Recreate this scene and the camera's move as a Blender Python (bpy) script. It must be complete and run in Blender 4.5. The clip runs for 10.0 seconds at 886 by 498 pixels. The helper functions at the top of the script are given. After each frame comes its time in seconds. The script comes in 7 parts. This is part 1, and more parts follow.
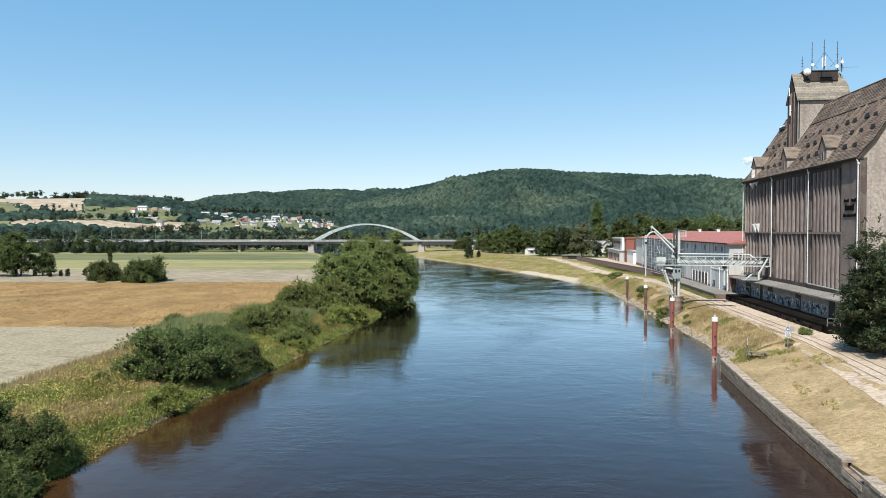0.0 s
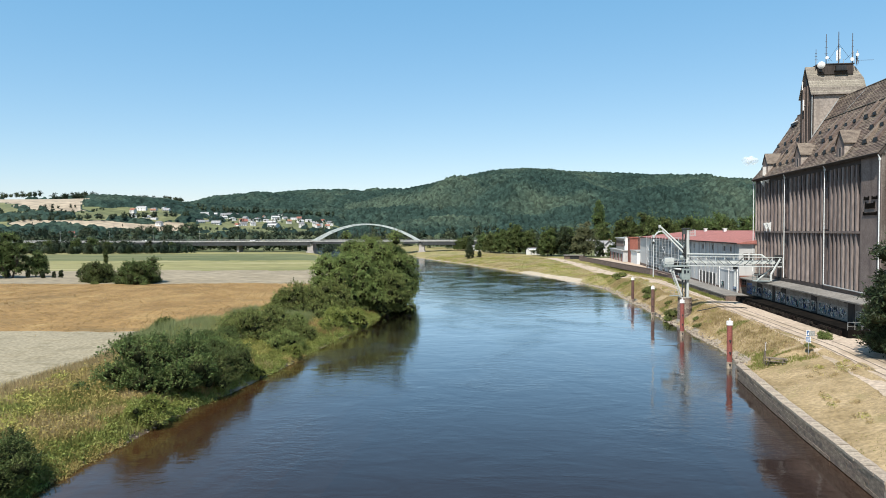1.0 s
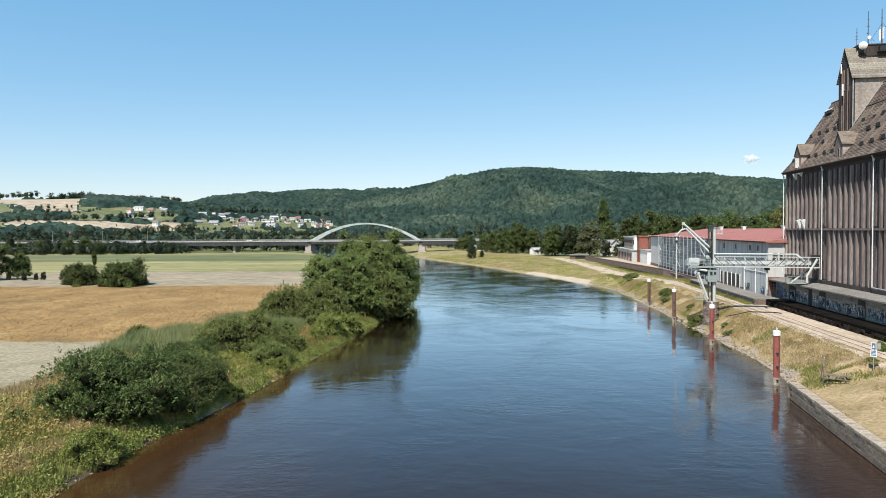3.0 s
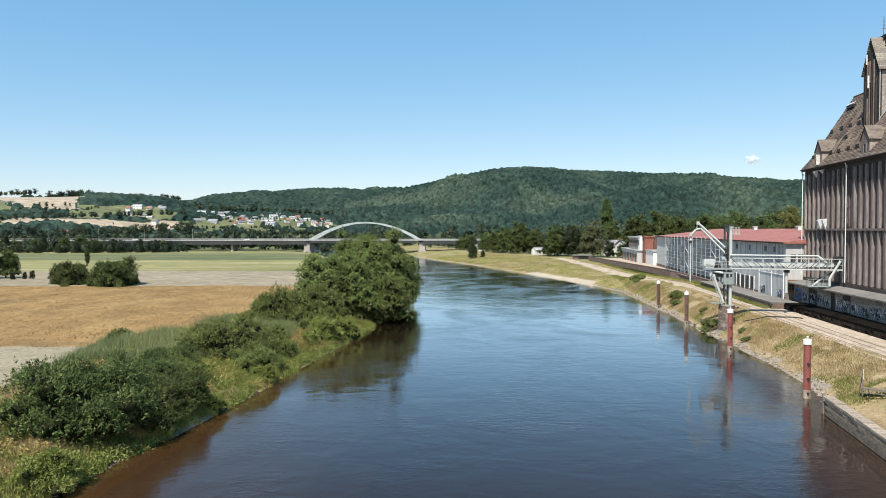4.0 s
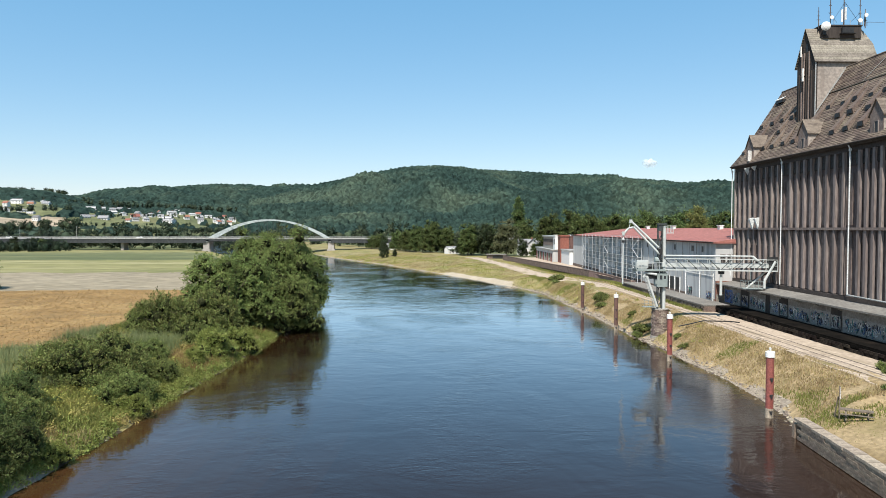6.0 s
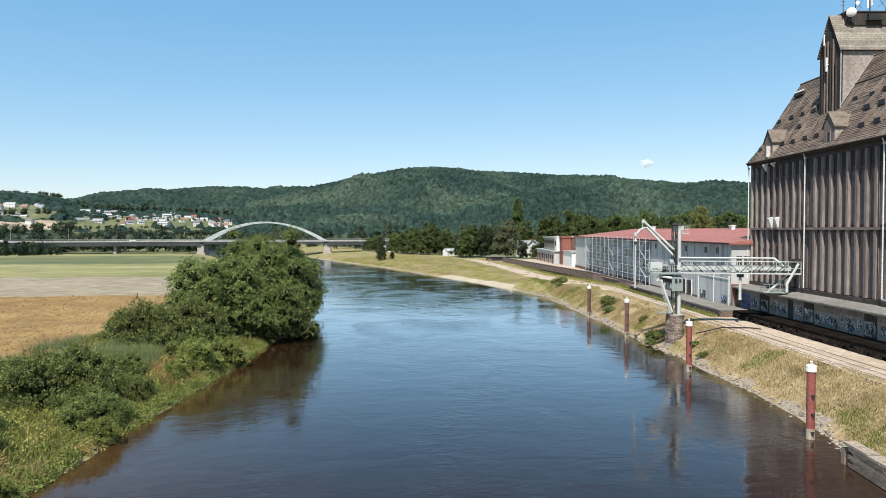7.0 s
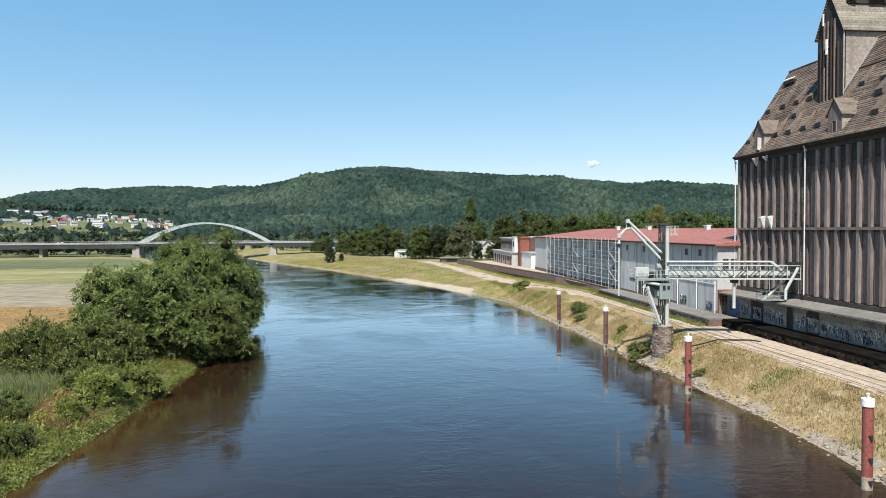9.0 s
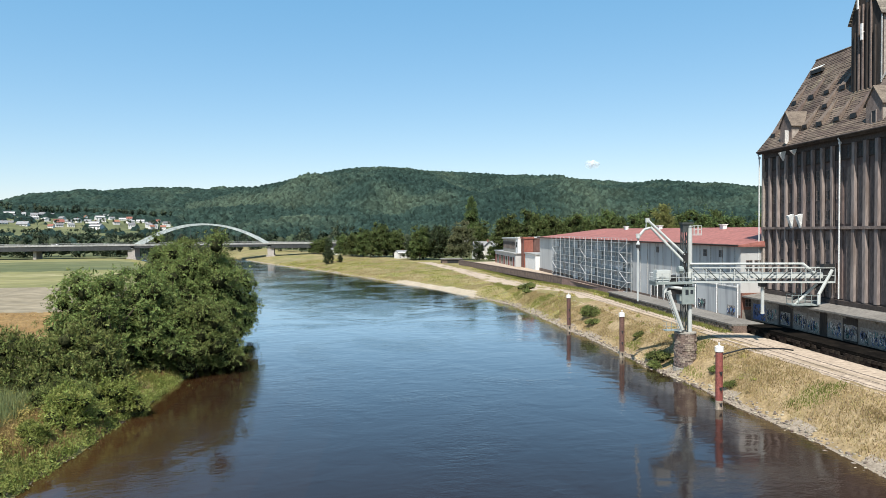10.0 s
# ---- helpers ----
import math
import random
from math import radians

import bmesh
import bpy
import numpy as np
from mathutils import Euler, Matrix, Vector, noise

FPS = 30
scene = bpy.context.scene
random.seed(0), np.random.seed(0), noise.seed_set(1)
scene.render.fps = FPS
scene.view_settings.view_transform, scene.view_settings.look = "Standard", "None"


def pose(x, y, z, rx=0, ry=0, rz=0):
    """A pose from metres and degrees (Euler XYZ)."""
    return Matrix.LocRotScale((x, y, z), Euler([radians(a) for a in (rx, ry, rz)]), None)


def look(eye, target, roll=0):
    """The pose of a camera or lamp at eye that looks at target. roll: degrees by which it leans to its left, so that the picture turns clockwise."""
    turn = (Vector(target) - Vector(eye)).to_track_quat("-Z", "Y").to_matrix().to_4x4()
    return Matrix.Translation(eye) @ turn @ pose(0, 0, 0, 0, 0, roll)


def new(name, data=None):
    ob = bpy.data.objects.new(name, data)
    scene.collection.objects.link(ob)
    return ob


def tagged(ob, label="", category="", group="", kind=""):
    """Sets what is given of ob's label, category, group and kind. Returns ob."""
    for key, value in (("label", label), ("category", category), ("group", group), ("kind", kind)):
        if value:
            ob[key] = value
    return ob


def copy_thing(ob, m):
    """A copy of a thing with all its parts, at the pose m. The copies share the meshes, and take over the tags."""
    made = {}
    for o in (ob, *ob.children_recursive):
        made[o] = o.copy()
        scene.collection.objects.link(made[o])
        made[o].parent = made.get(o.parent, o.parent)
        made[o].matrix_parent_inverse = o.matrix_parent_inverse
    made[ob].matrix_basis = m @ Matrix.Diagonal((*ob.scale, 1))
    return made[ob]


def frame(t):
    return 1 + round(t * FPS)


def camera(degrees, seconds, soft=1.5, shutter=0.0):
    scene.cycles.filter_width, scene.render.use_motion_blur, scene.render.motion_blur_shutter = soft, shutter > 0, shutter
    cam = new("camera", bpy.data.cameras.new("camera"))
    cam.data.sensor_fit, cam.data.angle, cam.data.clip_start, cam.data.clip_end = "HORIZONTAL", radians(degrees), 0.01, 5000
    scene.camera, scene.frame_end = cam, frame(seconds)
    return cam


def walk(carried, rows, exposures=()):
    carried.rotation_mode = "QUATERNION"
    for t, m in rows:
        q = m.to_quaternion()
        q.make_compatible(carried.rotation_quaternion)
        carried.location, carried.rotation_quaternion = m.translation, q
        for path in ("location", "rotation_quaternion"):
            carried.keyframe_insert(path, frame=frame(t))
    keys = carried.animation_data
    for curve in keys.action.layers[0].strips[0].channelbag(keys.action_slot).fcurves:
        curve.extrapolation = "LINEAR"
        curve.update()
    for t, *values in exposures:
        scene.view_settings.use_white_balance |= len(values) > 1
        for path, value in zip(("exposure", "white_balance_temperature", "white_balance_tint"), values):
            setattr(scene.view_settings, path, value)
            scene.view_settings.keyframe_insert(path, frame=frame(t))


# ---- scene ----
cam = camera(67.0, 10.0, soft=0.55)
PATH = [
    (0, (1.165, -2.696, 18.895), (1.142, -0.697, 18.839), -0.1),
    (0.5, (1.123, -0.464, 18.876), (1.1, 1.535, 18.818), -0.1),
    (1, (1.029, 1.885, 18.855), (1.005, 3.884, 18.799), -0.2),
    (1.5, (0.877, 4.407, 18.816), (0.853, 6.406, 18.757), -0.1),
    (2, (0.668, 7.161, 18.764), (0.645, 9.16, 18.705), -0.1),
    (2.5, (0.423, 10.163, 18.699), (0.4, 12.162, 18.642), -0.3),
    (3.8, (0.073, 18.391, 18.436), (0.047, 20.39, 18.379), -0.3),
    (4, (0.019, 19.686, 18.421), (-0.006, 21.685, 18.363), -0.1),
    (4.5, (-0.14, 22.977, 18.36), (-0.017, 24.972, 18.294), 0.4),
    (5, (-0.439, 26.154, 18.311), (-0.194, 28.138, 18.249), 0.0),
    (5.5, (-0.639, 29.305, 18.258), (-0.395, 31.289, 18.199), -0.1),
    (5.7, (-0.638, 30.601, 18.251), (-0.394, 32.585, 18.189), 0.1),
    (6.8, (-0.292, 37.924, 18.225), (-0.048, 39.908, 18.165), 0.2),
    (7, (-0.263, 39.302, 18.226), (-0.011, 41.286, 18.169), -0.1),
    (7.5, (-0.21, 42.791, 18.223), (0.128, 44.761, 18.163), 0.1),
    (8, (-0.131, 46.17, 18.296), (0.267, 48.129, 18.238), -0.2),
    (8.5, (-0.012, 49.535, 18.374), (0.388, 51.494, 18.316), -0.2),
    (9, (0.195, 52.866, 18.402), (0.596, 54.825, 18.345), -0.3),
    (9.5, (0.471, 56.175, 18.42), (0.871, 58.134, 18.365), -0.5),
    (10, (0.765, 59.461, 18.435), (1.168, 61.419, 18.379), -0.5),
]
walk(cam, [(t, look(eye, target, roll)) for t, eye, target, roll in PATH])

# ---- world, sun, exposure ----
SUN_EL, SUN_AZ = 57.0, 204.0          # degrees above the horizon; clockwise from +y
world = bpy.data.worlds.new("sky")
world.use_nodes = True
scene.world = world
wn = world.node_tree.nodes
sky = wn.new("ShaderNodeTexSky")
sky.sky_type = "NISHITA"
sky.sun_disc = False
sky.sun_elevation, sky.sun_rotation = radians(SUN_EL), radians(SUN_AZ)
sky.altitude, sky.air_density, sky.dust_density, sky.ozone_density = 100.0, 1.0, 0.3, 1.5
tint = wn.new("ShaderNodeMix")
tint.data_type, tint.blend_type = "RGBA", "MULTIPLY"
tint.inputs[0].default_value, tint.inputs[7].default_value = 1.0, (0.85, 0.66, 0.50, 1)
world.node_tree.links.new(sky.outputs[0], tint.inputs[6])
haze = wn.new("ShaderNodeMix")               # an even veil of blue summer haze
haze.data_type, haze.blend_type = "RGBA", "ADD"
haze.inputs[0].default_value, haze.inputs[7].default_value = 1.0, (0.0, 1.45, 3.1, 1)
world.node_tree.links.new(tint.outputs[2], haze.inputs[6])
world.node_tree.links.new(haze.outputs[2], wn["Background"].inputs[0])
wn["Background"].inputs[1].default_value = 0.085
scene.view_settings.exposure = 0.82
sun = new("sun", bpy.data.lights.new("sun", "SUN"))
sun.data.energy, sun.data.angle, sun.data.color = 5.0, radians(0.53), (1.0, 0.95, 0.87)
sa, se = radians(SUN_AZ), radians(SUN_EL)
sun.matrix_world = look((0, 0, 0), (-math.sin(sa) * math.cos(se), -math.cos(sa) * math.cos(se), -math.sin(se)))
sun.location = (-40, -60, 120)

# ---- the quay's own axes: y along the river wall, x towards the land ----
QUAY = pose(38.65, 92.58, 0, 0, 0, -6.2)
QA = radians(6.2)


def to_quay(x, y):
    dx, dy = x - 38.65, y - 92.58
    return dx * np.cos(QA) - dy * np.sin(QA), dx * np.sin(QA) + dy * np.cos(QA)


# ---- node helpers and materials ----
def material(name, colors, rough=0.85, metal=0.0, scale=3.0, fine=0.0, bump=0.0, bump_scale=0.0, detail=6.0, vary=0.0, island=0.0, stretch=(1, 1, 1), spec=0.3,
             translucent=0.0, stain=None):
    """A surface of two or more colours mixed by noise at two scales, with relief. vary: spread by object; island: spread by separate piece."""
    m = bpy.data.materials.new(name)
    m.use_nodes = True
    t = m.node_tree
    n, ln = t.nodes, t.links.new
    bsdf = n["Principled BSDF"]
    bsdf.inputs["Roughness"].default_value, bsdf.inputs["Metallic"].default_value = rough, metal
    bsdf.inputs["Specular IOR Level"].default_value = 0.12 if translucent else spec
    co = n.new("ShaderNodeTexCoord")
    mp = n.new("ShaderNodeMapping")
    mp.inputs["Scale"].default_value = stretch
    ln(co.outputs["Object"], mp.inputs[0])
    no = n.new("ShaderNodeTexNoise")
    no.inputs["Scale"].default_value, no.inputs["Detail"].default_value, no.inputs["Roughness"].default_value = scale, detail, 0.6
    ln(mp.outputs[0], no.inputs[0])
    ramp = n.new("ShaderNodeValToRGB")
    el = ramp.color_ramp.elements
    while len(el) < len(colors):
        el.new(0.5)
    for i, c in enumerate(colors):
        el[i].position = 0.3 + 0.4 * i / max(1, len(colors) - 1)
        el[i].color = (*c, 1)
    ln(no.outputs[0], ramp.inputs[0])
    out = ramp.outputs[0]
    if fine:
        nf = n.new("ShaderNodeTexNoise")
        nf.inputs["Scale"].default_value, nf.inputs["Detail"].default_value = fine, 3.0
        ln(mp.outputs[0], nf.inputs[0])
        hs = n.new("ShaderNodeHueSaturation")
        mr = n.new("ShaderNodeMapRange")
        mr.inputs[1].default_value, mr.inputs[2].default_value, mr.inputs[3].default_value, mr.inputs[4].default_value = 0.3, 0.7, 0.72, 1.28
        ln(nf.outputs[0], mr.inputs[0])
        ln(mr.outputs[0], hs.inputs["Value"])
        ln(out, hs.inputs["Color"])
        out = hs.outputs[0]
    if stain:
        ns = n.new("ShaderNodeTexNoise")
        ns.inputs["Scale"].default_value, ns.inputs["Detail"].default_value = stain[1], 5.0
        m2 = n.new("ShaderNodeMapping")
        m2.inputs["Scale"].default_value = stain[2]
        ln(co.outputs["Object"], m2.inputs[0])
        ln(m2.outputs[0], ns.inputs[0])
        mr = n.new("ShaderNodeMapRange")
        mr.inputs[1].default_value, mr.inputs[2].default_value = stain[3], stain[3] + 0.18
        ln(ns.outputs[0], mr.inputs[0])
        mx = n.new("ShaderNodeMix")
        mx.data_type = "RGBA"
        ln(mr.outputs[0], mx.inputs[0])
        ln(out, mx.inputs[6])
        mx.inputs[7].default_value = (*stain[0], 1)
        out = mx.outputs[2]
    for amount, node, socket in ((vary, "ShaderNodeObjectInfo", "Random"), (island, "ShaderNodeNewGeometry", "Random Per Island")):
        if amount:
            src = n.new(node)
            hs = n.new("ShaderNodeHueSaturation")
            mr = n.new("ShaderNodeMapRange")
            mr.inputs[3].default_value, mr.inputs[4].default_value = 1 - amount, 1 + amount
            ln(src.outputs[socket], mr.inputs[0])
            ln(mr.outputs[0], hs.inputs["Value"])
            mh = n.new("ShaderNodeMapRange")
            mh.inputs[3].default_value, mh.inputs[4].default_value = 0.5 - 0.06 * amount, 0.5 + 0.06 * amount
            ln(src.outputs[socket], mh.inputs[0])
            ln(mh.outputs[0], hs.inputs["Hue"])
            ln(out, hs.inputs["Color"])
            out = hs.outputs[0]
    ln(out, bsdf.inputs["Base Color"])
    if bump:
        nb = n.new("ShaderNodeTexNoise")
        nb.inputs["Scale"].default_value, nb.inputs["Detail"].default_value = bump_scale or scale * 4, 4.0
        ln(mp.outputs[0], nb.inputs[0])
        bp = n.new("ShaderNodeBump")
        bp.inputs["Strength"].default_value, bp.inputs["Distance"].default_value = 0.7, bump
        ln(nb.outputs[0], bp.inputs["Height"])
        ln(bp.outputs[0], bsdf.inputs["Normal"])
    if translucent:
        tr = n.new("ShaderNodeBsdfTranslucent")
        ln(out, tr.inputs[0])
        ms = n.new("ShaderNodeMixShader")
        ms.inputs[0].default_value = translucent
        ln(bsdf.outputs[0], ms.inputs[1])
        ln(tr.outputs[0], ms.inputs[2])
        ln(ms.outputs[0], n["Material Output"].inputs[0])
    return m


M = {}
M["leaf"] = material("leaf", [(0.055, 0.069, 0.021), (0.122, 0.143, 0.042), (0.227, 0.242, 0.081)], 0.6, scale=0.8, island=0.5, vary=0.12, translucent=0.22)
M["leaf_dark"] = material("leaf_dark", [(0.043, 0.058, 0.017), (0.110, 0.134, 0.039), (0.213, 0.235, 0.077)], 0.6, scale=0.7, island=0.5, vary=0.2, translucent=0.2)
M["leaf_mid"] = material("leaf_mid", [(0.030, 0.044, 0.014), (0.070, 0.092, 0.029), (0.135, 0.158, 0.052)], 0.6, scale=0.4, island=0.5, vary=0.2, translucent=0.15)
M["leaf_deep"] = material("leaf_deep", [(0.012, 0.019, 0.009), (0.030, 0.040, 0.018), (0.064, 0.074, 0.034)], 0.6, scale=0.6, island=0.6, vary=0.2, translucent=0.1)
M["leaf_light"] = material("leaf_light", [(0.10, 0.125, 0.028), (0.175, 0.20, 0.050), (0.27, 0.28, 0.09)], 0.6, scale=0.8, island=0.4, vary=0.1, translucent=0.3)
M["leaf_autumn"] = material("leaf_autumn", [(0.075, 0.085, 0.026), (0.14, 0.142, 0.045), (0.205, 0.19, 0.07)], 0.6, scale=0.3, island=0.4, translucent=0.2)
M["leaf_willow"] = material("leaf_willow", [(0.050, 0.056, 0.026), (0.090, 0.094, 0.045), (0.135, 0.132, 0.070)], 0.6, scale=0.3, island=0.4, translucent=0.15)
# near-black for crown cores: the shade between the leaves put into the colour
M["crown_shade"] = material("crown_shade", [(0.010, 0.011, 0.006), (0.020, 0.023, 0.010), (0.032, 0.034, 0.016)], 0.9, scale=2.5, fine=8, bump=0.1, bump_scale=4, spec=0.02)
M["bark"] = material("bark", [(0.0546, 0.0429, 0.0312), (0.1092, 0.0858, 0.0624)], 0.95, scale=3, bump=0.02, stretch=(1, 1, 0.2))
# far foliage: the blue of distance haze is mixed into these two colours
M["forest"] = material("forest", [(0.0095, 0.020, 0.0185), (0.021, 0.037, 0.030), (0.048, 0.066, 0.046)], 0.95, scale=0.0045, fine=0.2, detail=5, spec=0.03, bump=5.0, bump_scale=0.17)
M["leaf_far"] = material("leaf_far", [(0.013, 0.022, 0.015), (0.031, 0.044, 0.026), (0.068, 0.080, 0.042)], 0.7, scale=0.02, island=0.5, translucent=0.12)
M["concrete"] = material("concrete", [(0.2028, 0.1872, 0.1638), (0.2808, 0.2652, 0.234)], 0.9, scale=0.6, fine=6, bump=0.01, stain=((0.0936, 0.078, 0.0702), 0.8, (1, 1, 0.15), 0.55))
M["white_metal"] = material("white_metal", [(0.4836, 0.4992, 0.4836), (0.5772, 0.585, 0.5694)], 0.5, scale=1.5, fine=8, stain=((0.234, 0.156, 0.1014), 1.2, (1, 1, 0.4), 0.66))
M["white_paint"] = material("white_paint", [(0.5772, 0.5694, 0.546), (0.6396, 0.6318, 0.6084)], 0.6, scale=1.0, fine=5)
M["dark"] = material("dark", [(0.012, 0.012, 0.013), (0.03, 0.03, 0.03)], 0.5, scale=2)
M["glass_dusty"] = material("glass_dusty", [(0.018, 0.017, 0.017), (0.04, 0.036, 0.034)], 0.45, scale=0.8, fine=3, spec=0.3)
M["glass"] = material("glass", [(0.02, 0.025, 0.03), (0.035, 0.04, 0.05)], 0.08, scale=0.8, spec=0.6)


def speckle(m, scale, lo, hi):
    """Gives every cell of a cellular pattern a lightness of its own, such as one tree top among others."""
    t = m.node_tree
    n, ln = t.nodes, t.links.new
    bs = n["Principled BSDF"]
    src = bs.inputs["Base Color"].links[0].from_socket
    co, vo, mr, hs, sp = n.new("ShaderNodeTexCoord"), n.new("ShaderNodeTexVoronoi"), n.new("ShaderNodeMapRange"), n.new("ShaderNodeHueSaturation"), n.new("ShaderNodeSeparateColor")
    vo.inputs["Scale"].default_value = scale
    mr.inputs[3].default_value, mr.inputs[4].default_value = lo, hi
    ln(co.outputs["Object"], vo.inputs["Vector"])
    ln(vo.outputs["Color"], sp.inputs[0])
    ln(sp.outputs[0], mr.inputs[0])
    ln(mr.outputs[0], hs.inputs["Value"])
    ln(src, hs.inputs["Color"])
    ln(hs.outputs[0], bs.inputs["Base Color"])


speckle(M["forest"], 0.13, 0.65, 1.35)

# ---- mesh helpers ----
class Mesh:
    """Collects corners and faces, and becomes one mesh."""

    def __init__(self):
        self.v, self.f = [], []

    def add(self, verts, faces):
        k = len(self.v)
        self.v += [tuple(p) for p in verts]
        self.f += [tuple(i + k for i in f) for f in faces]
        return self

    def box(self, x0, x1, y0, y1, z0, z1):
        v = [(x, y, z) for z in (z0, z1) for y in (y0, y1) for x in (x0, x1)]
        return self.add(v, [(0, 2, 3, 1), (4, 5, 7, 6), (0, 1, 5, 4), (2, 6, 7, 3), (0, 4, 6, 2), (1, 3, 7, 5)])

    def tube(self, a, b, r, r2=None, n=8, caps=True):
        a, b = Vector(a), Vector(b)
        d = (b - a).normalized()
        s = d.orthogonal().normalized()
        w = d.cross(s)
        r2 = r if r2 is None else r2
        v = [p + q * (math.cos(2 * math.pi * i / n) * s + math.sin(2 * math.pi * i / n) * w) for p, q in ((a, r), (b, r2)) for i in range(n)]
        f = [(i, (i + 1) % n, n + (i + 1) % n, n + i) for i in range(n)]
        if caps:
            f += [tuple(range(n - 1, -1, -1)), tuple(range(n, 2 * n))]
        return self.add(v, f)

    def beam(self, a, b, w, h=None):
        """A square bar from a to b."""
        h = h or w
        a, b = Vector(a), Vector(b)
        d = (b - a).normalized()
        s = d.cross(Vector((0, 0, 1)))
        s = s.normalized() if s.length > 1e-3 else Vector((1, 0, 0))
        u = s.cross(d)
        v = [p + i * s * w / 2 + j * u * h / 2 for p in (a, b) for i, j in ((-1, -1), (1, -1), (1, 1), (-1, 1))]
        return self.add(v, [(0, 1, 2, 3), (7, 6, 5, 4), (0, 4, 5, 1), (1, 5, 6, 2), (2, 6, 7, 3), (3, 7, 4, 0)])

    def prism(self, points, axis, a, b):
        """A flat outline of (p, q) pairs carried along an axis from a to b."""
        put = {"x": lambda p, q, t: (t, p, q), "y": lambda p, q, t: (p, t, q), "z": lambda p, q, t: (p, q, t)}[axis]
        n = len(points)
        v = [put(p, q, t) for t in (a, b) for p, q in points]
        f = [(i, (i + 1) % n, n + (i + 1) % n, n + i) for i in range(n)] + [tuple(range(n - 1, -1, -1)), tuple(range(n, 2 * n))]
        return self.add(v, f)

    def ball(self, c, rx, ry, rz, rings=5, n=8):
        v, f = [], []
        for i in range(rings + 1):
            t = math.pi * i / rings
            v += [(c[0] + rx * math.sin(t) * math.cos(2 * math.pi * j / n), c[1] + ry * math.sin(t) * math.sin(2 * math.pi * j / n), c[2] + rz * math.cos(t)) for j in range(n)]
        f = [(i * n + j, (i + 1) * n + j, (i + 1) * n + (j + 1) % n, i * n + (j + 1) % n) for i in range(rings) for j in range(n)]
        return self.add(v, f)

    def data(self, name, mat, smooth=False):
        me = bpy.data.meshes.new(name)
        me.from_pydata(self.v, [], self.f)
        if mat:
            me.materials.append(mat)
        bm = bmesh.new()
        bm.from_mesh(me)
        bmesh.ops.recalc_face_normals(bm, faces=bm.faces)
        bm.to_mesh(me)
        bm.free()
        if smooth:
            me.polygons.foreach_set("use_smooth", [True] * len(me.polygons))
        return me


def part(name, mesh, mat, parent=None, label="", smooth=False):
    """Links a mesh as one object, under a thing or a part where one is given."""
    me = mesh.data(name, mat, smooth) if isinstance(mesh, Mesh) else mesh
    ob = new(name, me)
    if parent:
        ob.parent = parent
    return tagged(ob, label)


def thing(name, m, label, category, group="", kind=""):
    ob = new(name)
    ob.empty_display_size = 0.2
    ob.matrix_world = m
    return tagged(ob, label, category, group, kind)


def array_mesh(name, verts, faces, mat, smooth=False):
    """A mesh from arrays of corners and of four-cornered faces."""
    me = bpy.data.meshes.new(name)
    nf = len(faces)
    me.vertices.add(len(verts))
    me.vertices.foreach_set("co", np.asarray(verts, np.float32).ravel())
    k = faces.shape[1]
    me.loops.add(nf * k)
    me.loops.foreach_set("vertex_index", faces.astype(np.int32).ravel())
    me.polygons.add(nf)
    me.polygons.foreach_set("loop_start", np.arange(0, nf * k, k, dtype=np.int32))
    if smooth:
        me.polygons.foreach_set("use_smooth", np.ones(nf, bool))
    me.materials.append(mat)
    me.update(calc_edges=True)
    return me


def grid_faces(nx, ny):
    i = np.arange((nx - 1) * (ny - 1))
    r, c = i // (nx - 1), i % (nx - 1)
    a = r * nx + c
    return np.stack([a, a + 1, a + nx + 1, a + nx], 1)


def smooth_noise(x, y, scale, seed):
    """Value noise on a lattice of that size, from -1 to 1."""
    rng = np.random.default_rng(seed)
    table = rng.uniform(-1, 1, (256, 256))
    u, v = x / scale, y / scale
    i, j = np.floor(u).astype(int), np.floor(v).astype(int)
    fu, fv = u - i, v - j
    fu, fv = fu * fu * (3 - 2 * fu), fv * fv * (3 - 2 * fv)
    g = lambda a, b: table[a % 256, b % 256]
    return (g(i, j) * (1 - fu) + g(i + 1, j) * fu) * (1 - fv) + (g(i, j + 1) * (1 - fu) + g(i + 1, j + 1) * fu) * fv


# ---- the ground ----
SHORE_Y = [-400, 0, 44, 52, 61, 72, 79, 91, 105, 120, 135, 145, 180, 220, 260, 300, 384, 470, 560, 800, 1500]
SHORE_L = [-38, -35, -29.8, -29, -27.9, -26.5, -24.8, -22.6, -20.8, -18.3, -16.3, -15.0, -11.4, -14, -24, -38, -60, -85, -115, -190, -480]
SHORE_RY = [-400, 86.2, 86.6, 96, 112, 127, 141, 155, 175, 218, 242, 266, 293, 327, 371, 437, 476, 500, 560, 800, 1500]
SHORE_R = [-16.4, 37.1, 38.6, 41.5, 43.7, 44.8, 45.4, 46.6, 48, 50.0, 46, 40.5, 33, 23, 9.5, -14, -26, -33, -50, -130, -420]


def quay_bend(y):
    """How far the river wall swings out from its straight line as it runs down the river."""
    return np.interp(y, [-160, -75, -53, -44, -31, -20, -6.5], [-8.5, -4.0, -2.9, -2.3, -1.75, -1.05, 0.0])


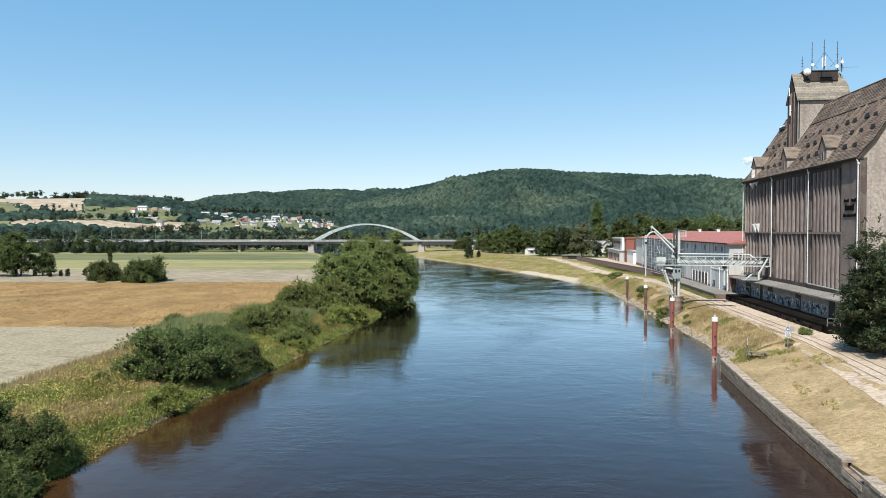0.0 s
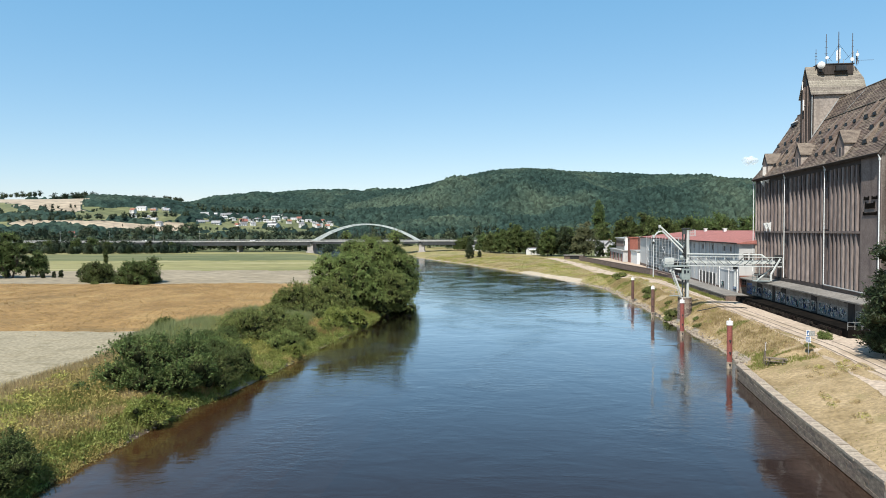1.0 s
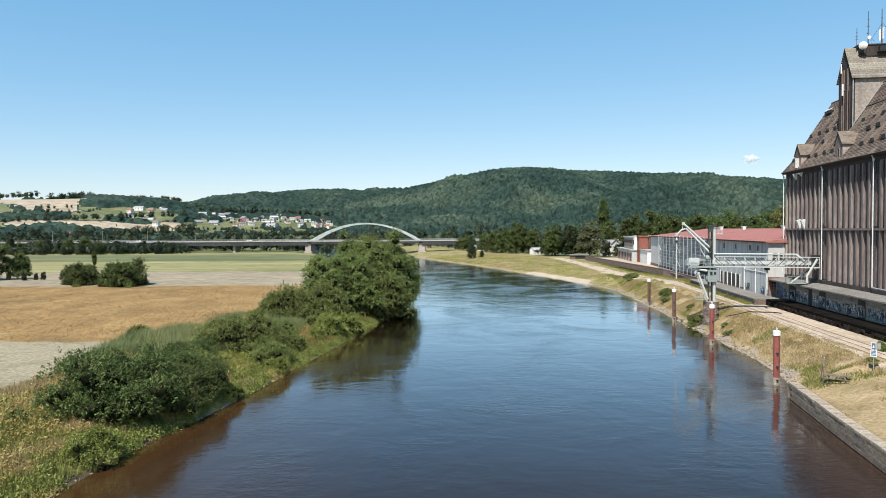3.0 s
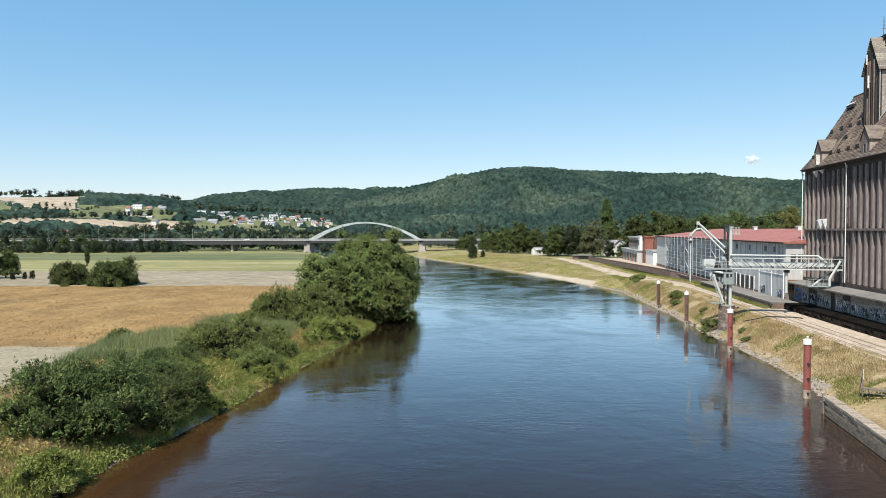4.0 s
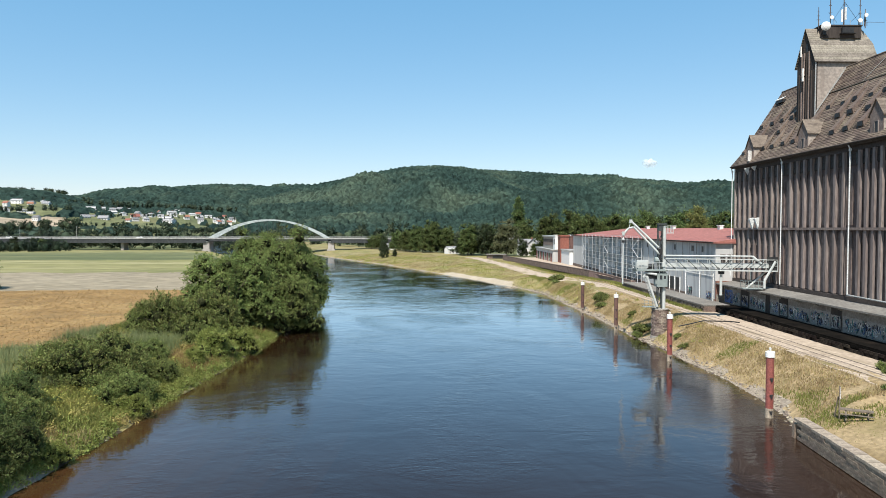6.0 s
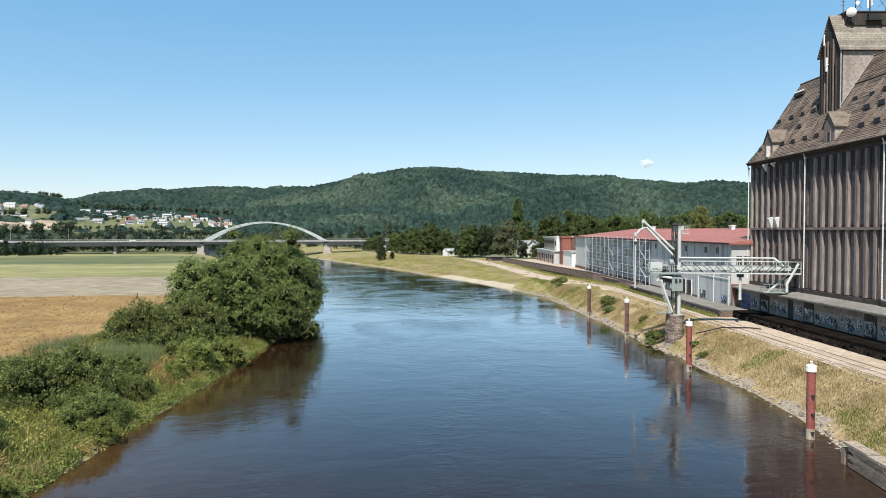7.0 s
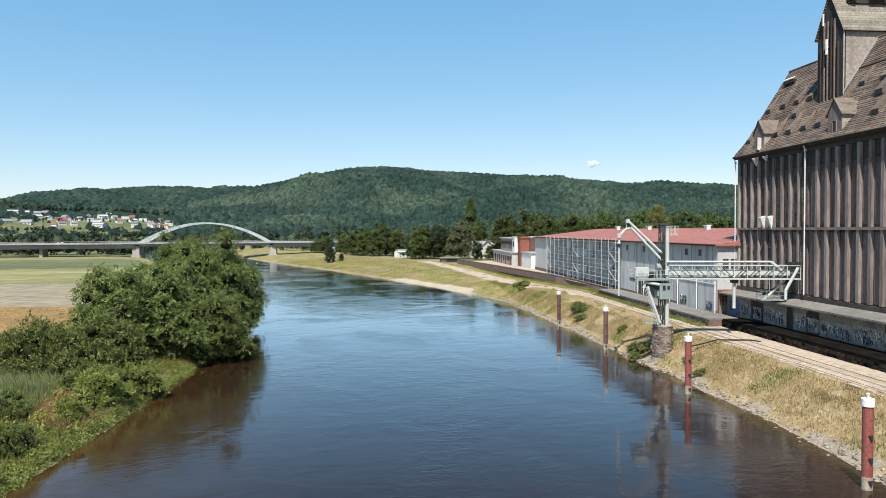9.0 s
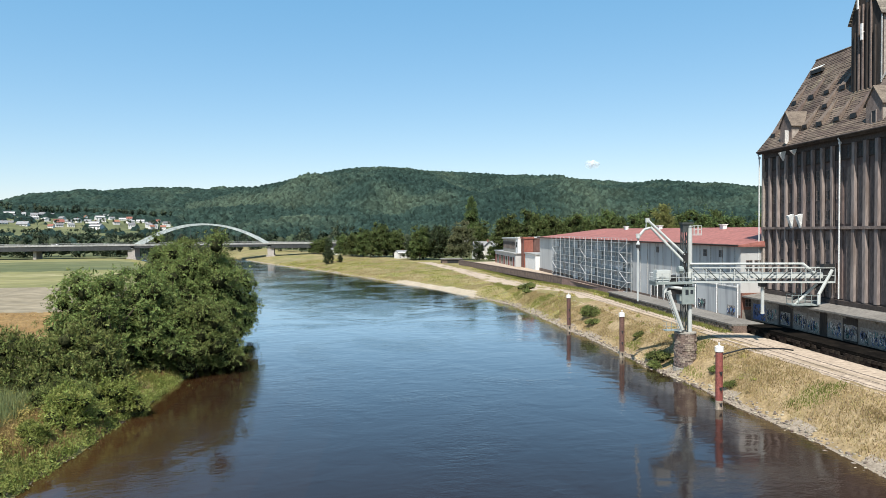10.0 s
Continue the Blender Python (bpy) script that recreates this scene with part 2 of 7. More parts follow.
def ground(x, y):
    """The height of the land at a place."""
    x, y = np.asarray(x, float), np.asarray(y, float)
    wob = smooth_noise(x, y, 5.0, 4) * 0.45 + smooth_noise(x, y, 1.7, 5) * 0.25
    xl, xr = np.interp(y, SHORE_Y, SHORE_L), np.interp(y, SHORE_RY, SHORE_R)
    dl = xl - x + wob
    lx, ly = to_quay(x, y)
    natural = np.clip((ly + 6.3) / 1.0, 0, 1)
    dr = np.where(natural > 0, x - xr + wob * 0.5, lx + 0.3 - quay_bend(ly))
    left = np.interp(dl, [-12, -3, 0, 0.6, 4, 9, 22, 60, 400], [-2.5, -0.9, 0, 0.35, 1.3, 2.0, 2.5, 2.6, 3.0])
    bank = np.interp(dr, [-12, -3, 0, 1.2, 4.5, 7.0, 9.0, 300], [-2.5, -0.9, 0, 0.6, 2.9, 3.8, 4.0, 4.0])
    flat = np.interp(dr, [-12, -3, 0, 1.5, 14, 40, 300], [-2.5, -0.9, 0, 0.7, 2.2, 3.3, 4.0])
    far = np.clip((ly - 110) / 60, 0, 1)
    bank = bank * (1 - far) + flat * far
    quay = np.interp(lx - quay_bend(ly), [-0.95, -0.5, 0.5, 4, 9.2, 10], [-2.5, 1.55, 1.72, 2.7, 3.95, 4.0])
    right = np.where(ly < -6.3, quay, bank)
    z = np.where(x < (xl + xr) / 2, left, right)
    lumps = smooth_noise(x, y, 3.1, 7) * 0.12 + smooth_noise(x, y, 11, 8) * 0.15
    road = ((lx > 8.8) & (lx < 18) & (ly < 170)) | (z < 0.1)
    return z + np.where(road, 0.0, lumps)


def spread(lo, hi, fine_lo, fine_hi, step, growth=1.12):
    mid = list(np.arange(fine_lo, fine_hi + step, step))
    up, s = [mid[-1]], step
    while up[-1] < hi:
        s *= growth
        up.append(up[-1] + s)
    down, s = [mid[0]], step
    while down[-1] > lo:
        s *= growth
        down.append(down[-1] - s)
    return np.array(down[:0:-1] + mid + up[1:])


gx, gy = spread(-4800, 4800, -60, 70, 1.1), spread(-500, 4800, 20, 240, 1.1)
far_rows = spread(-500, 4800, 240, 560, 2.6)
gy = np.concatenate([gy[gy < 238.5], far_rows[far_rows >= 240]])
X, Y = np.meshgrid(gx, gy)
bankward = np.clip((X + 13) / 59, 0, 1)          # rows lean so that their columns run along both shores
near_y = np.clip(Y, -100, 800)
X = X + (np.interp(near_y, SHORE_Y, SHORE_L) + 13.2) * (1 - bankward) + (np.interp(near_y, SHORE_RY, SHORE_R) - 46.3) * bankward
Z = ground(X, Y)
M["bank_grass"] = material("bank_grass", [(0.11, 0.105, 0.034), (0.165, 0.15, 0.052), (0.235, 0.19, 0.085)], 0.95, scale=0.12, fine=1.6, bump=0.12, bump_scale=2.5)
M["stubble"] = material("stubble", [(0.165, 0.140, 0.090), (0.215, 0.185, 0.125), (0.185, 0.155, 0.10)], 0.95, scale=0.22, fine=2.0, detail=9, bump=0.12, bump_scale=2.2, stain=((0.125, 0.105, 0.06), 0.5, (0.5, 1, 1), 0.6))
M["dry_meadow"] = material("dry_meadow", [(0.140, 0.083, 0.028), (0.191, 0.115, 0.041), (0.244, 0.160, 0.063)], 0.95, scale=0.14, fine=1.4, detail=9, bump=0.15, bump_scale=2.0, stretch=(1, 0.6, 1), stain=((0.115, 0.078, 0.032), 0.14, (0.6, 1, 1), 0.57))
M["pale_strip"] = material("pale_strip", [(0.172, 0.142, 0.094), (0.215, 0.18, 0.124)], 0.95, scale=0.08, fine=0.6, detail=8, stretch=(0.5, 1, 1))
M["hay_meadow"] = material("hay_meadow", [(0.1209, 0.1209, 0.0437), (0.1599, 0.1505, 0.0585), (0.1911, 0.1732, 0.078)], 0.95, scale=0.03, fine=0.35, stretch=(0.2, 1, 1), stain=((0.2496, 0.2223, 0.117), 0.16, (0.05, 1, 1), 0.53))
M["green_meadow"] = material("green_meadow", [(0.058, 0.070, 0.027), (0.085, 0.094, 0.036), (0.12, 0.12, 0.054)], 0.95, scale=0.03, fine=0.3, stretch=(0.2, 1, 1))
M["dry_grass"] = material("dry_grass", [(0.165, 0.117, 0.056), (0.232, 0.172, 0.094), (0.285, 0.215, 0.124)], 0.95, scale=0.25, fine=2.6, detail=9, bump=0.08, bump_scale=4, stain=((0.155, 0.128, 0.055), 0.3, (1, 1, 1), 0.57))
M["mud"] = material("mud", [(0.039, 0.0273, 0.0156), (0.0702, 0.0507, 0.0312)], 0.8, scale=0.4, fine=3)
M["shingle"] = material("shingle", [(0.175, 0.142, 0.108), (0.25, 0.21, 0.163)], 0.95, scale=0.8, fine=5, bump=0.05, bump_scale=6)

M["river_meadow"] = material("river_meadow", [(0.125, 0.110, 0.042), (0.185, 0.152, 0.064), (0.235, 0.19, 0.092)], 0.95, scale=0.12, fine=1.2, bump=0.1, bump_scale=1.5, stain=((0.10, 0.105, 0.036), 0.12, (0.5, 1, 1), 0.56))
M["sand"] = material("sand", [(0.27, 0.225, 0.165), (0.34, 0.29, 0.22)], 0.95, scale=0.4, fine=3, bump=0.03)
M["far_grain"] = material("far_grain", [(0.235, 0.19, 0.135), (0.285, 0.235, 0.175)], 0.95, scale=0.01, fine=0.1)
M["far_meadow"] = material("far_meadow", [(0.062, 0.072, 0.032), (0.092, 0.10, 0.044), (0.13, 0.125, 0.06)], 0.95, scale=0.015, fine=0.1)
# What grows where, face by face.
faces = grid_faces(len(gx), len(gy))
cx, cy = X.ravel()[faces].mean(1), Y.ravel()[faces].mean(1)
cz = Z.ravel()[faces].mean(1)
rag = smooth_noise(cx, cy, 4, 21) * 2.0 + smooth_noise(cx, cy, 14, 22) * 2.5
fl, fr = np.interp(cy, SHORE_Y, SHORE_L), np.interp(cy, SHORE_RY, SHORE_R)
is_left = cx < (fl + fr) / 2
dl, dr = fl - cx, cx - fr
scrub = np.interp(cy, [40, 66, 86, 111, 150, 200, 260], [16, 17, 19, 26, 19, 18, 12]) + rag
kinds = ["bank_grass", "stubble", "dry_meadow", "pale_strip", "hay_meadow", "green_meadow", "dry_grass", "mud", "shingle", "river_meadow", "sand"]
slot = np.where(is_left, 0, 6)
slot[is_left & (dl > scrub) & (cy < 110 + rag * 0.2)] = 1
slot[is_left & (dl > scrub) & (cy >= 110 + rag * 0.2)] = 2
slot[is_left & (dl > 14 + rag) & (cy > 208 + rag * 0.4)] = 3
slot[is_left & (dl > 12 + rag) & (cy > 276 + rag)] = 4
slot[is_left & (dl > 10) & (cy > 370 + rag) & (cy < 470)] = 5
slot[is_left & (cy > 520)] = 5
slot[~is_left & (cy > 330) & (dr > 60)] = 5
slot[~is_left & (dr > 130)] = 5
slot[cz < np.where(cy > 190, -0.08, 0.16)] = 7
slot[is_left & (cz > 0.1) & (cz < 0.38) & (dl < 0.7) & (cy < 92) & (smooth_noise(cx, cy, 9, 25) > 0.1)] = 8
slot[~is_left & (cy > 185) & (dr < 130) & (slot == 6)] = 9
slot[~is_left & (dr > -0.5) & (dr < np.where(cy < 262, 0.9 + rag * 0.2, 0.7 + rag * 0.1)) & (cz < 0.9) & (cy < 520)] = 8
beach = lambda y: 3.6 * np.sin(np.pi * np.clip((y - 234) / 66, 0, 1)) ** 0.7
sand = ~is_left & (dr < beach(cy) + rag * 0.3) & (dr > -0.5) & (cy > 234) & (cy < 300)
verdure = ~is_left & (cy > 185) & (dr > 1.5) & (dr < 130) & (smooth_noise(cx, cy, 16, 23) + 0.6 * smooth_noise(cx, cy, 5, 24) > 0.55)
slot[verdure] = 0
slot[sand] = 10
me = array_mesh("ground", np.stack([X, Y, Z], -1).reshape(-1, 3), faces, M[kinds[0]], True)
for k in kinds[1:]:
    me.materials.append(M[k])
me.polygons.foreach_set("material_index", slot.astype(np.int32))
tagged(new("ground", me), "flood plain of dry meadows, stubble fields and grassy river banks", "ground", kind="structure")

# ---- the river ----
def water(name, a, b):
    """Rippled water over a bed or depth of that colour: a dull body under a gloss that grows towards a flat view."""
    wm = material(name, [a, b], 0.5, scale=0.05)
    wt = wm.node_tree
    add, ln = wt.nodes.new, wt.links.new
    old = wt.nodes["Principled BSDF"]
    tint_in = old.inputs["Base Color"].links[0].from_socket
    tc = add("ShaderNodeTexCoord")
    # gusts: where the surface is ruffled, and where it lies smooth
    gust, gm = add("ShaderNodeTexNoise"), add("ShaderNodeMapRange")
    gust.inputs["Scale"].default_value, gust.inputs["Detail"].default_value, gust.inputs["Distortion"].default_value = 0.05, 5.0, 1.5
    gm.inputs[1].default_value, gm.inputs[2].default_value, gm.inputs[3].default_value, gm.inputs[4].default_value = 0.45, 0.66, 0.12, 1.0
    ln(tc.outputs["Object"], gust.inputs[0])
    ln(gust.outputs[0], gm.inputs[0])
    total = None
    for sc, st, k in ((2.4, (0.8, 1.5, 1), 0.5), (0.8, (0.7, 1.4, 1), 1.3), (0.13, (1.0, 0.6, 1), 2.4), (0.3, (0.6, 1.2, 1), 1.2)):
        mp, no, mu = add("ShaderNodeMapping"), add("ShaderNodeTexNoise"), add("ShaderNodeMath")
        mp.inputs["Scale"].default_value, mp.inputs["Rotation"].default_value = st, (0, 0, 0.35)
        no.inputs["Scale"].default_value, no.inputs["Detail"].default_value, no.inputs["Distortion"].default_value = sc, 3.0, 0.8
        mu.operation = "MULTIPLY_ADD"
        mu.inputs[1].default_value, mu.inputs[2].default_value = k, 0.0
        ln(tc.outputs["Object"], mp.inputs[0])
        ln(mp.outputs[0], no.inputs[0])
        ln(no.outputs[0], mu.inputs[0])
        if sc > 0.5:
            gu = add("ShaderNodeMath")
            gu.operation = "MULTIPLY"
            ln(mu.outputs[0], gu.inputs[0])
            ln(gm.outputs[0], gu.inputs[1])
            here = gu.outputs[0]
        else:
            here = mu.outputs[0]
        if total:
            su = add("ShaderNodeMath")
            ln(total, su.inputs[0])
            ln(here, su.inputs[1])
            here = su.outputs[0]
        total = here
    bp = add("ShaderNodeBump")
    bp.inputs["Strength"].default_value, bp.inputs["Distance"].default_value = 1.0, 0.022
    ln(total, bp.inputs["Height"])
    body, gloss, mix = add("ShaderNodeBsdfDiffuse"), add("ShaderNodeBsdfGlossy"), add("ShaderNodeMixShader")
    ln(tint_in, body.inputs["Color"])
    rg_ = add("ShaderNodeMapRange")
    rg_.inputs[3].default_value, rg_.inputs[4].default_value = 0.06, 0.15
    ln(gm.outputs[0], rg_.inputs[0])
    ln(rg_.outputs[0], gloss.inputs["Roughness"])
    ln(bp.outputs[0], gloss.inputs["Normal"])
    fr, fm = add("ShaderNodeFresnel"), add("ShaderNodeMath")
    fr.inputs["IOR"].default_value = 1.33
    ln(bp.outputs[0], fr.inputs["Normal"])
    fm.operation, fm.use_clamp = "MULTIPLY_ADD", True
    fm.inputs[1].default_value, fm.inputs[2].default_value = 2.6, -0.155
    ln(fr.outputs[0], fm.inputs[0])
    ln(fm.outputs[0], mix.inputs[0])
    ln(body.outputs[0], mix.inputs[1])
    ln(gloss.outputs[0], mix.inputs[2])
    ln(mix.outputs[0], wt.nodes["Material Output"].inputs[0])
    wt.nodes.remove(old)
    return wm


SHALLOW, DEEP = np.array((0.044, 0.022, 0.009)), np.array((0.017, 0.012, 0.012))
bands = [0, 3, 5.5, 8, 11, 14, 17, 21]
wy = np.arange(-480, 1500, 8.0)
inset = [-2.5] + bands[1:]
cols = []
for y in wy:
    l, r = float(np.interp(y, SHORE_Y, SHORE_L)), float(np.interp(y, SHORE_RY, SHORE_R))
    half = (r - l) / 2
    lx_ = [l + min(q, half - 1 + 0.01 * n) for n, q in enumerate(inset)]
    cols.append(lx_ + [r - (x - l) for x in lx_[::-1]])
nw = len(cols[0])
wv = np.array([(x, y, 0.0) for row, y in zip(cols, wy) for x in row])
wf = grid_faces(nw, len(wy))
nb_ = len(bands)
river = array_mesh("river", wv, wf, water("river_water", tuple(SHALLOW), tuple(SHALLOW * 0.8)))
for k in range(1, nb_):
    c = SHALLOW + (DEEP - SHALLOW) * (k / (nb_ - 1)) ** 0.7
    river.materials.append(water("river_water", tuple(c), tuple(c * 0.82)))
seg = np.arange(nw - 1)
depth = np.minimum(seg, np.minimum(nw - 2 - seg + 3, nb_ - 1))    # quay side starts three bands darker: the warehouse's dark reflection put into the colour
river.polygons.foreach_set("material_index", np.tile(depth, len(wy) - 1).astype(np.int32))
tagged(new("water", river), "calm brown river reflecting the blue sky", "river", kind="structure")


# ---- wooded hills on the horizon ----
def domes(x, y, cell, seed):
    """Round tree tops packed side by side: 0 in the gaps, 1 on the tops, and a number of its own for each top."""
    rng = np.random.default_rng(seed)
    jx, jy, hh = (rng.uniform(0, 1, (128, 128)) for _ in range(3))
    i, j = np.floor(x / cell).astype(int), np.floor(y / cell).astype(int)
    best = np.zeros_like(x)
    for a in (-1, 0, 1):
        for b in (-1, 0, 1):
            p, q = (i + a) % 128, (j + b) % 128
            px, py = (i + a + jx[p, q]) * cell, (j + b + jy[p, q]) * cell
            d2 = ((x - px) ** 2 + (y - py) ** 2) / (cell * 0.72) ** 2
            best = np.maximum(best, np.sqrt(np.maximum(1 - d2, 0)) * (0.55 + 0.6 * hh[p, q]))
    return best


def wooded_hill(name, label, az, ridge_rise, r0, r1, step_az, step_r, crown, seed, tops, bare=None, relief=1.0):
    """A hill seen from the river: its crest by bearing (degrees) and height, its foot at r0 and its crest at r1 metres away."""
    a0, a1 = az[0], az[-1]
    na, nr = int(radians(a1 - a0) * (r0 + r1) / 2 / step_az), int((r1 * 1.04 - r0) / step_r)
    A, R = np.meshgrid(np.radians(np.linspace(a0, a1, na)), np.linspace(r0, r1 * 1.04, nr))
    crest = 18.5 + np.interp(np.degrees(A), az, ridge_rise) / 1184 * r1 - tops * 1.12 - 1.0
    x, y = R * np.sin(A), R * np.cos(A)
    t = np.clip((R - r0) / (r1 - r0), 0, 1.05)
    fold = smooth_noise(x, y, 130, seed) * 0.15 + smooth_noise(x, y, 420, seed + 1) * 0.16 + smooth_noise(x, y, 60, seed + 2) * 0.05
    t2 = np.clip(t + relief * fold * np.sin(np.pi * np.clip(t, 0, 1)), 0, 1)
    z = 3 + (crest - 3) * np.sin(t2 * np.pi / 2) ** 1.15
    cover = (bare[1](np.degrees(A).ravel(), t.ravel(), x.ravel(), y.ravel()).reshape(x.shape) == 0) if bare else 1.0
    z = z + tops * domes(x, y, crown, seed) * cover + smooth_noise(x, y, 30, seed + 3) * 2.0 * cover
    f = grid_faces(na, nr)
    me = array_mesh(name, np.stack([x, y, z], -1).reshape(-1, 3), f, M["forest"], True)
    if bare:
        for k in bare[0]:
            me.materials.append(M[k])
        at = bare[1](np.degrees(A).ravel(), t.ravel(), x.ravel(), y.ravel())[f]
        me.polygons.foreach_set("material_index", np.where(at.min(1) == at.max(1), at[:, 0], 0).astype(np.int32))
    return tagged(new(name, me), label, "hill", kind="stuff")


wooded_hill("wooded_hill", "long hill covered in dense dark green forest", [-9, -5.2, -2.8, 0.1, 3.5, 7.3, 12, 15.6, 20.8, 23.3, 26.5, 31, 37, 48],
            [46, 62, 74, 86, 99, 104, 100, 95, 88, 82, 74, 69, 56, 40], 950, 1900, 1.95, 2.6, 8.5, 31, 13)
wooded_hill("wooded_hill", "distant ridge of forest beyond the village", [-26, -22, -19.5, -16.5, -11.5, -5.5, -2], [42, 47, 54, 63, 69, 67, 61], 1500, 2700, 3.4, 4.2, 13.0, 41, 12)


def slopes(a, t, x, y):
    """Wood, grain or meadow by bearing and height on the slope: fields are long strips between belts of trees."""
    a = a + smooth_noise(x, y, 90, 81) * 1.3 + smooth_noise(x, y, 25, 84) * 0.5
    tt = t + smooth_noise(x, y, 110, 77) * 0.035 + smooth_noise(x, y, 22, 78) * 0.012
    s = np.full(len(a), 2.0)
    s[(tt > 0.50) & (a > -28.3 - 3 * (tt - 0.5))] = 0
    s[(tt > 0.26) & (tt < 0.36) & (a < -30.2)] = 0
    s[(tt < 0.17) & (a < -22)] = 0
    s[(tt > 0.175) & (tt < 0.265) & (a < -21.5) & (a > -33)] = 1
    s[(tt > 0.46) & (tt < 0.86) & (a < -28.6) & (a > -33.2)] = 1
    s[(tt > 0.62) & (tt < 0.95) & (a < -31.8)] = 1
    clump = smooth_noise(x, y, 40, 79) + 0.6 * smooth_noise(x, y, 13, 80)
    s[(s == 2) & (clump > np.where(a > -23, 0.5, 0.62))] = 0
    return s


FIELD_AZ, FIELD_RISE = [-42, -34.5, -30, -27.5, -23, -21, -18, -14, -10, -7], [50, 54, 56, 58, 53, 46, 40, 38, 30, 5]
wooded_hill("field_hill", "hillside of pale grain fields, meadows and tree lines", FIELD_AZ, FIELD_RISE, 900, 1500, 2.6, 3.4, 9.0, 51, 7,
            (["far_grain", "far_meadow"], slopes), 0.45)


# ---- trees ----
def leaves(blobs, count, size, rng, droop=0.0):
    """Leaf blades gathered into sprays over overlapping round masses, with gaps between the sprays. blobs: (x, y, z, rx, ry, rz)."""
    b = np.array(blobs, float)
    area = b[:, 3] * b[:, 4] + b[:, 4] * b[:, 5] + b[:, 3] * b[:, 5]
    each = 12
    m = count // each
    pick = rng.choice(len(b), m, p=area / area.sum())
    d = rng.normal(size=(m, 3))
    d[:, 2] = np.where(d[:, 2] < -0.35, -d[:, 2], d[:, 2])
    d /= np.linalg.norm(d, axis=1)[:, None]
    rad = rng.uniform(0.55, 1.0, m) ** 0.7 + 0.3 * np.abs(rng.normal(size=m)) * (rng.uniform(size=m) < 0.25)
    c = b[pick, :3] + d * b[pick, 3:] * rad[:, None]
    inside = np.zeros(m)
    for q in b:
        inside += ((((c - q[:3]) / q[3:]) ** 2).sum(1)) < 0.42
    keep = (inside == 0) & (c[:, 2] > 0.05)
    c, d = c[keep], d[keep]
    m = len(c)
    way = d + rng.normal(size=(m, 3)) * 0.45
    way[:, 2] -= droop * 0.6
    way /= np.linalg.norm(way, axis=1)[:, None]
    tone = rng.uniform(0.7, 1.3, m)
    along = rng.uniform(-1.2, 1.6, (m, each))
    p = c[:, None] + way[:, None] * (along * size * 1.6)[..., None] + rng.normal(size=(m, each, 3)) * size * 0.75
    t = way[:, None] + rng.normal(size=(m, each, 3)) * 0.55
    nrm = d[:, None] + rng.normal(size=(m, each, 3)) * 0.5
    p, t, nrm = p.reshape(-1, 3), t.reshape(-1, 3), nrm.reshape(-1, 3)
    n = len(p)
    t /= np.linalg.norm(t, axis=1)[:, None]
    w = np.cross(nrm, t)
    w /= np.linalg.norm(w, axis=1)[:, None] + 1e-9
    s = size * (np.repeat(tone, each) * rng.uniform(0.7, 1.3, n))[:, None]
    a, e = t * s, w * s * 0.40
    p[:, 2] = np.maximum(p[:, 2], 0.05)
    v = np.stack([p - a, p + e * 0.9 - a * 0.1, p + a, p - e * 0.9 + a * 0.1], 1).reshape(-1, 3)
    return v, np.arange(4 * n).reshape(-1, 4)


def crown_mesh(name, blobs, count, size, mat, seed, droop=0.0, core=0.74):
    rng = np.random.default_rng(seed)
    v, f = leaves(blobs, count, size, rng, droop)
    cv, cf = [v], [f]
    k = len(v)
    least = np.median([q[3] for q in blobs])
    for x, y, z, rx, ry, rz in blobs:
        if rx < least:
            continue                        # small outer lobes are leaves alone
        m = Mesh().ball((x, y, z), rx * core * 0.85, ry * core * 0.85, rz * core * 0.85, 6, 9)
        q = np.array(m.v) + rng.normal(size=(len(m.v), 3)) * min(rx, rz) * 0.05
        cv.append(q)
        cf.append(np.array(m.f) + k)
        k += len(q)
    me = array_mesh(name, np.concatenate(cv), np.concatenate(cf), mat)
    # core balls carry the painted inner shade
    me.materials.append(M["crown_shade"])
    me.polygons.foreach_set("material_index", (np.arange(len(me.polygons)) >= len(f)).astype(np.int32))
    return me


def mass(rng, r, h, lift, n, top=0.6, lobe=(0.24, 0.44)):
    """Round masses heaped into an uneven crown of radius r from lift to h."""
    p = rng.uniform(0, 2 * math.pi, 5)
    out = [(0, 0, lift + (h - lift) * 0.42, r * 0.58, r * 0.58, (h - lift) * 0.42)]
    for i in range(n):
        a, k = rng.uniform(0, 2 * math.pi), rng.uniform(0, 1) ** (1.5 if lift < 0.05 else 1.25 if lift < 0.45 else 1.0)
        edge = 0.84 + 0.13 * math.sin(2 * a + p[0]) + 0.10 * math.sin(3 * a + p[1] + 2 * k) + 0.09 * math.sin(6 * a + p[2] + 5 * k)
        q = r * edge * math.sqrt(max(0.04, 1 - (0.45 + 0.55 * top) * k * k)) * rng.uniform(0.35, 0.98) ** 0.7
        rise = 0.90 + 0.10 * math.sin(2 * a + p[3]) + 0.08 * math.sin(4 * a + p[4])
        s = r * rng.uniform(*lobe)
        z = lift + (h - lift) * (0.06 + 0.84 * k * rise)
        out.append((q * math.cos(a), q * math.sin(a), max(z, 0.4 * s), s, s * rng.uniform(0.8, 1.25), s * rng.uniform(0.7, 1.2)))
    return out


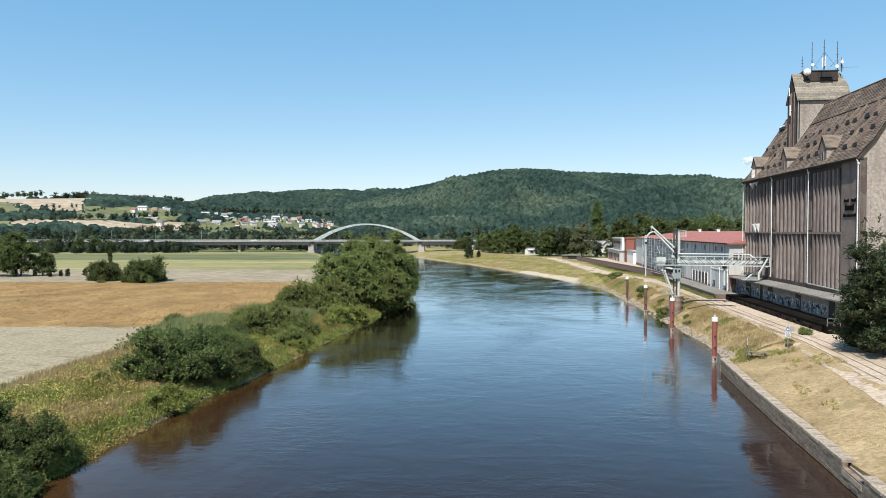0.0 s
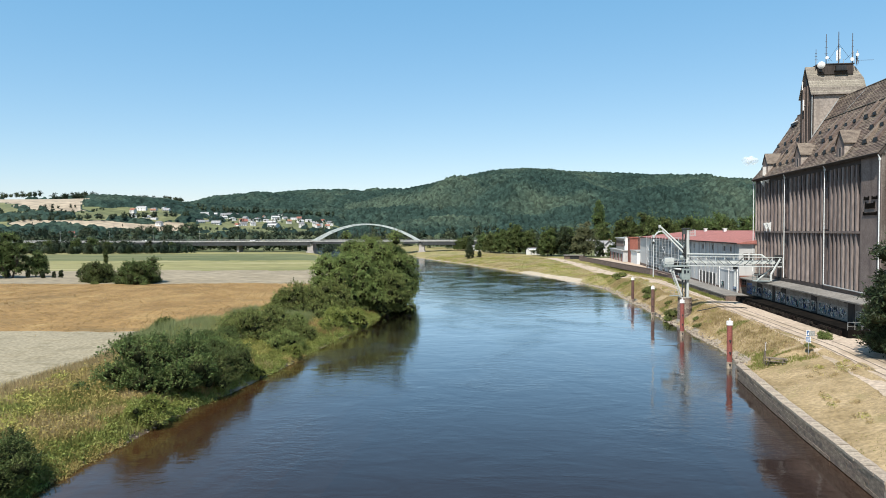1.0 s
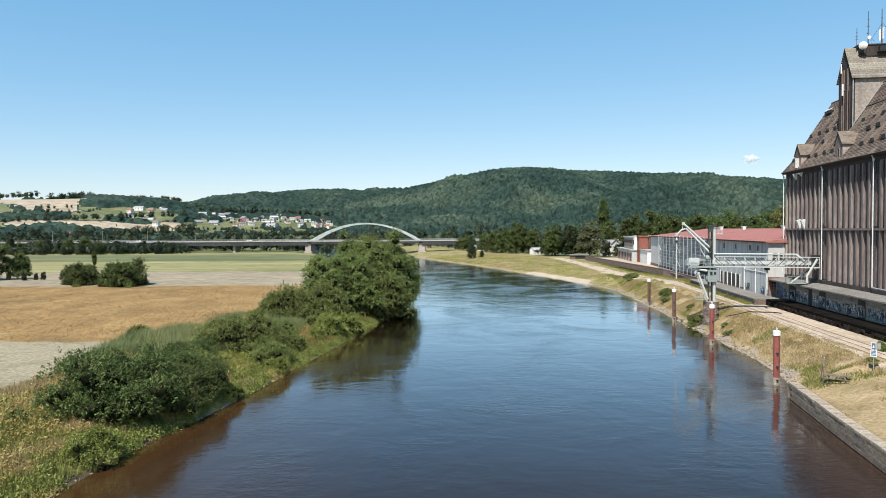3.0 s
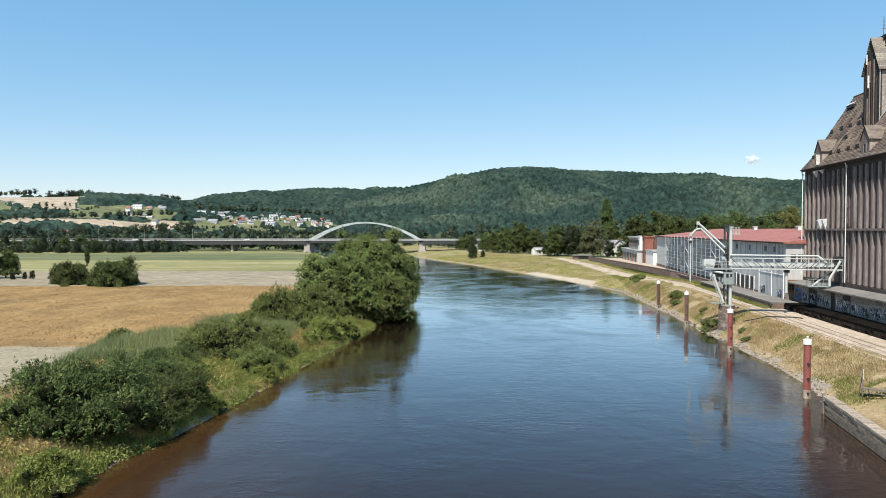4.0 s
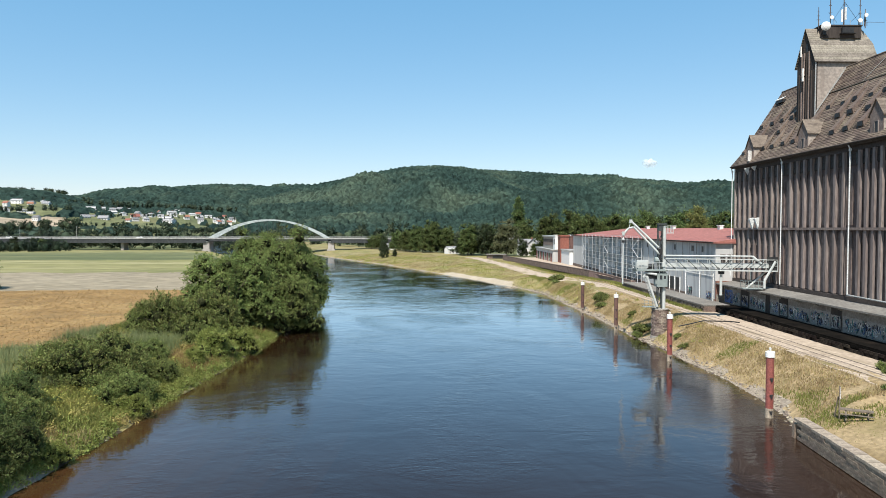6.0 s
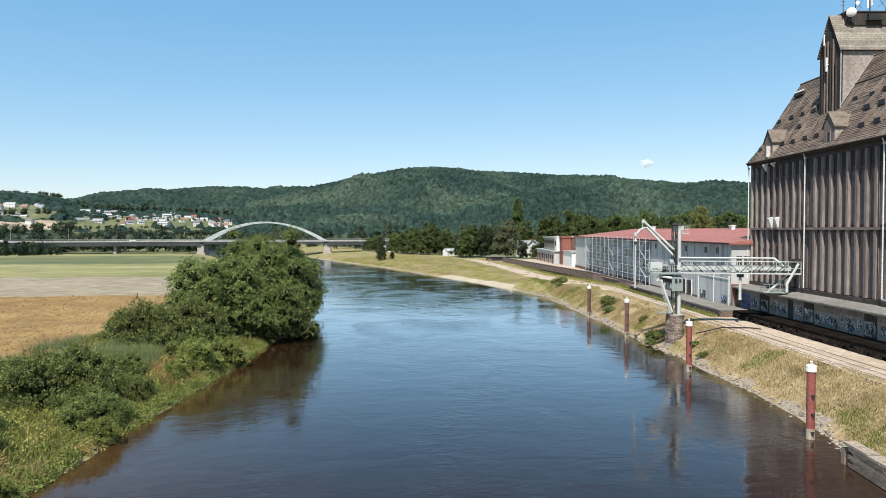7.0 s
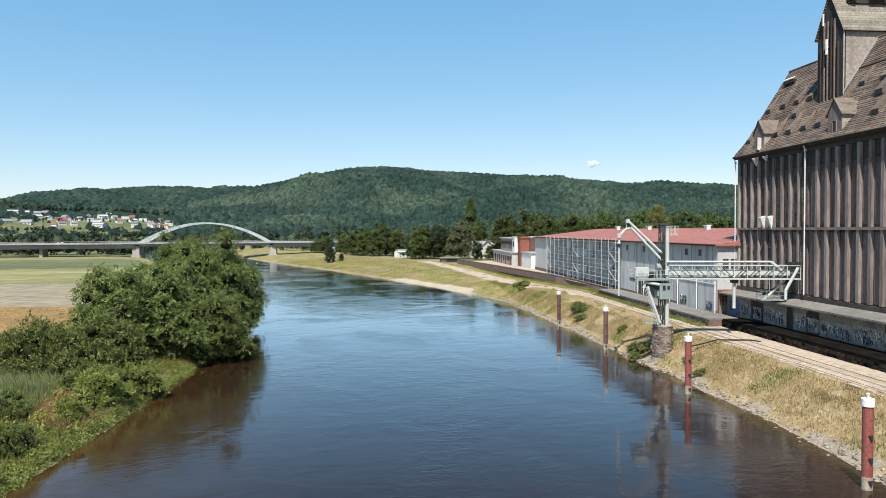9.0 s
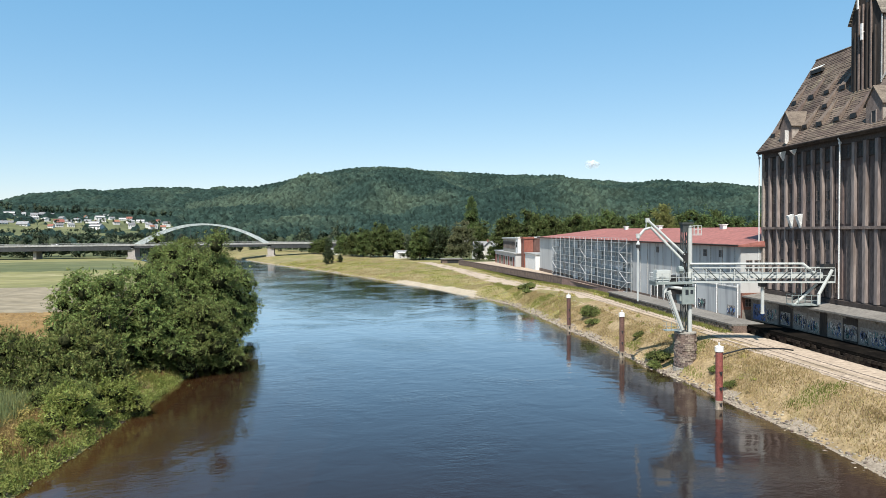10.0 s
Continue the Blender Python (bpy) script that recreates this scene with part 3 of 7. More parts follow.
def tree(name, m, label, r, h, lift, n, count, size, mat, seed, category="tree", trunk=0.3, droop=0.0, top=0.6, group="", stems=1, lobe=(0.24, 0.44), core=0.74, column=False):
    rng = np.random.default_rng(seed)
    t = thing(name, m, label, category, group)
    tm = Mesh()
    for i in range(stems):
        a = 2 * math.pi * i / max(1, stems) + 0.4
        o = (0.25 * r * math.cos(a), 0.25 * r * math.sin(a)) if stems > 1 else (0, 0)
        mid = (o[0] * 1.5, o[1] * 1.5, lift + (h - lift) * 0.3)
        tm.tube((o[0] * 0.5, o[1] * 0.5, -0.5), mid, trunk, trunk * 0.6, 7)
        for j in range(4):
            b = a + j * 1.57 + rng.uniform(-0.4, 0.4)
            k = rng.uniform(0.35, 0.6) * r
            tm.tube(mid, (mid[0] + k * math.cos(b), mid[1] + k * math.sin(b), mid[2] + (h - lift) * rng.uniform(0.2, 0.45)), trunk * 0.45, trunk * 0.12, 5)
    part("trunk", tm, M["bark"], t)
    blobs = mass(rng, r, h, lift, n, top, lobe)
    if column:                              # a slender crown that runs up the stem
        blobs = []
        for i in range(n):
            q = r * (math.sin(math.pi * (0.1 + 0.88 * i / n))) ** 0.7
            a = rng.uniform(0, 6.28)
            blobs.append((0.4 * q * math.cos(a), 0.4 * q * math.sin(a), lift + 1 + (h - lift - 2) * i / n, 0.62 * q, 0.62 * q, 0.62 * q + 1.0))
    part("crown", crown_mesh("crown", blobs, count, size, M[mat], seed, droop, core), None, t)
    return t


def on_ground(x, y, rz=0.0, s=1.0, dz=0.0):
    return pose(x, y, float(ground(x, y)) + dz, 0, 0, rz) @ Matrix.Diagonal((s, s, s, 1))


BUSH = "dense green willow bush growing on the river bank"
LOW = dict(lobe=(0.10, 0.24), core=0.55)
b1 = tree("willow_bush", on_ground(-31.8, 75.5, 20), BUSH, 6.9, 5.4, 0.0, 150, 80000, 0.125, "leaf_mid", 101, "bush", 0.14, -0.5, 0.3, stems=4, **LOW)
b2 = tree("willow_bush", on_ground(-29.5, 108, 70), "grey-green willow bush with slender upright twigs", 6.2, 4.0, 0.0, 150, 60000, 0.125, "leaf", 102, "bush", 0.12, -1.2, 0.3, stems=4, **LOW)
for x, y, a, s in ((-36.5, 47, 140, 0.75), (-32.3, 48, 30, 0.6), (-30.4, 42.5, 250, 0.5), (-27.4, 84, 310, 0.58), (-30.5, 88, 80, 0.6), (-32, 95.5, 170, 0.55), (-35.5, 82, 60, 0.6)):
    copy_thing(b1, on_ground(x, y, a, s))
copy_thing(b1, on_ground(-27.5, 79.5, 230, 0.62))
copy_thing(b2, on_ground(-26.5, 139, 10, 1.35))
copy_thing(b2, on_ground(-32.5, 141, 190, 0.8))
for x, y, a, s in ((-34.0, 113, 200, 0.62), (-27.0, 118.5, 60, 0.5), (-23.6, 111, 330, 0.45)):
    copy_thing(b2, on_ground(x, y, a, s))
copy_thing(b2, on_ground(-24.5, 103, 120, 0.6))
copy_thing(b2, on_ground(-29.5, 91, 120, 0.6))
copy_thing(b2, on_ground(-22.0, 130, 150, 0.6))
l1 = tree("willow_shrub", on_ground(-28.3, 65.5, 0), "bright green leafy shrub at the water's edge", 2.3, 2.4, 0.0, 60, 18000, 0.095, "leaf_light", 103, "shrub", 0.06, -0.6, 0.4, stems=3, lobe=(0.14, 0.32), core=0.6)
copy_thing(l1, on_ground(-20.2, 126, 60, 1.35))
copy_thing(l1, on_ground(-18.3, 131.5, 160, 1.25))
copy_thing(l1, on_ground(-31.0, 50, 90, 0.8))
copy_thing(l1, on_ground(-21.3, 120, 90, 0.7))
copy_thing(l1, on_ground(-24.0, 86, 200, 0.6))
copy_thing(l1, on_ground(-22.3, 99, 300, 0.75))
copy_thing(l1, on_ground(-32.5, 40, 10, 0.9))
w1 = tree("willow_tree", on_ground(-22, 150, 0), "broad old willow tree with drooping silvery green foliage", 8.5, 12.5, 0.3, 170, 110000, 0.15, "leaf_dark", 111, "tree", 0.45, 0.9, 0.4, stems=3, lobe=(0.10, 0.25), core=0.56)
w2 = tree("willow_tree", on_ground(-16.2, 166, 0), "tall dense willow tree leaning over the water", 8.5, 16.5, 0.3, 180, 115000, 0.15, "leaf_dark", 112, "tree", 0.5, 0.9, 0.5, stems=2, lobe=(0.10, 0.25), core=0.56)
copy_thing(w1, on_ground(-14.8, 152.5, 130, 0.8))
copy_thing(w2, on_ground(-17.5, 190, 80, 1.0))
copy_thing(w2, on_ground(-33, 245, 200, 0.95))
copy_thing(w1, on_ground(-14.5, 178, 200, 0.95))
r1 = tree("round_bush", on_ground(-112.5, 216, 0, 1.0, -0.5), "large rounded dark green bush standing in the meadow", 6.0, 6.6, 0.0, 150, 60000, 0.17, "leaf_mid", 121, "bush", 0.3, 0.0, 0.15, group="field bushes", stems=2, lobe=(0.18, 0.28), core=0.7)
copy_thing(r1, on_ground(-96.5, 210, 130, 1.15, -0.5))

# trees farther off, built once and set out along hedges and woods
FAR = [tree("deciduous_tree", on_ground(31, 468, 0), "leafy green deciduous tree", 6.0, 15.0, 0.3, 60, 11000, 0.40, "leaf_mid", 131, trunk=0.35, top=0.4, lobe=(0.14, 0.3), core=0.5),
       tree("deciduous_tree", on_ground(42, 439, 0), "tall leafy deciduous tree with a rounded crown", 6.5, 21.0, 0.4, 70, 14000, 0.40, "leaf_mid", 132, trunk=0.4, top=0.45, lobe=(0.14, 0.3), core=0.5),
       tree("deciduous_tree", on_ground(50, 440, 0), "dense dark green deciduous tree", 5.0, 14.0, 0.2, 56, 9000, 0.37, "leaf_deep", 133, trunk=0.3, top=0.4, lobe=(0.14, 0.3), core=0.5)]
FAR_COPIES = [(34, 449, .85, 1), (28, 460, .95, 0), (38, 452, 1.0, 2), (46, 446, 1.25, 2), (52, 434, .8, 1), (24, 478, .95, 0), (58, 396, .88, 1), (61, 402, 1.2, 2), (55, 404, .9, 2), (79, 444, .85, 1), (73, 432, 1.1, 2),
              (12.5, 508, .8, 0), (7, 514, .7, 0), (16, 503, .7, 2), (12, 398, .6, 2), (18, 403, .28, 2), (68, 458, .9, 0), (92, 404, 1.0, 1), (100, 398, .9, 0), (68, 392, 1.2, 2), (85, 380, .65, 2), (90, 374, .5, 0), (97, 376, .6, 2)]
for i, (x, y, s, k) in enumerate(FAR_COPIES):
    copy_thing(FAR[k], on_ground(x, y, 47 * i, s))
rng = np.random.default_rng(5)


def row_of_trees(a, b, n, width, s0, s1, kinds=(0, 1, 2)):
    for i in range(n):
        t = (i + rng.uniform(-0.4, 0.4)) / n
        x, y = a[0] + (b[0] - a[0]) * t + rng.uniform(-width, width), a[1] + (b[1] - a[1]) * t + rng.uniform(-width, width)
        copy_thing(FAR[kinds[rng.integers(len(kinds))]], on_ground(x, y, rng.uniform(0, 360), rng.uniform(s0, s1)))


def woods(name, label, lines, seed, count=480, size=1.1, mat="leaf_far"):
    """Stands of trees far off, as one body of many leaves. lines: from, to, how many, spread, least and most size."""
    rng = np.random.default_rng(seed)
    kinds = []
    for k in range(5):
        v, f = leaves(mass(rng, 5.6, (13, 17, 20, 15, 11)[k], 1.0, 26), count, size, rng)
        c = Mesh().ball((0, 0, 8), 3.6, 3.6, 5.0, 5, 8)
        kinds.append((np.concatenate([v, np.array(c.v)]), np.concatenate([f, np.array(c.f) + len(v)])))
    vs, fs, k = [], [], 0
    for a, b, n, width, s0, s1 in lines:
        for i in range(n):
            t = (i + rng.uniform(-0.5, 0.5)) / n
            x, y = a[0] + (b[0] - a[0]) * t + rng.uniform(-width, width), a[1] + (b[1] - a[1]) * t + rng.uniform(-width, width)
            v, f = kinds[int(rng.integers(5))]
            q, s = rng.uniform(0, 6.28), rng.uniform(s0, s1)
            z0 = float(ground(x, y)) if len(a) < 3 else a[2] + (b[2] - a[2]) * t + (y - a[1]) * 0.1
            vs.append(np.stack([(v[:, 0] * math.cos(q) - v[:, 1] * math.sin(q)) * s + x, (v[:, 0] * math.sin(q) + v[:, 1] * math.cos(q)) * s + y, (v[:, 2] - 1.6) * s + z0], 1))
            fs.append(f + k)
            k += len(v)
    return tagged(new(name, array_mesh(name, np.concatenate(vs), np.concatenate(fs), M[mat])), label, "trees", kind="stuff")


row_of_trees((-400, 480), (-195, 500), 20, 7, 0.5, 0.85, (0, 2))
row_of_trees((-330, 455), (-205, 484), 12, 4, 0.3, 0.5, (2,))
row_of_trees((96, 372), (290, 330), 24, 18, 0.7, 1.0)
w3 = tree("birch_tree", on_ground(-153, 233, 0), "tall loose birch tree with hanging grey green twigs", 6.5, 16.5, 0.5, 90, 30000, 0.26, "leaf_mid", 113, "tree", 0.35, 1.2, 0.6, stems=2, lobe=(0.12, 0.28), core=0.5)
copy_thing(w3, on_ground(-162, 236, 90, 0.9))
copy_thing(w3, on_ground(-146, 238, 210, 0.6))
copy_thing(w3, on_ground(-171, 228, 300, 0.8))
row_of_trees((-165, 232), (-125, 236), 9, 3, 0.12, 0.2, (2,))
woods("hedge", "long thick hedge of dark shrubs before the bridge road", [((-420, 455), (-190, 492), 110, 5, 0.3, 0.55), ((-400, 498), (-200, 506), 60, 4, 0.45, 0.75)], 63)
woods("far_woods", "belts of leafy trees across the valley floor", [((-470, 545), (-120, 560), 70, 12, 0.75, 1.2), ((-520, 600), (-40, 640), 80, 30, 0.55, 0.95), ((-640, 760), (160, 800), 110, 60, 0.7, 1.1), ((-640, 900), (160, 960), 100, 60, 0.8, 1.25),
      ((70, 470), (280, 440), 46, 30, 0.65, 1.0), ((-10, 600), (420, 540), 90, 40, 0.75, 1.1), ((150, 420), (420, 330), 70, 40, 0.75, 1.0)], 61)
TALL = [tree("tall_tree", on_ground(108, 368, 0), "tall full-crowned green tree behind the shed", 7.2, 24.0, 0.5, 70, 13000, 0.40, "leaf_mid", 134, trunk=0.45, top=0.4, lobe=(0.16, 0.34), core=0.62, group="trees behind the shed"),
        tree("tall_tree", on_ground(128, 362, 0), "tall broad green tree behind the shed", 8.0, 21.5, 0.5, 70, 13000, 0.40, "leaf_mid", 135, trunk=0.45, top=0.35, lobe=(0.16, 0.34), core=0.62, group="trees behind the shed")]
for i in range(34):
    x = 94 + 200 * (i + rng.uniform(-0.4, 0.4)) / 34
    copy_thing(TALL[i % 2], on_ground(x, 372 - (x - 92) * 0.21 + rng.uniform(-9, 9), rng.uniform(0, 360), rng.uniform(0.86, 1.12)))
poplar = tree("poplar", on_ground(106, 478, 0), "tall slender dark poplar", 4.4, 37.0, 1.0, 44, 26000, 0.36, "leaf_mid", 141, trunk=0.4, core=0.7, column=True)
copy_thing(poplar, on_ground(-158, 308, 40, 0.23))
tree("maple", on_ground(158, 333, 0), "tall tree with yellowing olive foliage", 8.0, 26.0, 2.0, 70, 26000, 0.32, "leaf_autumn", 143, trunk=0.4, lobe=(0.14, 0.3), core=0.5)
tree("brown_willow", on_ground(77, 385, 0), "loose willow tree with greyish olive foliage", 7.0, 20.0, 0.6, 70, 22000, 0.32, "leaf_willow", 144, trunk=0.4, droop=1.0, lobe=(0.14, 0.3), core=0.45)

# clumps and belts of trees on the field hill
def on_hill(az, t):
    r = 900 + 600 * t
    crest = 18.5 + float(np.interp(az, FIELD_AZ, FIELD_RISE)) / 1184 * 1500 - 8
    return (r * math.sin(radians(az)), r * math.cos(radians(az)), 0.5 + (crest - 3) * math.sin(t * math.pi / 2) ** 1.15)


woods("hedgerow_trees", "belts of dark trees between the hillside fields", [(on_hill(-38, 0.29), on_hill(-21, 0.29), 60, 6, 0.3, 0.6), (on_hill(-27, 0.56), on_hill(-23, 0.52), 40, 8, 0.35, 0.6), (on_hill(-36, 0.38), on_hill(-30, 0.37), 40, 8, 0.3, 0.55), (on_hill(-34, 0.30), on_hill(-30, 0.31), 40, 8, 0.35, 0.6), (on_hill(-32, 0.50), on_hill(-29, 0.50), 7, 6, 0.3, 0.5), (on_hill(-29.5, 0.32), on_hill(-25, 0.33), 16, 5, 0.3, 0.5),
      (on_hill(-31, 0.36), on_hill(-27, 0.42), 14, 8, 0.25, 0.45), (on_hill(-29, 0.95), on_hill(-22, 0.95), 110, 14, 0.5, 0.8), (on_hill(-37, 0.97), on_hill(-31.5, 0.97), 46, 8, 0.35, 0.7), (on_hill(-30.5, 0.97), on_hill(-28, 0.95), 34, 8, 0.5, 0.9), (on_hill(-40, 0.02), on_hill(-20, 0.02), 80, 14, 0.5, 0.9)], 64, 320, 1.35)
# ---- quay, road and rails ----
M["gravel"] = material("gravel", [(0.251, 0.197, 0.147), (0.337, 0.271, 0.208), (0.294, 0.233, 0.176)], 0.95, scale=0.25, fine=2.0, detail=9, bump=0.008, bump_scale=5, stain=((0.21, 0.165, 0.11), 0.3, (1, 0.15, 1), 0.56))
M["rail"] = material("rail", [(0.1014, 0.0819, 0.0702), (0.156, 0.1287, 0.1092)], 0.7, 0.2, scale=3)
M["quay_stone"] = material("quay_stone", [(0.116, 0.088, 0.064), (0.185, 0.143, 0.107), (0.150, 0.113, 0.086)], 0.9, scale=0.7, fine=5, bump=0.03, bump_scale=3, vary=0.14, stain=((0.06, 0.047, 0.036), 0.5, (1, 1, 1), 0.54))
M["rubble"] = material("rubble", [(0.105, 0.078, 0.064), (0.195, 0.155, 0.13), (0.145, 0.105, 0.088)], 0.95, scale=1.2, fine=6, bump=0.04, bump_scale=5, island=0.4)
M["red_paint"] = material("red_paint", [(0.156, 0.0429, 0.0351), (0.2106, 0.0663, 0.0546)], 0.65, scale=1.0, fine=6, stain=((0.0858, 0.0468, 0.039), 1.5, (1, 1, 0.4), 0.56), vary=0.12)
M["rust_paint"] = material("rust_paint", [(0.078, 0.0429, 0.0351), (0.1248, 0.0663, 0.0546)], 0.75, scale=1.0, fine=6, vary=0.1)
M["wood"] = material("wood", [(0.0936, 0.0741, 0.0546), (0.1716, 0.1404, 0.1092)], 0.9, scale=2, stretch=(1, 1, 6), bump=0.01)


def strip(name, x0, x1, y0, y1, lift, mat, label, category, step=0.9, ragged=0.35, seed=1, shift=None, widen=None):
    """A sheet over the ground along the quay, with uneven edges."""
    rng = np.random.default_rng(seed)
    ys = np.arange(y0, y1 + step, step)
    n = max(3, int((x1 - x0) / 1.2))
    v = []
    wob = np.cumsum(rng.normal(size=(2, len(ys))) * 0.12, 1)
    wob = wob - np.linspace(0, 1, len(ys)) * wob[:, -1:]
    for j, y in enumerate(ys):
        s = shift(y) if shift else 0.0
        w = widen(y) if widen else 0.0
        a, b = x0 + s - w + wob[0, j] * ragged + rng.normal() * 0.06, x1 + s + wob[1, j] * ragged + rng.normal() * 0.06
        for i in range(n):
            x = a + (b - a) * i / (n - 1)
            p = QUAY @ Vector((x, y, 0))
            v.append((p.x, p.y, float(ground(p.x, p.y)) + lift))
    me = array_mesh(name, np.array(v), grid_faces(n, len(ys)), mat, True)
    return tagged(new(name, me), label, category, kind="structure")


road_bend = lambda y: float(np.interp(y, [-160, -75, -45, -30, -15, 0, 30, 55, 80, 110, 145, 175, 211, 252, 278], [-14.0, -8.2, -5.2, -3.4, -1.2, 0.2, 1.0, 1.0, 0.0, -1.4, -4.0, -7.5, -12.2, -19.0, -24.0]))
road_wide = lambda y: float(np.interp(y, [30, 60, 90, 180, 240], [0.0, 1.6, 2.0, 2.0, 1.0]))
strip("road", 8.8, 13.4, -160, 278, 0.03, M["gravel"], "pale compacted gravel road along the quay with faint wheel tracks", "road", seed=3, shift=road_bend, widen=road_wide)
strip("road_verge", 10.2, 16.6, -160, 52, 0.022, M["gravel"], "dusty gravel strip beside the loading platform", "road", seed=4, shift=lambda y: min(0.0, road_bend(y) * 0.9))
for k, (xa, bend) in enumerate(((9.95, 0.0), (11.3, 0.0), (12.73, 0.0))):
    rm = Mesh()
    ys = np.arange(-160, 121, 5.0)
    for y0, y1 in zip(ys[:-1], ys[1:]):
        sx = lambda y: xa - (max(0.0, -y - 6) * 0.085) + bend * max(0.0, y - 20)
        rm.beam((sx(y0), y0, 4.068), (sx(y1), y1, 4.06), 0.055, 0.03)
    ob = part("rail", rm, M["rail"])
    ob.matrix_world = QUAY
    tagged(ob, "dark steel rail sunk in the gravel road", "rail", "quay rails")

# river wall of large blocks with a coping, built stone by stone
wall = thing("quay_wall", QUAY, "low quay wall of weathered stone blocks with a flat coping", "wall", kind="structure")
M["coping"] = material("coping", [(0.189, 0.154, 0.116), (0.261, 0.216, 0.168), (0.225, 0.185, 0.142)], 0.95, scale=0.9, fine=6, bump=0.02, vary=0.1, stain=((0.12, 0.10, 0.075), 0.7, (1, 1, 1), 0.57))
block = [Mesh().box(-0.28, 0.72, -0.78 + 0.01 * k, 0.78 - 0.015 * k, -0.11, 0.11).data("coping_stone", M["coping"]) for k in range(3)]
rngq = np.random.default_rng(12)
turn = lambda y: math.degrees(math.atan2(float(quay_bend(y - 0.5) - quay_bend(y + 0.5)), 1.0))
for i in range(92):
    y = -7.1 - i * 1.6
    if -49.4 < y < -46.4:
        continue                            # gap for the landing steps
    ob = part("coping_stone", block[i % 3], None, wall)
    ob.matrix_local = pose(-0.72 + float(quay_bend(y)) + rngq.normal() * 0.02, y, 1.68 + rngq.normal() * 0.015, 0, 0, turn(y) + rngq.normal() * 0.4)
for k, (x0, x1, z) in enumerate(((-1.02, -0.45, 1.12), (-0.45, -0.1, 1.34), (-0.1, 0.3, 1.56))):
    part("step", Mesh().box(x0, x1, -1.75 + 0.12 * k, 1.65, z - 0.4, z), M["coping"], wall, "worn landing step").matrix_local = pose(float(quay_bend(-48)), -48, 0, 0, 0, turn(-48))
blocks = [Mesh().box(-0.2, 0.2, -h, h, -0.145, 0.145).data("wall_stone", M["quay_stone"]) for h in (1.04, 0.76)]
for row in range(5):
    y = -6.9 - 0.7 * (row % 2)
    while y > -110:
        k = int(rngq.integers(2))
        w = (2.1, 1.54)[k]
        ob = part("wall_stone", blocks[k], None, wall)
        ym = y - w / 2
        if not (row == 0 and -49.8 < ym < -46.2):
            ob.matrix_local = pose(-0.78 + float(quay_bend(ym)) + rngq.normal() * 0.012, ym, 1.41 - row * 0.30, 0, 0, turn(ym))
        else:
            ob.matrix_local = pose(-0.45 + float(quay_bend(ym)), ym, 0.8, 0, 0, turn(ym))
        y -= w
foot = Mesh()
for y in np.arange(-155, -7, 4.0):
    a, b = float(quay_bend(y)), float(quay_bend(y + 4.0))
    y1 = min(-6.4, y + 4.0)
    foot.add([(a - 0.62, y, -2.4), (a + 0.3, y, -2.4), (b + 0.3, y1, -2.4), (b - 0.62, y1, -2.4), (a - 0.62, y, 0.95), (a + 0.3, y, 0.95), (b + 0.3, y1, 0.95), (b - 0.62, y1, 0.95)],
             [(3, 2, 1, 0), (4, 5, 6, 7), (0, 1, 5, 4), (1, 2, 6, 5), (2, 3, 7, 6), (3, 0, 4, 7)])
part("footing", foot, M["quay_stone"], wall)
part("end_wall", Mesh().box(-0.98, 3.2, -6.45, -6.0, -2.0, 1.25).box(-0.5, 1.6, -6.02, -5.6, -2.0, 0.8), M["quay_stone"], wall)

# loose stones along the natural shore
rngs = np.random.default_rng(8)


M["shore_stone"] = material("shore_stone", [(0.115, 0.092, 0.070), (0.225, 0.19, 0.15), (0.165, 0.135, 0.105)], 0.95, scale=1.2, fine=6, island=0.45)


def stones(name, label, places, lo, hi, seed):
    rng = np.random.default_rng(seed)
    v, f, k = [], [], 0
    base = Mesh().ball((0, 0, 0), 1, 1, 0.65, 3, 5)
    bv, bf = np.array(base.v), np.array(base.f)
    for x, y in places:
        s = rng.uniform(lo, hi)
        q = bv * (s, s * rng.uniform(0.6, 1.1), s * rng.uniform(0.5, 0.9)) * (1 + rng.normal(size=bv.shape) * 0.12)
        a = rng.uniform(0, 6.28)
        q = np.stack([q[:, 0] * math.cos(a) - q[:, 1] * math.sin(a) + x, q[:, 0] * math.sin(a) + q[:, 1] * math.cos(a) + y, q[:, 2] + max(-0.1, float(ground(x, y))) + s * 0.15], 1)
        v.append(q)
        f.append(bf + k)
        k += len(bv)
    return tagged(new(name, array_mesh(name, np.concatenate(v), np.concatenate(f), M["shore_stone"])), label, "stones", kind="stuff")


spots = []
for i in range(1500):
    y = rngs.uniform(87, 240)
    spots.append((np.interp(y, SHORE_RY, SHORE_R) + rngs.normal() * 0.42 + 0.3, y))
stones("shore_stones", "strip of pale loose stones along the waterline", spots, 0.07, 0.27, 9)
spots = [(np.interp(y, SHORE_Y, SHORE_L) - 0.2 + rngs.normal() * 0.35, y) for y in rngs.uniform(35, 150, 800)]
stones("shore_stones", "narrow rim of pebbles under the grassy bank", spots, 0.05, 0.2, 10)

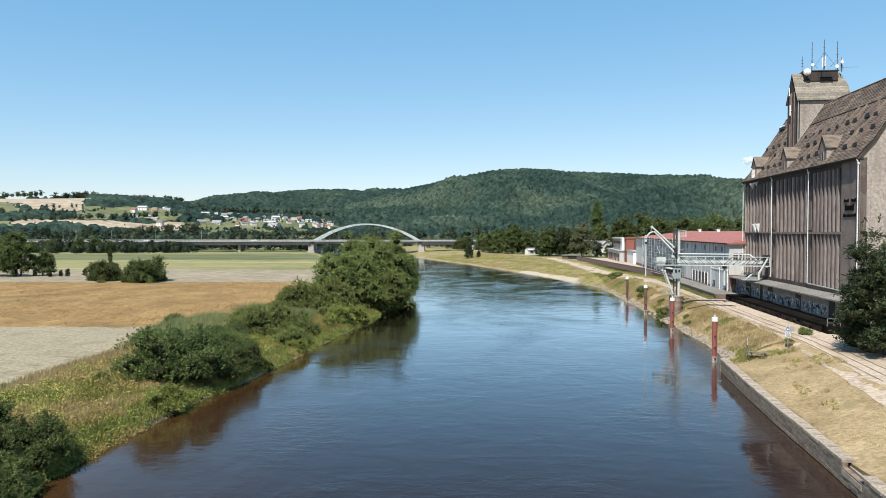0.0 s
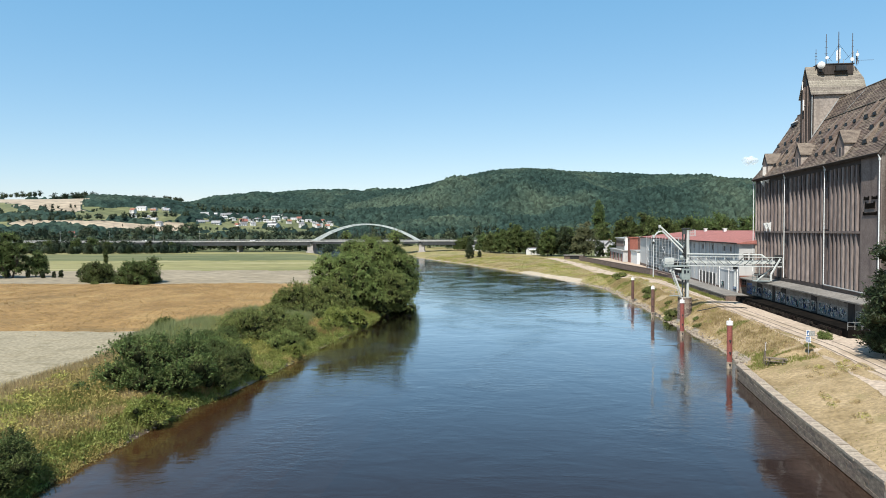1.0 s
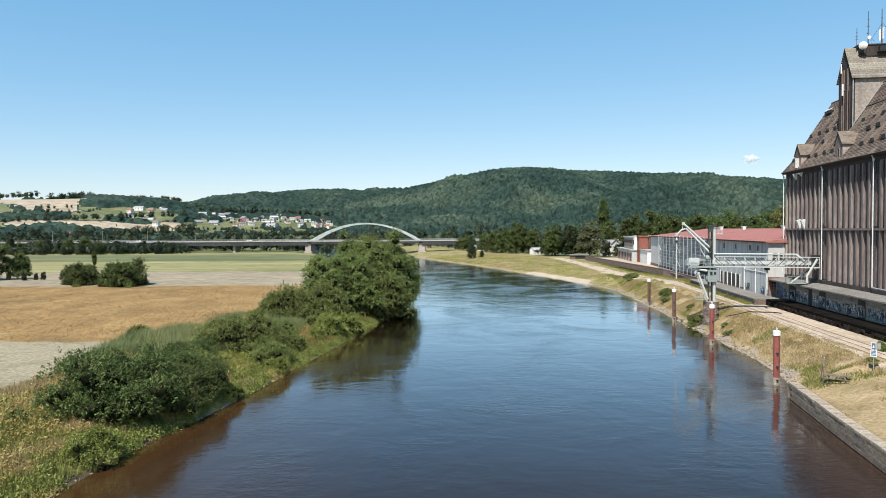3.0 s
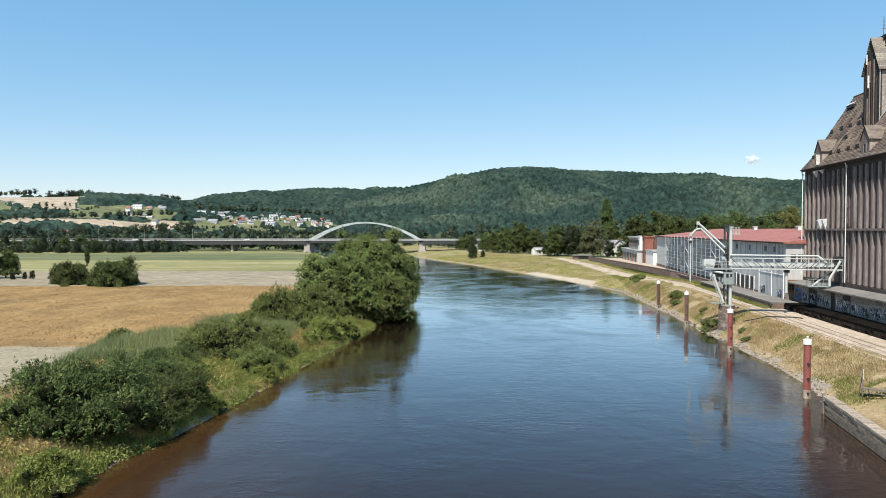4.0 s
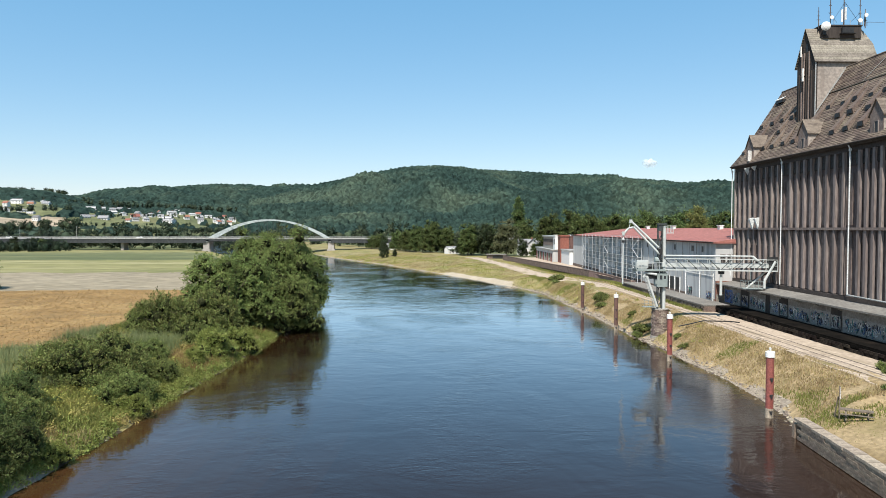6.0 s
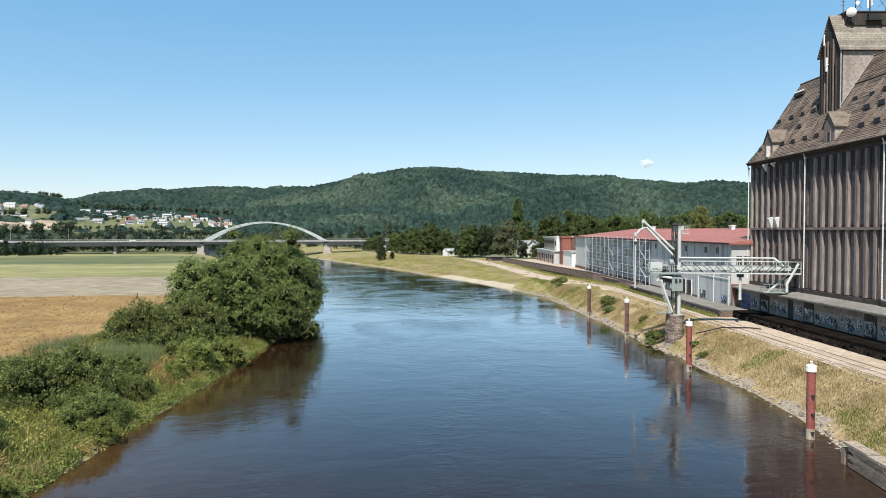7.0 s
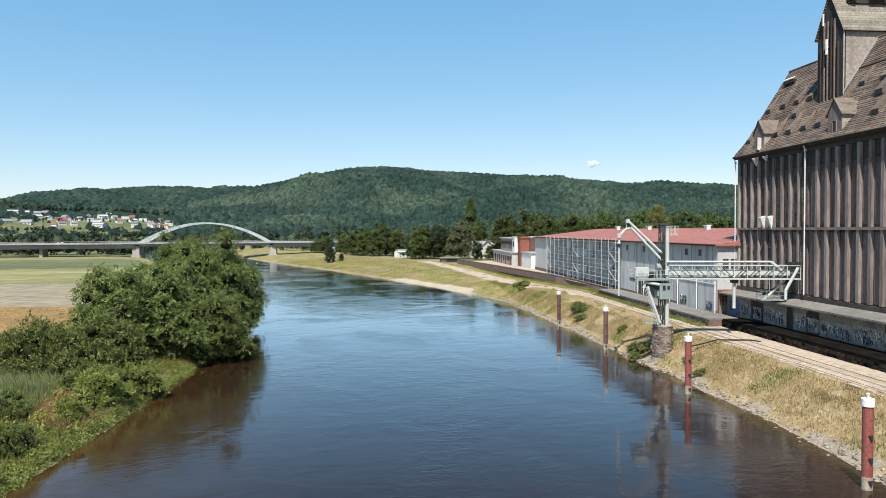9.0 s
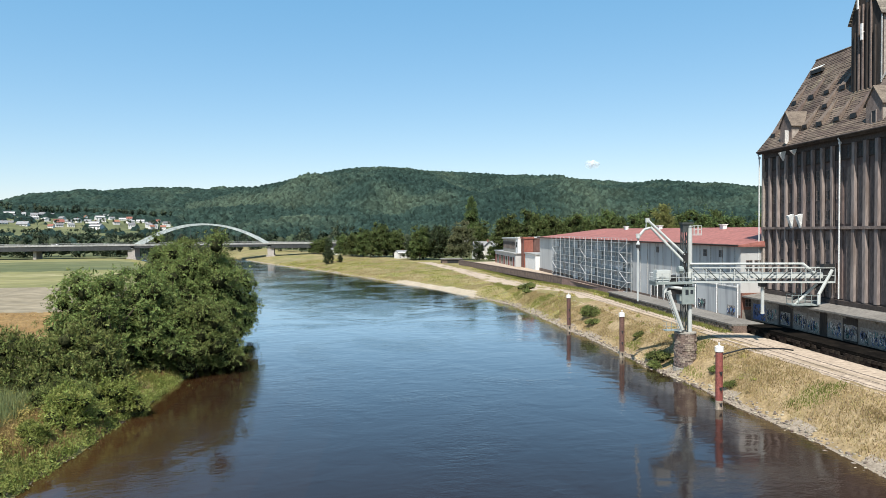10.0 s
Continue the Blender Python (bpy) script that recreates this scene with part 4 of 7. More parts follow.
# ---- mooring dolphins ----
def dolphin(m, mat, label):
    t = thing("mooring_dolphin", m, label, "mooring post", "mooring dolphins")
    part("post", Mesh().tube((0, 0, -2.2), (0, 0, 5.95), 0.36, n=16), M[mat], t)
    part("waterline_band", Mesh().tube((0, 0, -0.6), (0, 0, 0.92), 0.366, n=16), M["coping"], t, "faded pale band at the waterline")
    part("cap", Mesh().tube((0, 0, 5.9), (0, 0, 6.42), 0.43, n=16).tube((0, 0, 6.42), (0, 0, 6.47), 0.36, 0.3, n=16), M["white_paint"], t, "white painted cap")
    part("knob", Mesh().tube((0, 0, 6.45), (0, 0, 6.72), 0.09, n=8).ball((0, 0, 6.74), 0.13, 0.13, 0.08), M["white_paint"], t)
    for z in (0.55, 2.15, 3.75):
        # step drawn as a dark wedge narrowing downwards, its cast shadow included in the shape
        st = part("step", Mesh().prism([(-0.15, 0.14), (0.15, 0.18), (0.1, -0.22), (0.0, -0.22)], "y", -0.45, -0.3), M["dark"], t, "mooring step with its cast shadow as a dark wedge")
        st.matrix_local = pose(0.0, 0, z, 0, 0, -6)
    return t


DOL = "red steel mooring pile with a white cap in the river"
d1 = dolphin(QUAY @ pose(0.05, 0, 0), "red_paint", DOL)
copy_thing(d1, QUAY @ pose(0.1, 27.6, 0, 0, 0, 4))
d3 = dolphin(QUAY @ pose(0.25, 55.35, 0, 0, 0, -6), "rust_paint", "dark rusty red mooring pile with a white cap near the bank")
copy_thing(d3, QUAY @ pose(0.22, 82.2, 0, 0, 0, 3))

# ---- grain warehouse ----
M["plaster"] = material("plaster", [(0.235, 0.202, 0.174), (0.285, 0.248, 0.217)], 0.92, scale=0.2, fine=3, bump=0.005, stain=((0.18, 0.15, 0.128), 0.5, (1, 1, 0.2), 0.57))
M["panel"] = material("panel", [(0.070, 0.052, 0.047), (0.135, 0.103, 0.093), (0.10, 0.075, 0.068)], 0.9, scale=0.35, fine=4, stretch=(1, 1, 0.35), bump=0.01, vary=0.2)
M["fin"] = material("fin", [(0.150, 0.122, 0.112), (0.215, 0.180, 0.166)], 0.9, scale=0.6, fine=5, stretch=(1, 1, 0.15), vary=0.12, stain=((0.09, 0.068, 0.058), 0.9, (1, 1, 0.1), 0.56))
M["belt"] = material("belt", [(0.135, 0.102, 0.09), (0.195, 0.155, 0.135)], 0.9, scale=0.6, fine=5, stain=((0.09, 0.067, 0.058), 0.6, (1, 1, 0.2), 0.57))
# frieze colour has the eaves' shadow painted in; base course and upper frames share it
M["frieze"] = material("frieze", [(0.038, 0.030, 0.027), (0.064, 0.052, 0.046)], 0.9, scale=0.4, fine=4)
M["tiles"] = material("tiles", [(0.050, 0.037, 0.030), (0.105, 0.078, 0.061), (0.165, 0.127, 0.098)], 0.85, scale=0.35, fine=3.2, bump=0.03, bump_scale=9, island=0.26, stain=((0.165, 0.132, 0.095), 0.3, (1, 1, 0.5), 0.57))
M["slate"] = material("slate", [(0.135, 0.118, 0.095), (0.20, 0.175, 0.145)], 0.85, scale=0.5, fine=4, island=0.22, stain=((0.085, 0.072, 0.055), 0.7, (1, 1, 1), 0.57))
M["timber"] = material("timber", [(0.025, 0.0203, 0.0179), (0.0507, 0.0406, 0.0351)], 0.9, scale=0.7, fine=4, stretch=(1, 1, 0.2))
M["zinc"] = material("zinc", [(0.2808, 0.2808, 0.273), (0.3744, 0.3744, 0.3588)], 0.5, 0.3, scale=1, fine=6)
M["felt"] = material("felt", [(0.117, 0.1092, 0.0975), (0.1716, 0.1599, 0.1443)], 0.95, scale=0.3, fine=3, stain=((0.1248, 0.1092, 0.0936), 0.5, (1, 1, 1), 0.6))
M["brick"] = material("brick", [(0.1482, 0.0663, 0.0484), (0.2106, 0.1014, 0.0741)], 0.9, scale=0.8, fine=7, bump=0.01)
M["brick_dark"] = material("brick_dark", [(0.0936, 0.0663, 0.0546), (0.1716, 0.1248, 0.1014)], 0.95, scale=1.0, fine=6, bump=0.03, bump_scale=4)

XF, Y0, Y1, ZE = 21.4, 5.0, 55.8, 29.3     # river face, ends, eaves
XR, ZR, XB = 30.0, 42.8, 38.6              # ridge, back
house = thing("grain_warehouse", QUAY, "tall old ribbed concrete grain warehouse with a steep tiled roof", "warehouse")
body = Mesh().box(XF + 0.5, XB, Y0 + 0.02, Y1 - 0.02, 3.5, ZE)
part("wall", body, M["panel"], house, "weathered brown infill walls")
for y, n in ((Y0, -1), (Y1, 1)):
    g = Mesh().prism([(XF + 0.05, 3.5), (XF + 0.05, ZE), (XF + 1.9, ZE + 2.35), (XR, ZR - 0.25), (XB - 1.9, ZE + 2.35), (XB, ZE), (XB, 3.5)], "y", y - 0.05, y + 0.35) if n < 0 else \
        Mesh().prism([(XF + 0.05, 3.5), (XF + 0.05, ZE), (XF + 1.9, ZE + 2.35), (XR, ZR - 0.25), (XB - 1.9, ZE + 2.35), (XB, ZE), (XB, 3.5)], "y", y - 0.35, y + 0.05)
    gable = part("gable_wall", g, M["plaster"], house, "pale pinkish plaster gable wall")
    if n < 0:
        for k in range(5):
            xa = XF + 1.5 + k * 3.0
            top = 30.6 if k in (1, 2, 3) else 28.4
            out = [(xa, 11.0), (xa + 2.2, 11.0), (xa + 2.2, top - 0.9), (xa + 1.9, top - 0.25), (xa + 1.1, top), (xa + 0.3, top - 0.25), (xa, top - 0.9)]
            part("blind_arch", Mesh().prism(out, "y", Y0 - 0.11, Y0 - 0.04), M["plaster"], house)
# river face: corner piers, bays with ribs, belt course
CW = 5.6                                   # width of the blank corner wall


def rib(y, z0, z1, w):
    """A slim upright concrete rib standing proud of the infill."""
    return Mesh().box(XF - 0.02, XF + 0.38, y - w / 2, y + w / 2, z0, z1)


bays = ((Y0 + CW, 21.9, 8, 0), (21.9, 38.8, 9, 0), (38.8, Y1, 9, 1))
part("corner_pier", Mesh().box(XF - 0.02, XF + 0.95, Y0 - 0.05, Y0 + CW, 9.4, ZE), M["belt"], house, "blank pinkish brown corner wall")


def window_mesh(w, h, frame_mat="fin"):
    """A dark pane within a painted frame, standing upright across the x axis."""
    me = Mesh().box(0, 0.04, -w / 2, w / 2, -h / 2, h / 2).data("window", M["glass_dusty"])
    fm = Mesh()
    for a in (-w / 2, 0, w / 2):
        fm.box(-0.03, 0.03, a - 0.03, a + 0.03, -h / 2, h / 2)
    for a in (-h / 2, 0, h / 2):
        fm.box(-0.028, 0.028, -w / 2 - 0.03, w / 2 + 0.03, a - 0.03, a + 0.03)
    return me, fm.data("window_frame", M[frame_mat])


def windows(parent, me, fme, spots):
    for x, y, z in spots:
        w = part("window", me, None, parent)
        w.matrix_local = pose(x, y, z)
        f = part("window_frame", fme, None, w)


small, small_f = window_mesh(0.62, 1.15, "belt")
upper, upper_f = window_mesh(0.95, 1.5, "frieze")
for ya, yb, n, glazed in bays:
    step = (yb - ya) / n
    for i in range(n):
        y = ya + (i + (0.0 if i else 0.12)) * step
        if i:
            part("rib", rib(y, 9.6, 28.35, 0.34 if glazed else 0.46), M["fin"], house)
        ym = ya + (i + 0.5) * step
        p = part("infill_panel", Mesh().box(XF + 0.36, XF + 0.52, ym - step / 2 + 0.34, ym + step / 2 - 0.34, 9.7, 17.9).box(XF + 0.36, XF + 0.52, ym - step / 2 + 0.34, ym + step / 2 - 0.34, 18.8, 25.6), M["panel"], house)
        windows(house, upper, upper_f, [(XF + 0.30, ym, 27.4)])
        if glazed:
            windows(house, small, small_f, [(XF + 0.3, ym + 0.1, z) for z in (10.9, 13.5, 16.2, 19.9, 22.4, 24.9)])
part("belt_course", Mesh().box(XF - 0.10, XF + 0.9, Y0 + CW, Y1, 18.15, 18.5), M["belt"], house, "brown concrete belt course")
# darker than the walls: eaves shadow put into the colour
part("frieze", Mesh().box(XF + 0.1, XF + 0.9, Y0 + CW, Y1, 28.35, ZE).box(XF + 0.34, XF + 0.9, Y0 + CW, Y1, 26.5, 28.35), M["frieze"], house, "frieze below the eaves, coloured dark for their shadow")
part("base_course", Mesh().box(XF - 0.05, XF + 0.9, Y0, Y1, 8.96, 9.5), M["frieze"], house)
for y in (21.9, 38.8, Y1 + 0.1, Y0 - 0.12):
    part("downpipe", Mesh().tube((XF - 0.3, y, 9.7), (XF - 0.3, y, 28.6), 0.085, n=8).tube((XF - 0.3, y, 28.6), (XF - 0.55, y, 29.1), 0.085, n=8).box(XF - 0.42, XF - 0.18, y - 0.13, y + 0.13, 28.35, 28.65),
         M["white_metal"], house, "pale zinc downpipe")
part("drain_pipe", Mesh().tube((XF - 0.3, 21.9, 9.75), (XF - 0.3, 7.0, 9.5), 0.1, n=8), M["zinc"], house)
part("gutter", Mesh().tube((XF - 0.6, Y0 - 0.3, ZE + 0.02), (XF - 0.6, Y1 + 0.3, ZE + 0.02), 0.13, n=8), M["timber"], house)
part("eaves_board", Mesh().box(XF - 0.55, XF + 0.4, Y0 - 0.2, Y1 + 0.2, ZE - 0.12, ZE + 0.02), M["timber"], house)


def courses(m, profile, y0, y1, course, seed, lap=0.045, seg=2.0):
    """Overlapping rows of tiles laid up a roof. profile: (x, z) from eaves to ridge."""
    rng = np.random.default_rng(seed)
    p = np.array(profile, float)
    d = np.r_[0, np.cumsum(np.hypot(*np.diff(p, axis=0).T))]
    n = int(d[-1] / course)
    at = lambda s: (np.interp(s, d, p[:, 0]), np.interp(s, d, p[:, 1]))
    nx, nz = at(0.0), at(0.5)
    tilt = np.array([nx[1] - nz[1], nz[0] - nx[0]])
    tilt = tilt / np.linalg.norm(tilt) * (1 if tilt[1] > 0 else -1)
    ks = max(1, int((y1 - y0) / seg))
    for i in range(n):
        a, b = at(i * course), at(min(d[-1], (i + 1.12) * course))
        off = rng.uniform(0, 0.5)
        ys = np.linspace(y0, y1, ks + 1)
        ys[1:-1] += rng.uniform(-0.4, 0.4, ks - 1) * seg * 0.6
        for u, v in zip(ys[:-1], ys[1:]):
            l0 = lap * rng.uniform(0.6, 1.6)
            q0, q1 = (a[0] + tilt[0] * l0, a[1] + tilt[1] * l0), (b[0] + tilt[0] * 0.004, b[1] + tilt[1] * 0.004)
            m.add([(q0[0], u, q0[1]), (q0[0], v, q0[1]), (q1[0], v, q1[1]), (q1[0], u, q1[1]), (a[0], u, a[1] - 0.01), (a[0], v, a[1] - 0.01)], [(0, 1, 2, 3), (4, 5, 1, 0)])
    return m


FRONT = [(XF - 0.62, ZE + 0.02), (XF + 1.7, ZE + 2.75), (XR, ZR)]
BACK = [(2 * XR - x, z) for x, z in FRONT]
rf = courses(Mesh(), FRONT, Y0 - 0.35, Y1 + 0.35, 0.34, 61)
tagged(part("roof_slope", rf, M["tiles"], house, "steep roof of weathered brown clay tiles"), kind="stuff")
part("roof_slope", Mesh().prism([*BACK, (XR, ZR - 0.3), *[(x - 0.15, z - 0.35) for x, z in BACK[1::-1]]], "y", Y0 - 0.35, Y1 + 0.35), M["tiles"], house)
part("roof_deck", Mesh().prism([*[(x + 0.06, z - 0.06) for x, z in FRONT], (XR, ZR - 0.4), *[(x + 0.3, z - 0.35) for x, z in FRONT[1::-1]]], "y", Y0 - 0.3, Y1 + 0.3), M["timber"], house)
def roof_x(z):
    return float(np.interp(z, [p[1] for p in FRONT], [p[0] for p in FRONT]))


TY0_ = 37.5
part("tile_break", Mesh().beam((roof_x(38.9) - 0.1, Y0 - 0.3, 38.9), (roof_x(38.9) - 0.1, TY0_ - 0.2, 38.9), 0.22, 0.1), M["slate"], house, "pale row of tiles across the roof")
part("ridge_cap", Mesh().tube((XR, Y0 - 0.35, ZR), (XR, Y1 + 0.35, ZR), 0.17, n=8), M["tiles"], house)


# small louvred vents in the roof
M["vent_tile"] = material("vent_tile", [(0.0858, 0.0624, 0.0507), (0.1482, 0.1131, 0.092)], 0.85, scale=1.2, fine=5, vary=0.25)
vent_hood = Mesh().add([(-0.12, -0.42, 0.52), (-0.12, 0.42, 0.52), (1.92, 0.10, 2.97), (1.92, -0.10, 2.97), (0.0, -0.42, 0.0), (0.0, 0.42, 0.0), (0.5, -0.42, 0.62), (0.5, 0.42, 0.62)],
                       [(0, 1, 2, 3), (0, 4, 5, 1), (1, 5, 7, 2), (0, 3, 6, 4)]).data("roof_vent", M["vent_tile"])
vent_hole = Mesh().box(-0.14, 0.1, -0.36, 0.36, 0.06, 0.48).data("opening", M["dark"])
vent_side = Mesh().prism([(0.5, 0.02), (1.3, 0.02), (0.5, 0.55)], "x", 0.0, 0.12).data("cheek", M["tiles"])
for row, (z, off) in enumerate(((31.4, 1.6), (33.9, 0.2), (36.1, 1.9))):
    y = Y0 + 2.2 + off
    while y < Y1 - 1.2:
        near_dormer = min(abs(y - d) for d in (17.4, 33.7, 50.1)) < 2.0 and row < 2
        near_tower = 36.6 < y < 43.2 and row > 0
        if not near_dormer and not near_tower:
            v = part("roof_vent", vent_hood, None, house, "small tiled roof vent with a dark opening")
            v.matrix_local = pose(roof_x(z) - 0.02, y + 0.3 * math.sin(5 * y), z - 0.05 + 0.15 * math.sin(9 * y)) @ Matrix.Scale(1.2 + 0.16 * math.sin(13 * y), 4)
            part("opening", vent_hole, None, v)
            part("cheek", vent_side, None, v)
        y += 3.15 + 0.25 * math.sin(7.3 * y)


M["dormer_tiles"] = material("dormer_tiles", [(0.065, 0.050, 0.041), (0.125, 0.10, 0.081), (0.165, 0.136, 0.108)], 0.85, scale=0.9, fine=6, bump=0.03, bump_scale=8, vary=0.1, stretch=(1, 1, 2.5))


def dormer(y, hatch):
    x0, w, zb, ze, zp = XF + 0.12, 1.25, ZE + 0.35, 32.35, 34.3
    d = part("dormer", Mesh().box(x0, x0 + 2.6, y - w, y + w, zb, ze).prism([(y - w, ze), (y + w, ze), (y, zp - 0.15)], "x", x0, x0 + 3.6), M["plaster"], house, "gabled dormer with pale cheeks")
    part("front", Mesh().prism([(y - w - 0.02, zb), (y + w + 0.02, zb), (y + w + 0.02, ze), (y, zp - 0.12), (y - w - 0.02, ze)], "x", x0 - 0.05, x0 + 0.02), M["belt"], d, "brown dormer front")
    for s in (-1, 1):
        part("dormer_roof", Mesh().add([(x0 - 0.22, y, zp), (x0 + 3.9, y, zp), (x0 + 3.9, y + s * 1.5, ze - 0.2), (x0 - 0.22, y + s * 1.5, ze - 0.2), (x0 - 0.22, y, zp - 0.12), (x0 + 3.9, y, zp - 0.12), (x0 + 3.9, y + s * 1.5, ze - 0.32), (x0 - 0.22, y + s * 1.5, ze - 0.32)],
                                       [(0, 1, 2, 3), (7, 6, 5, 4), (0, 4, 5, 1), (2, 6, 7, 3), (0, 3, 7, 4), (1, 5, 6, 2)]), M["dormer_tiles"], d)
    part("dormer_window", Mesh().box(x0 - 0.09, x0 - 0.04, y - 0.32, y + 0.32, zb + 0.45, zb + 1.8), M["glass_dusty"], d)
    part("window_trim", Mesh().box(x0 - 0.14, x0 - 0.05, y - 0.42, y - 0.32, zb + 0.37, zb + 1.9).box(x0 - 0.14, x0 - 0.05, y + 0.32, y + 0.42, zb + 0.37, zb + 1.9).box(x0 - 0.14, x0 - 0.05, y - 0.32, y + 0.32, zb + 1.8, zb + 1.9).box(x0 - 0.18, x0 - 0.05, y - 0.46, y + 0.46, zb + 0.3, zb + 0.42), M["fin"], d)
    if hatch:
        part("hatch", Mesh().add([(x0 - 0.1, y - 0.7, zb + 1.9), (x0 - 0.1, y - 0.7, zb + 0.1), (x0 - 0.95, y - 1.15, zb + 0.1), (x0 - 0.95, y - 1.15, zb + 1.9), (x0 - 0.06, y - 0.65, zb + 1.9), (x0 - 0.06, y - 0.65, zb + 0.1), (x0 - 0.9, y - 1.1, zb + 0.1), (x0 - 0.9, y - 1.1, zb + 1.9)],
                                 [(0, 1, 2, 3), (7, 6, 5, 4), (0, 4, 5, 1), (1, 5, 6, 2), (2, 6, 7, 3), (3, 7, 4, 0)]), M["white_paint"], d, "pale hatch door standing open")


for y, hatch in ((17.4, 0), (33.7, 0), (50.1, 1)):
    dormer(y, hatch)


hx_ = roof_x(40.6)
hatch_ = part("roof_hatch", Mesh().beam((hx_ - 0.15, 52.2, 40.6), (hx_ - 0.15, 54.6, 40.6), 0.9, 0.5), M["dark"], house, "dark open roof hatch near the ridge")
part("lid", Mesh().add([(hx_ - 0.65, 52.1, 40.98), (hx_ - 0.65, 54.7, 40.98), (hx_ - 0.1, 54.7, 41.3), (hx_ - 0.1, 52.1, 41.3), (hx_ - 0.65, 52.1, 40.92), (hx_ - 0.65, 54.7, 40.92), (hx_ - 0.1, 54.7, 41.24), (hx_ - 0.1, 52.1, 41.24)],
                       [(0, 1, 2, 3), (7, 6, 5, 4), (0, 4, 5, 1), (1, 5, 6, 2), (2, 6, 7, 3), (3, 7, 4, 0)]), M["white_metal"], hatch_, "white lid standing ajar")
part("lightning_rod", Mesh().beam((roof_x(42.5) - 0.12, 27.0, 42.5), (roof_x(38.9) - 0.12, 29.6, 38.9), 0.09, 0.05), M["zinc"], house, "pale cable running down the roof")


def chute(y, z, s=1.0):
    """A bent sheet metal spout on the river face."""
    v = [(XF + 0.1, y - 0.42 * s, z), (XF + 0.1, y + 0.42 * s, z), (XF - 0.75, y + 0.3 * s, z - 0.25), (XF - 0.75, y - 0.3 * s, z - 0.25), (XF - 0.1, y + 0.2 * s, z - 1.9 * s), (XF - 0.1, y - 0.2 * s, z - 1.9 * s)]
    part("spout", Mesh().add(v, [(0, 1, 2, 3), (3, 2, 4, 5), (0, 3, 5), (1, 4, 2)]), M["white_metal"], house, "pale sheet metal spout")


chute(46.6, 20.2), chute(48.5, 20.2), chute(50.4, 28.9, 0.7), chute(47.9, 28.9, 0.45)

# roof tower
TX0, TX1, TY0, TY1, TZ, TP = 25.3, 34.4, 37.5, 42.4, 43.9, 49.3
ty = (TY0 + TY1) / 2
tower = part("tower", Mesh().box(TX0, TX1, TY0, TY1, 34.0, TZ), M["plaster"], house, "square roof tower with smooth pale plaster sides")
part("tower_front", Mesh().prism([(TY0 - 0.02, 34.2), (TY1 + 0.02, 34.2), (TY1 + 0.02, TZ), (ty, TP - 0.15), (TY0 - 0.02, TZ)], "x", TX0 - 0.12, TX0 + 0.3), M["timber"], tower, "dark boarded tower gable")
for i in range(6):
    y = TY0 + 0.75 + i * 0.68
    top = 42.5 if i in (0, 5) else 45.6
    part("slat", Mesh().box(TX0 - 0.3, TX0 - 0.1, y - 0.09, y + 0.09, 35.2, top), M["belt" if i in (1, 3, 4) else "timber"], tower)
for y, z, h in ((39.0, 40.0, 3.5), (40.4, 40.3, 4.2), (41.5, 39.8, 3.0), (39.7, 46.2, 1.3)):
    part("tower_window", Mesh().box(TX0 - 0.16, TX0 - 0.1, y - 0.22, y + 0.22, z - h / 2, z + h / 2), M["dark"], tower)
part("antenna_panel", Mesh().box(TX0 - 0.62, TX0 - 0.42, 39.95, 40.2, 41.2, 43.2).beam((TX0 - 0.2, 40.08, 42.2), (TX0 - 0.5, 40.08, 42.2), 0.08), M["white_paint"], tower, "white aerial panel")
part("antenna_panel", Mesh().box(TX0 - 0.45, TX0 - 0.3, 40.9, 41.1, 45.2, 46.8), M["white_paint"], tower)
for s, ye in ((-1, TY0), (1, TY1)):
    tr = Mesh()
    dy, dz = (ye + s * 0.4) - ty, TZ - 0.25 - TP
    n = 16
    for i in range(n):
        a, b = i / n, (i + 1.1) / n
        l0 = 0.05
        xa0, xa1 = TX0 - 0.35, TX1 + 0.35 - max(0, (0.5 - b)) * 2.2
        tr.add([(xa0, ty + dy * b, TP + dz * b + l0), (xa1, ty + dy * b, TP + dz * b + l0), (xa1, ty + dy * a, TP + dz * a), (xa0, ty + dy * a, TP + dz * a), (xa0, ty + dy * b, TP + dz * b - 0.05), (xa1, ty + dy * b, TP + dz * b - 0.05)],
               [(0, 1, 2, 3), (4, 5, 1, 0)])
    tagged(part("tower_roof", tr, M["slate"], house, "grey tiled tower roof"), kind="stuff")
part("tower_roof_end", Mesh().add([(TX1 + 0.4, TY0 - 0.4, TZ - 0.3), (TX1 + 0.4, TY1 + 0.4, TZ - 0.3), (TX1 - 0.8, ty, TP), (TX1 - 0.1, TY0, TZ - 0.4), (TX1 - 0.1, TY1, TZ - 0.4)], [(0, 1, 2), (0, 3, 4, 1)]), M["slate"], house)
part("tower_eaves", Mesh().box(TX0 - 0.2, TX1 + 0.2, TY0 - 0.25, TY0, TZ - 0.35, TZ - 0.1).box(TX0 - 0.2, TX1 + 0.2, TY1, TY1 + 0.25, TZ - 0.35, TZ - 0.1), M["timber"], house)
part("tower_downpipe", Mesh().tube((TX0 - 0.05, TY0 - 0.12, 35.5), (TX0 - 0.05, TY0 - 0.12, 43.6), 0.09), M["zinc"], house)
part("tower_flashing", Mesh().beam((TX0 - 0.1, TY0 - 0.12, 35.75), (XR, TY0 - 0.12, ZR + 0.15), 0.14, 0.16), M["zinc"], house)
deck = part("roof_deck_box", Mesh().box(TX0 + 1.6, TX1 - 1.4, ty - 1.15, ty + 1.15, 47.6, 49.45), M["timber"], house, "dark boarded platform on the tower ridge")
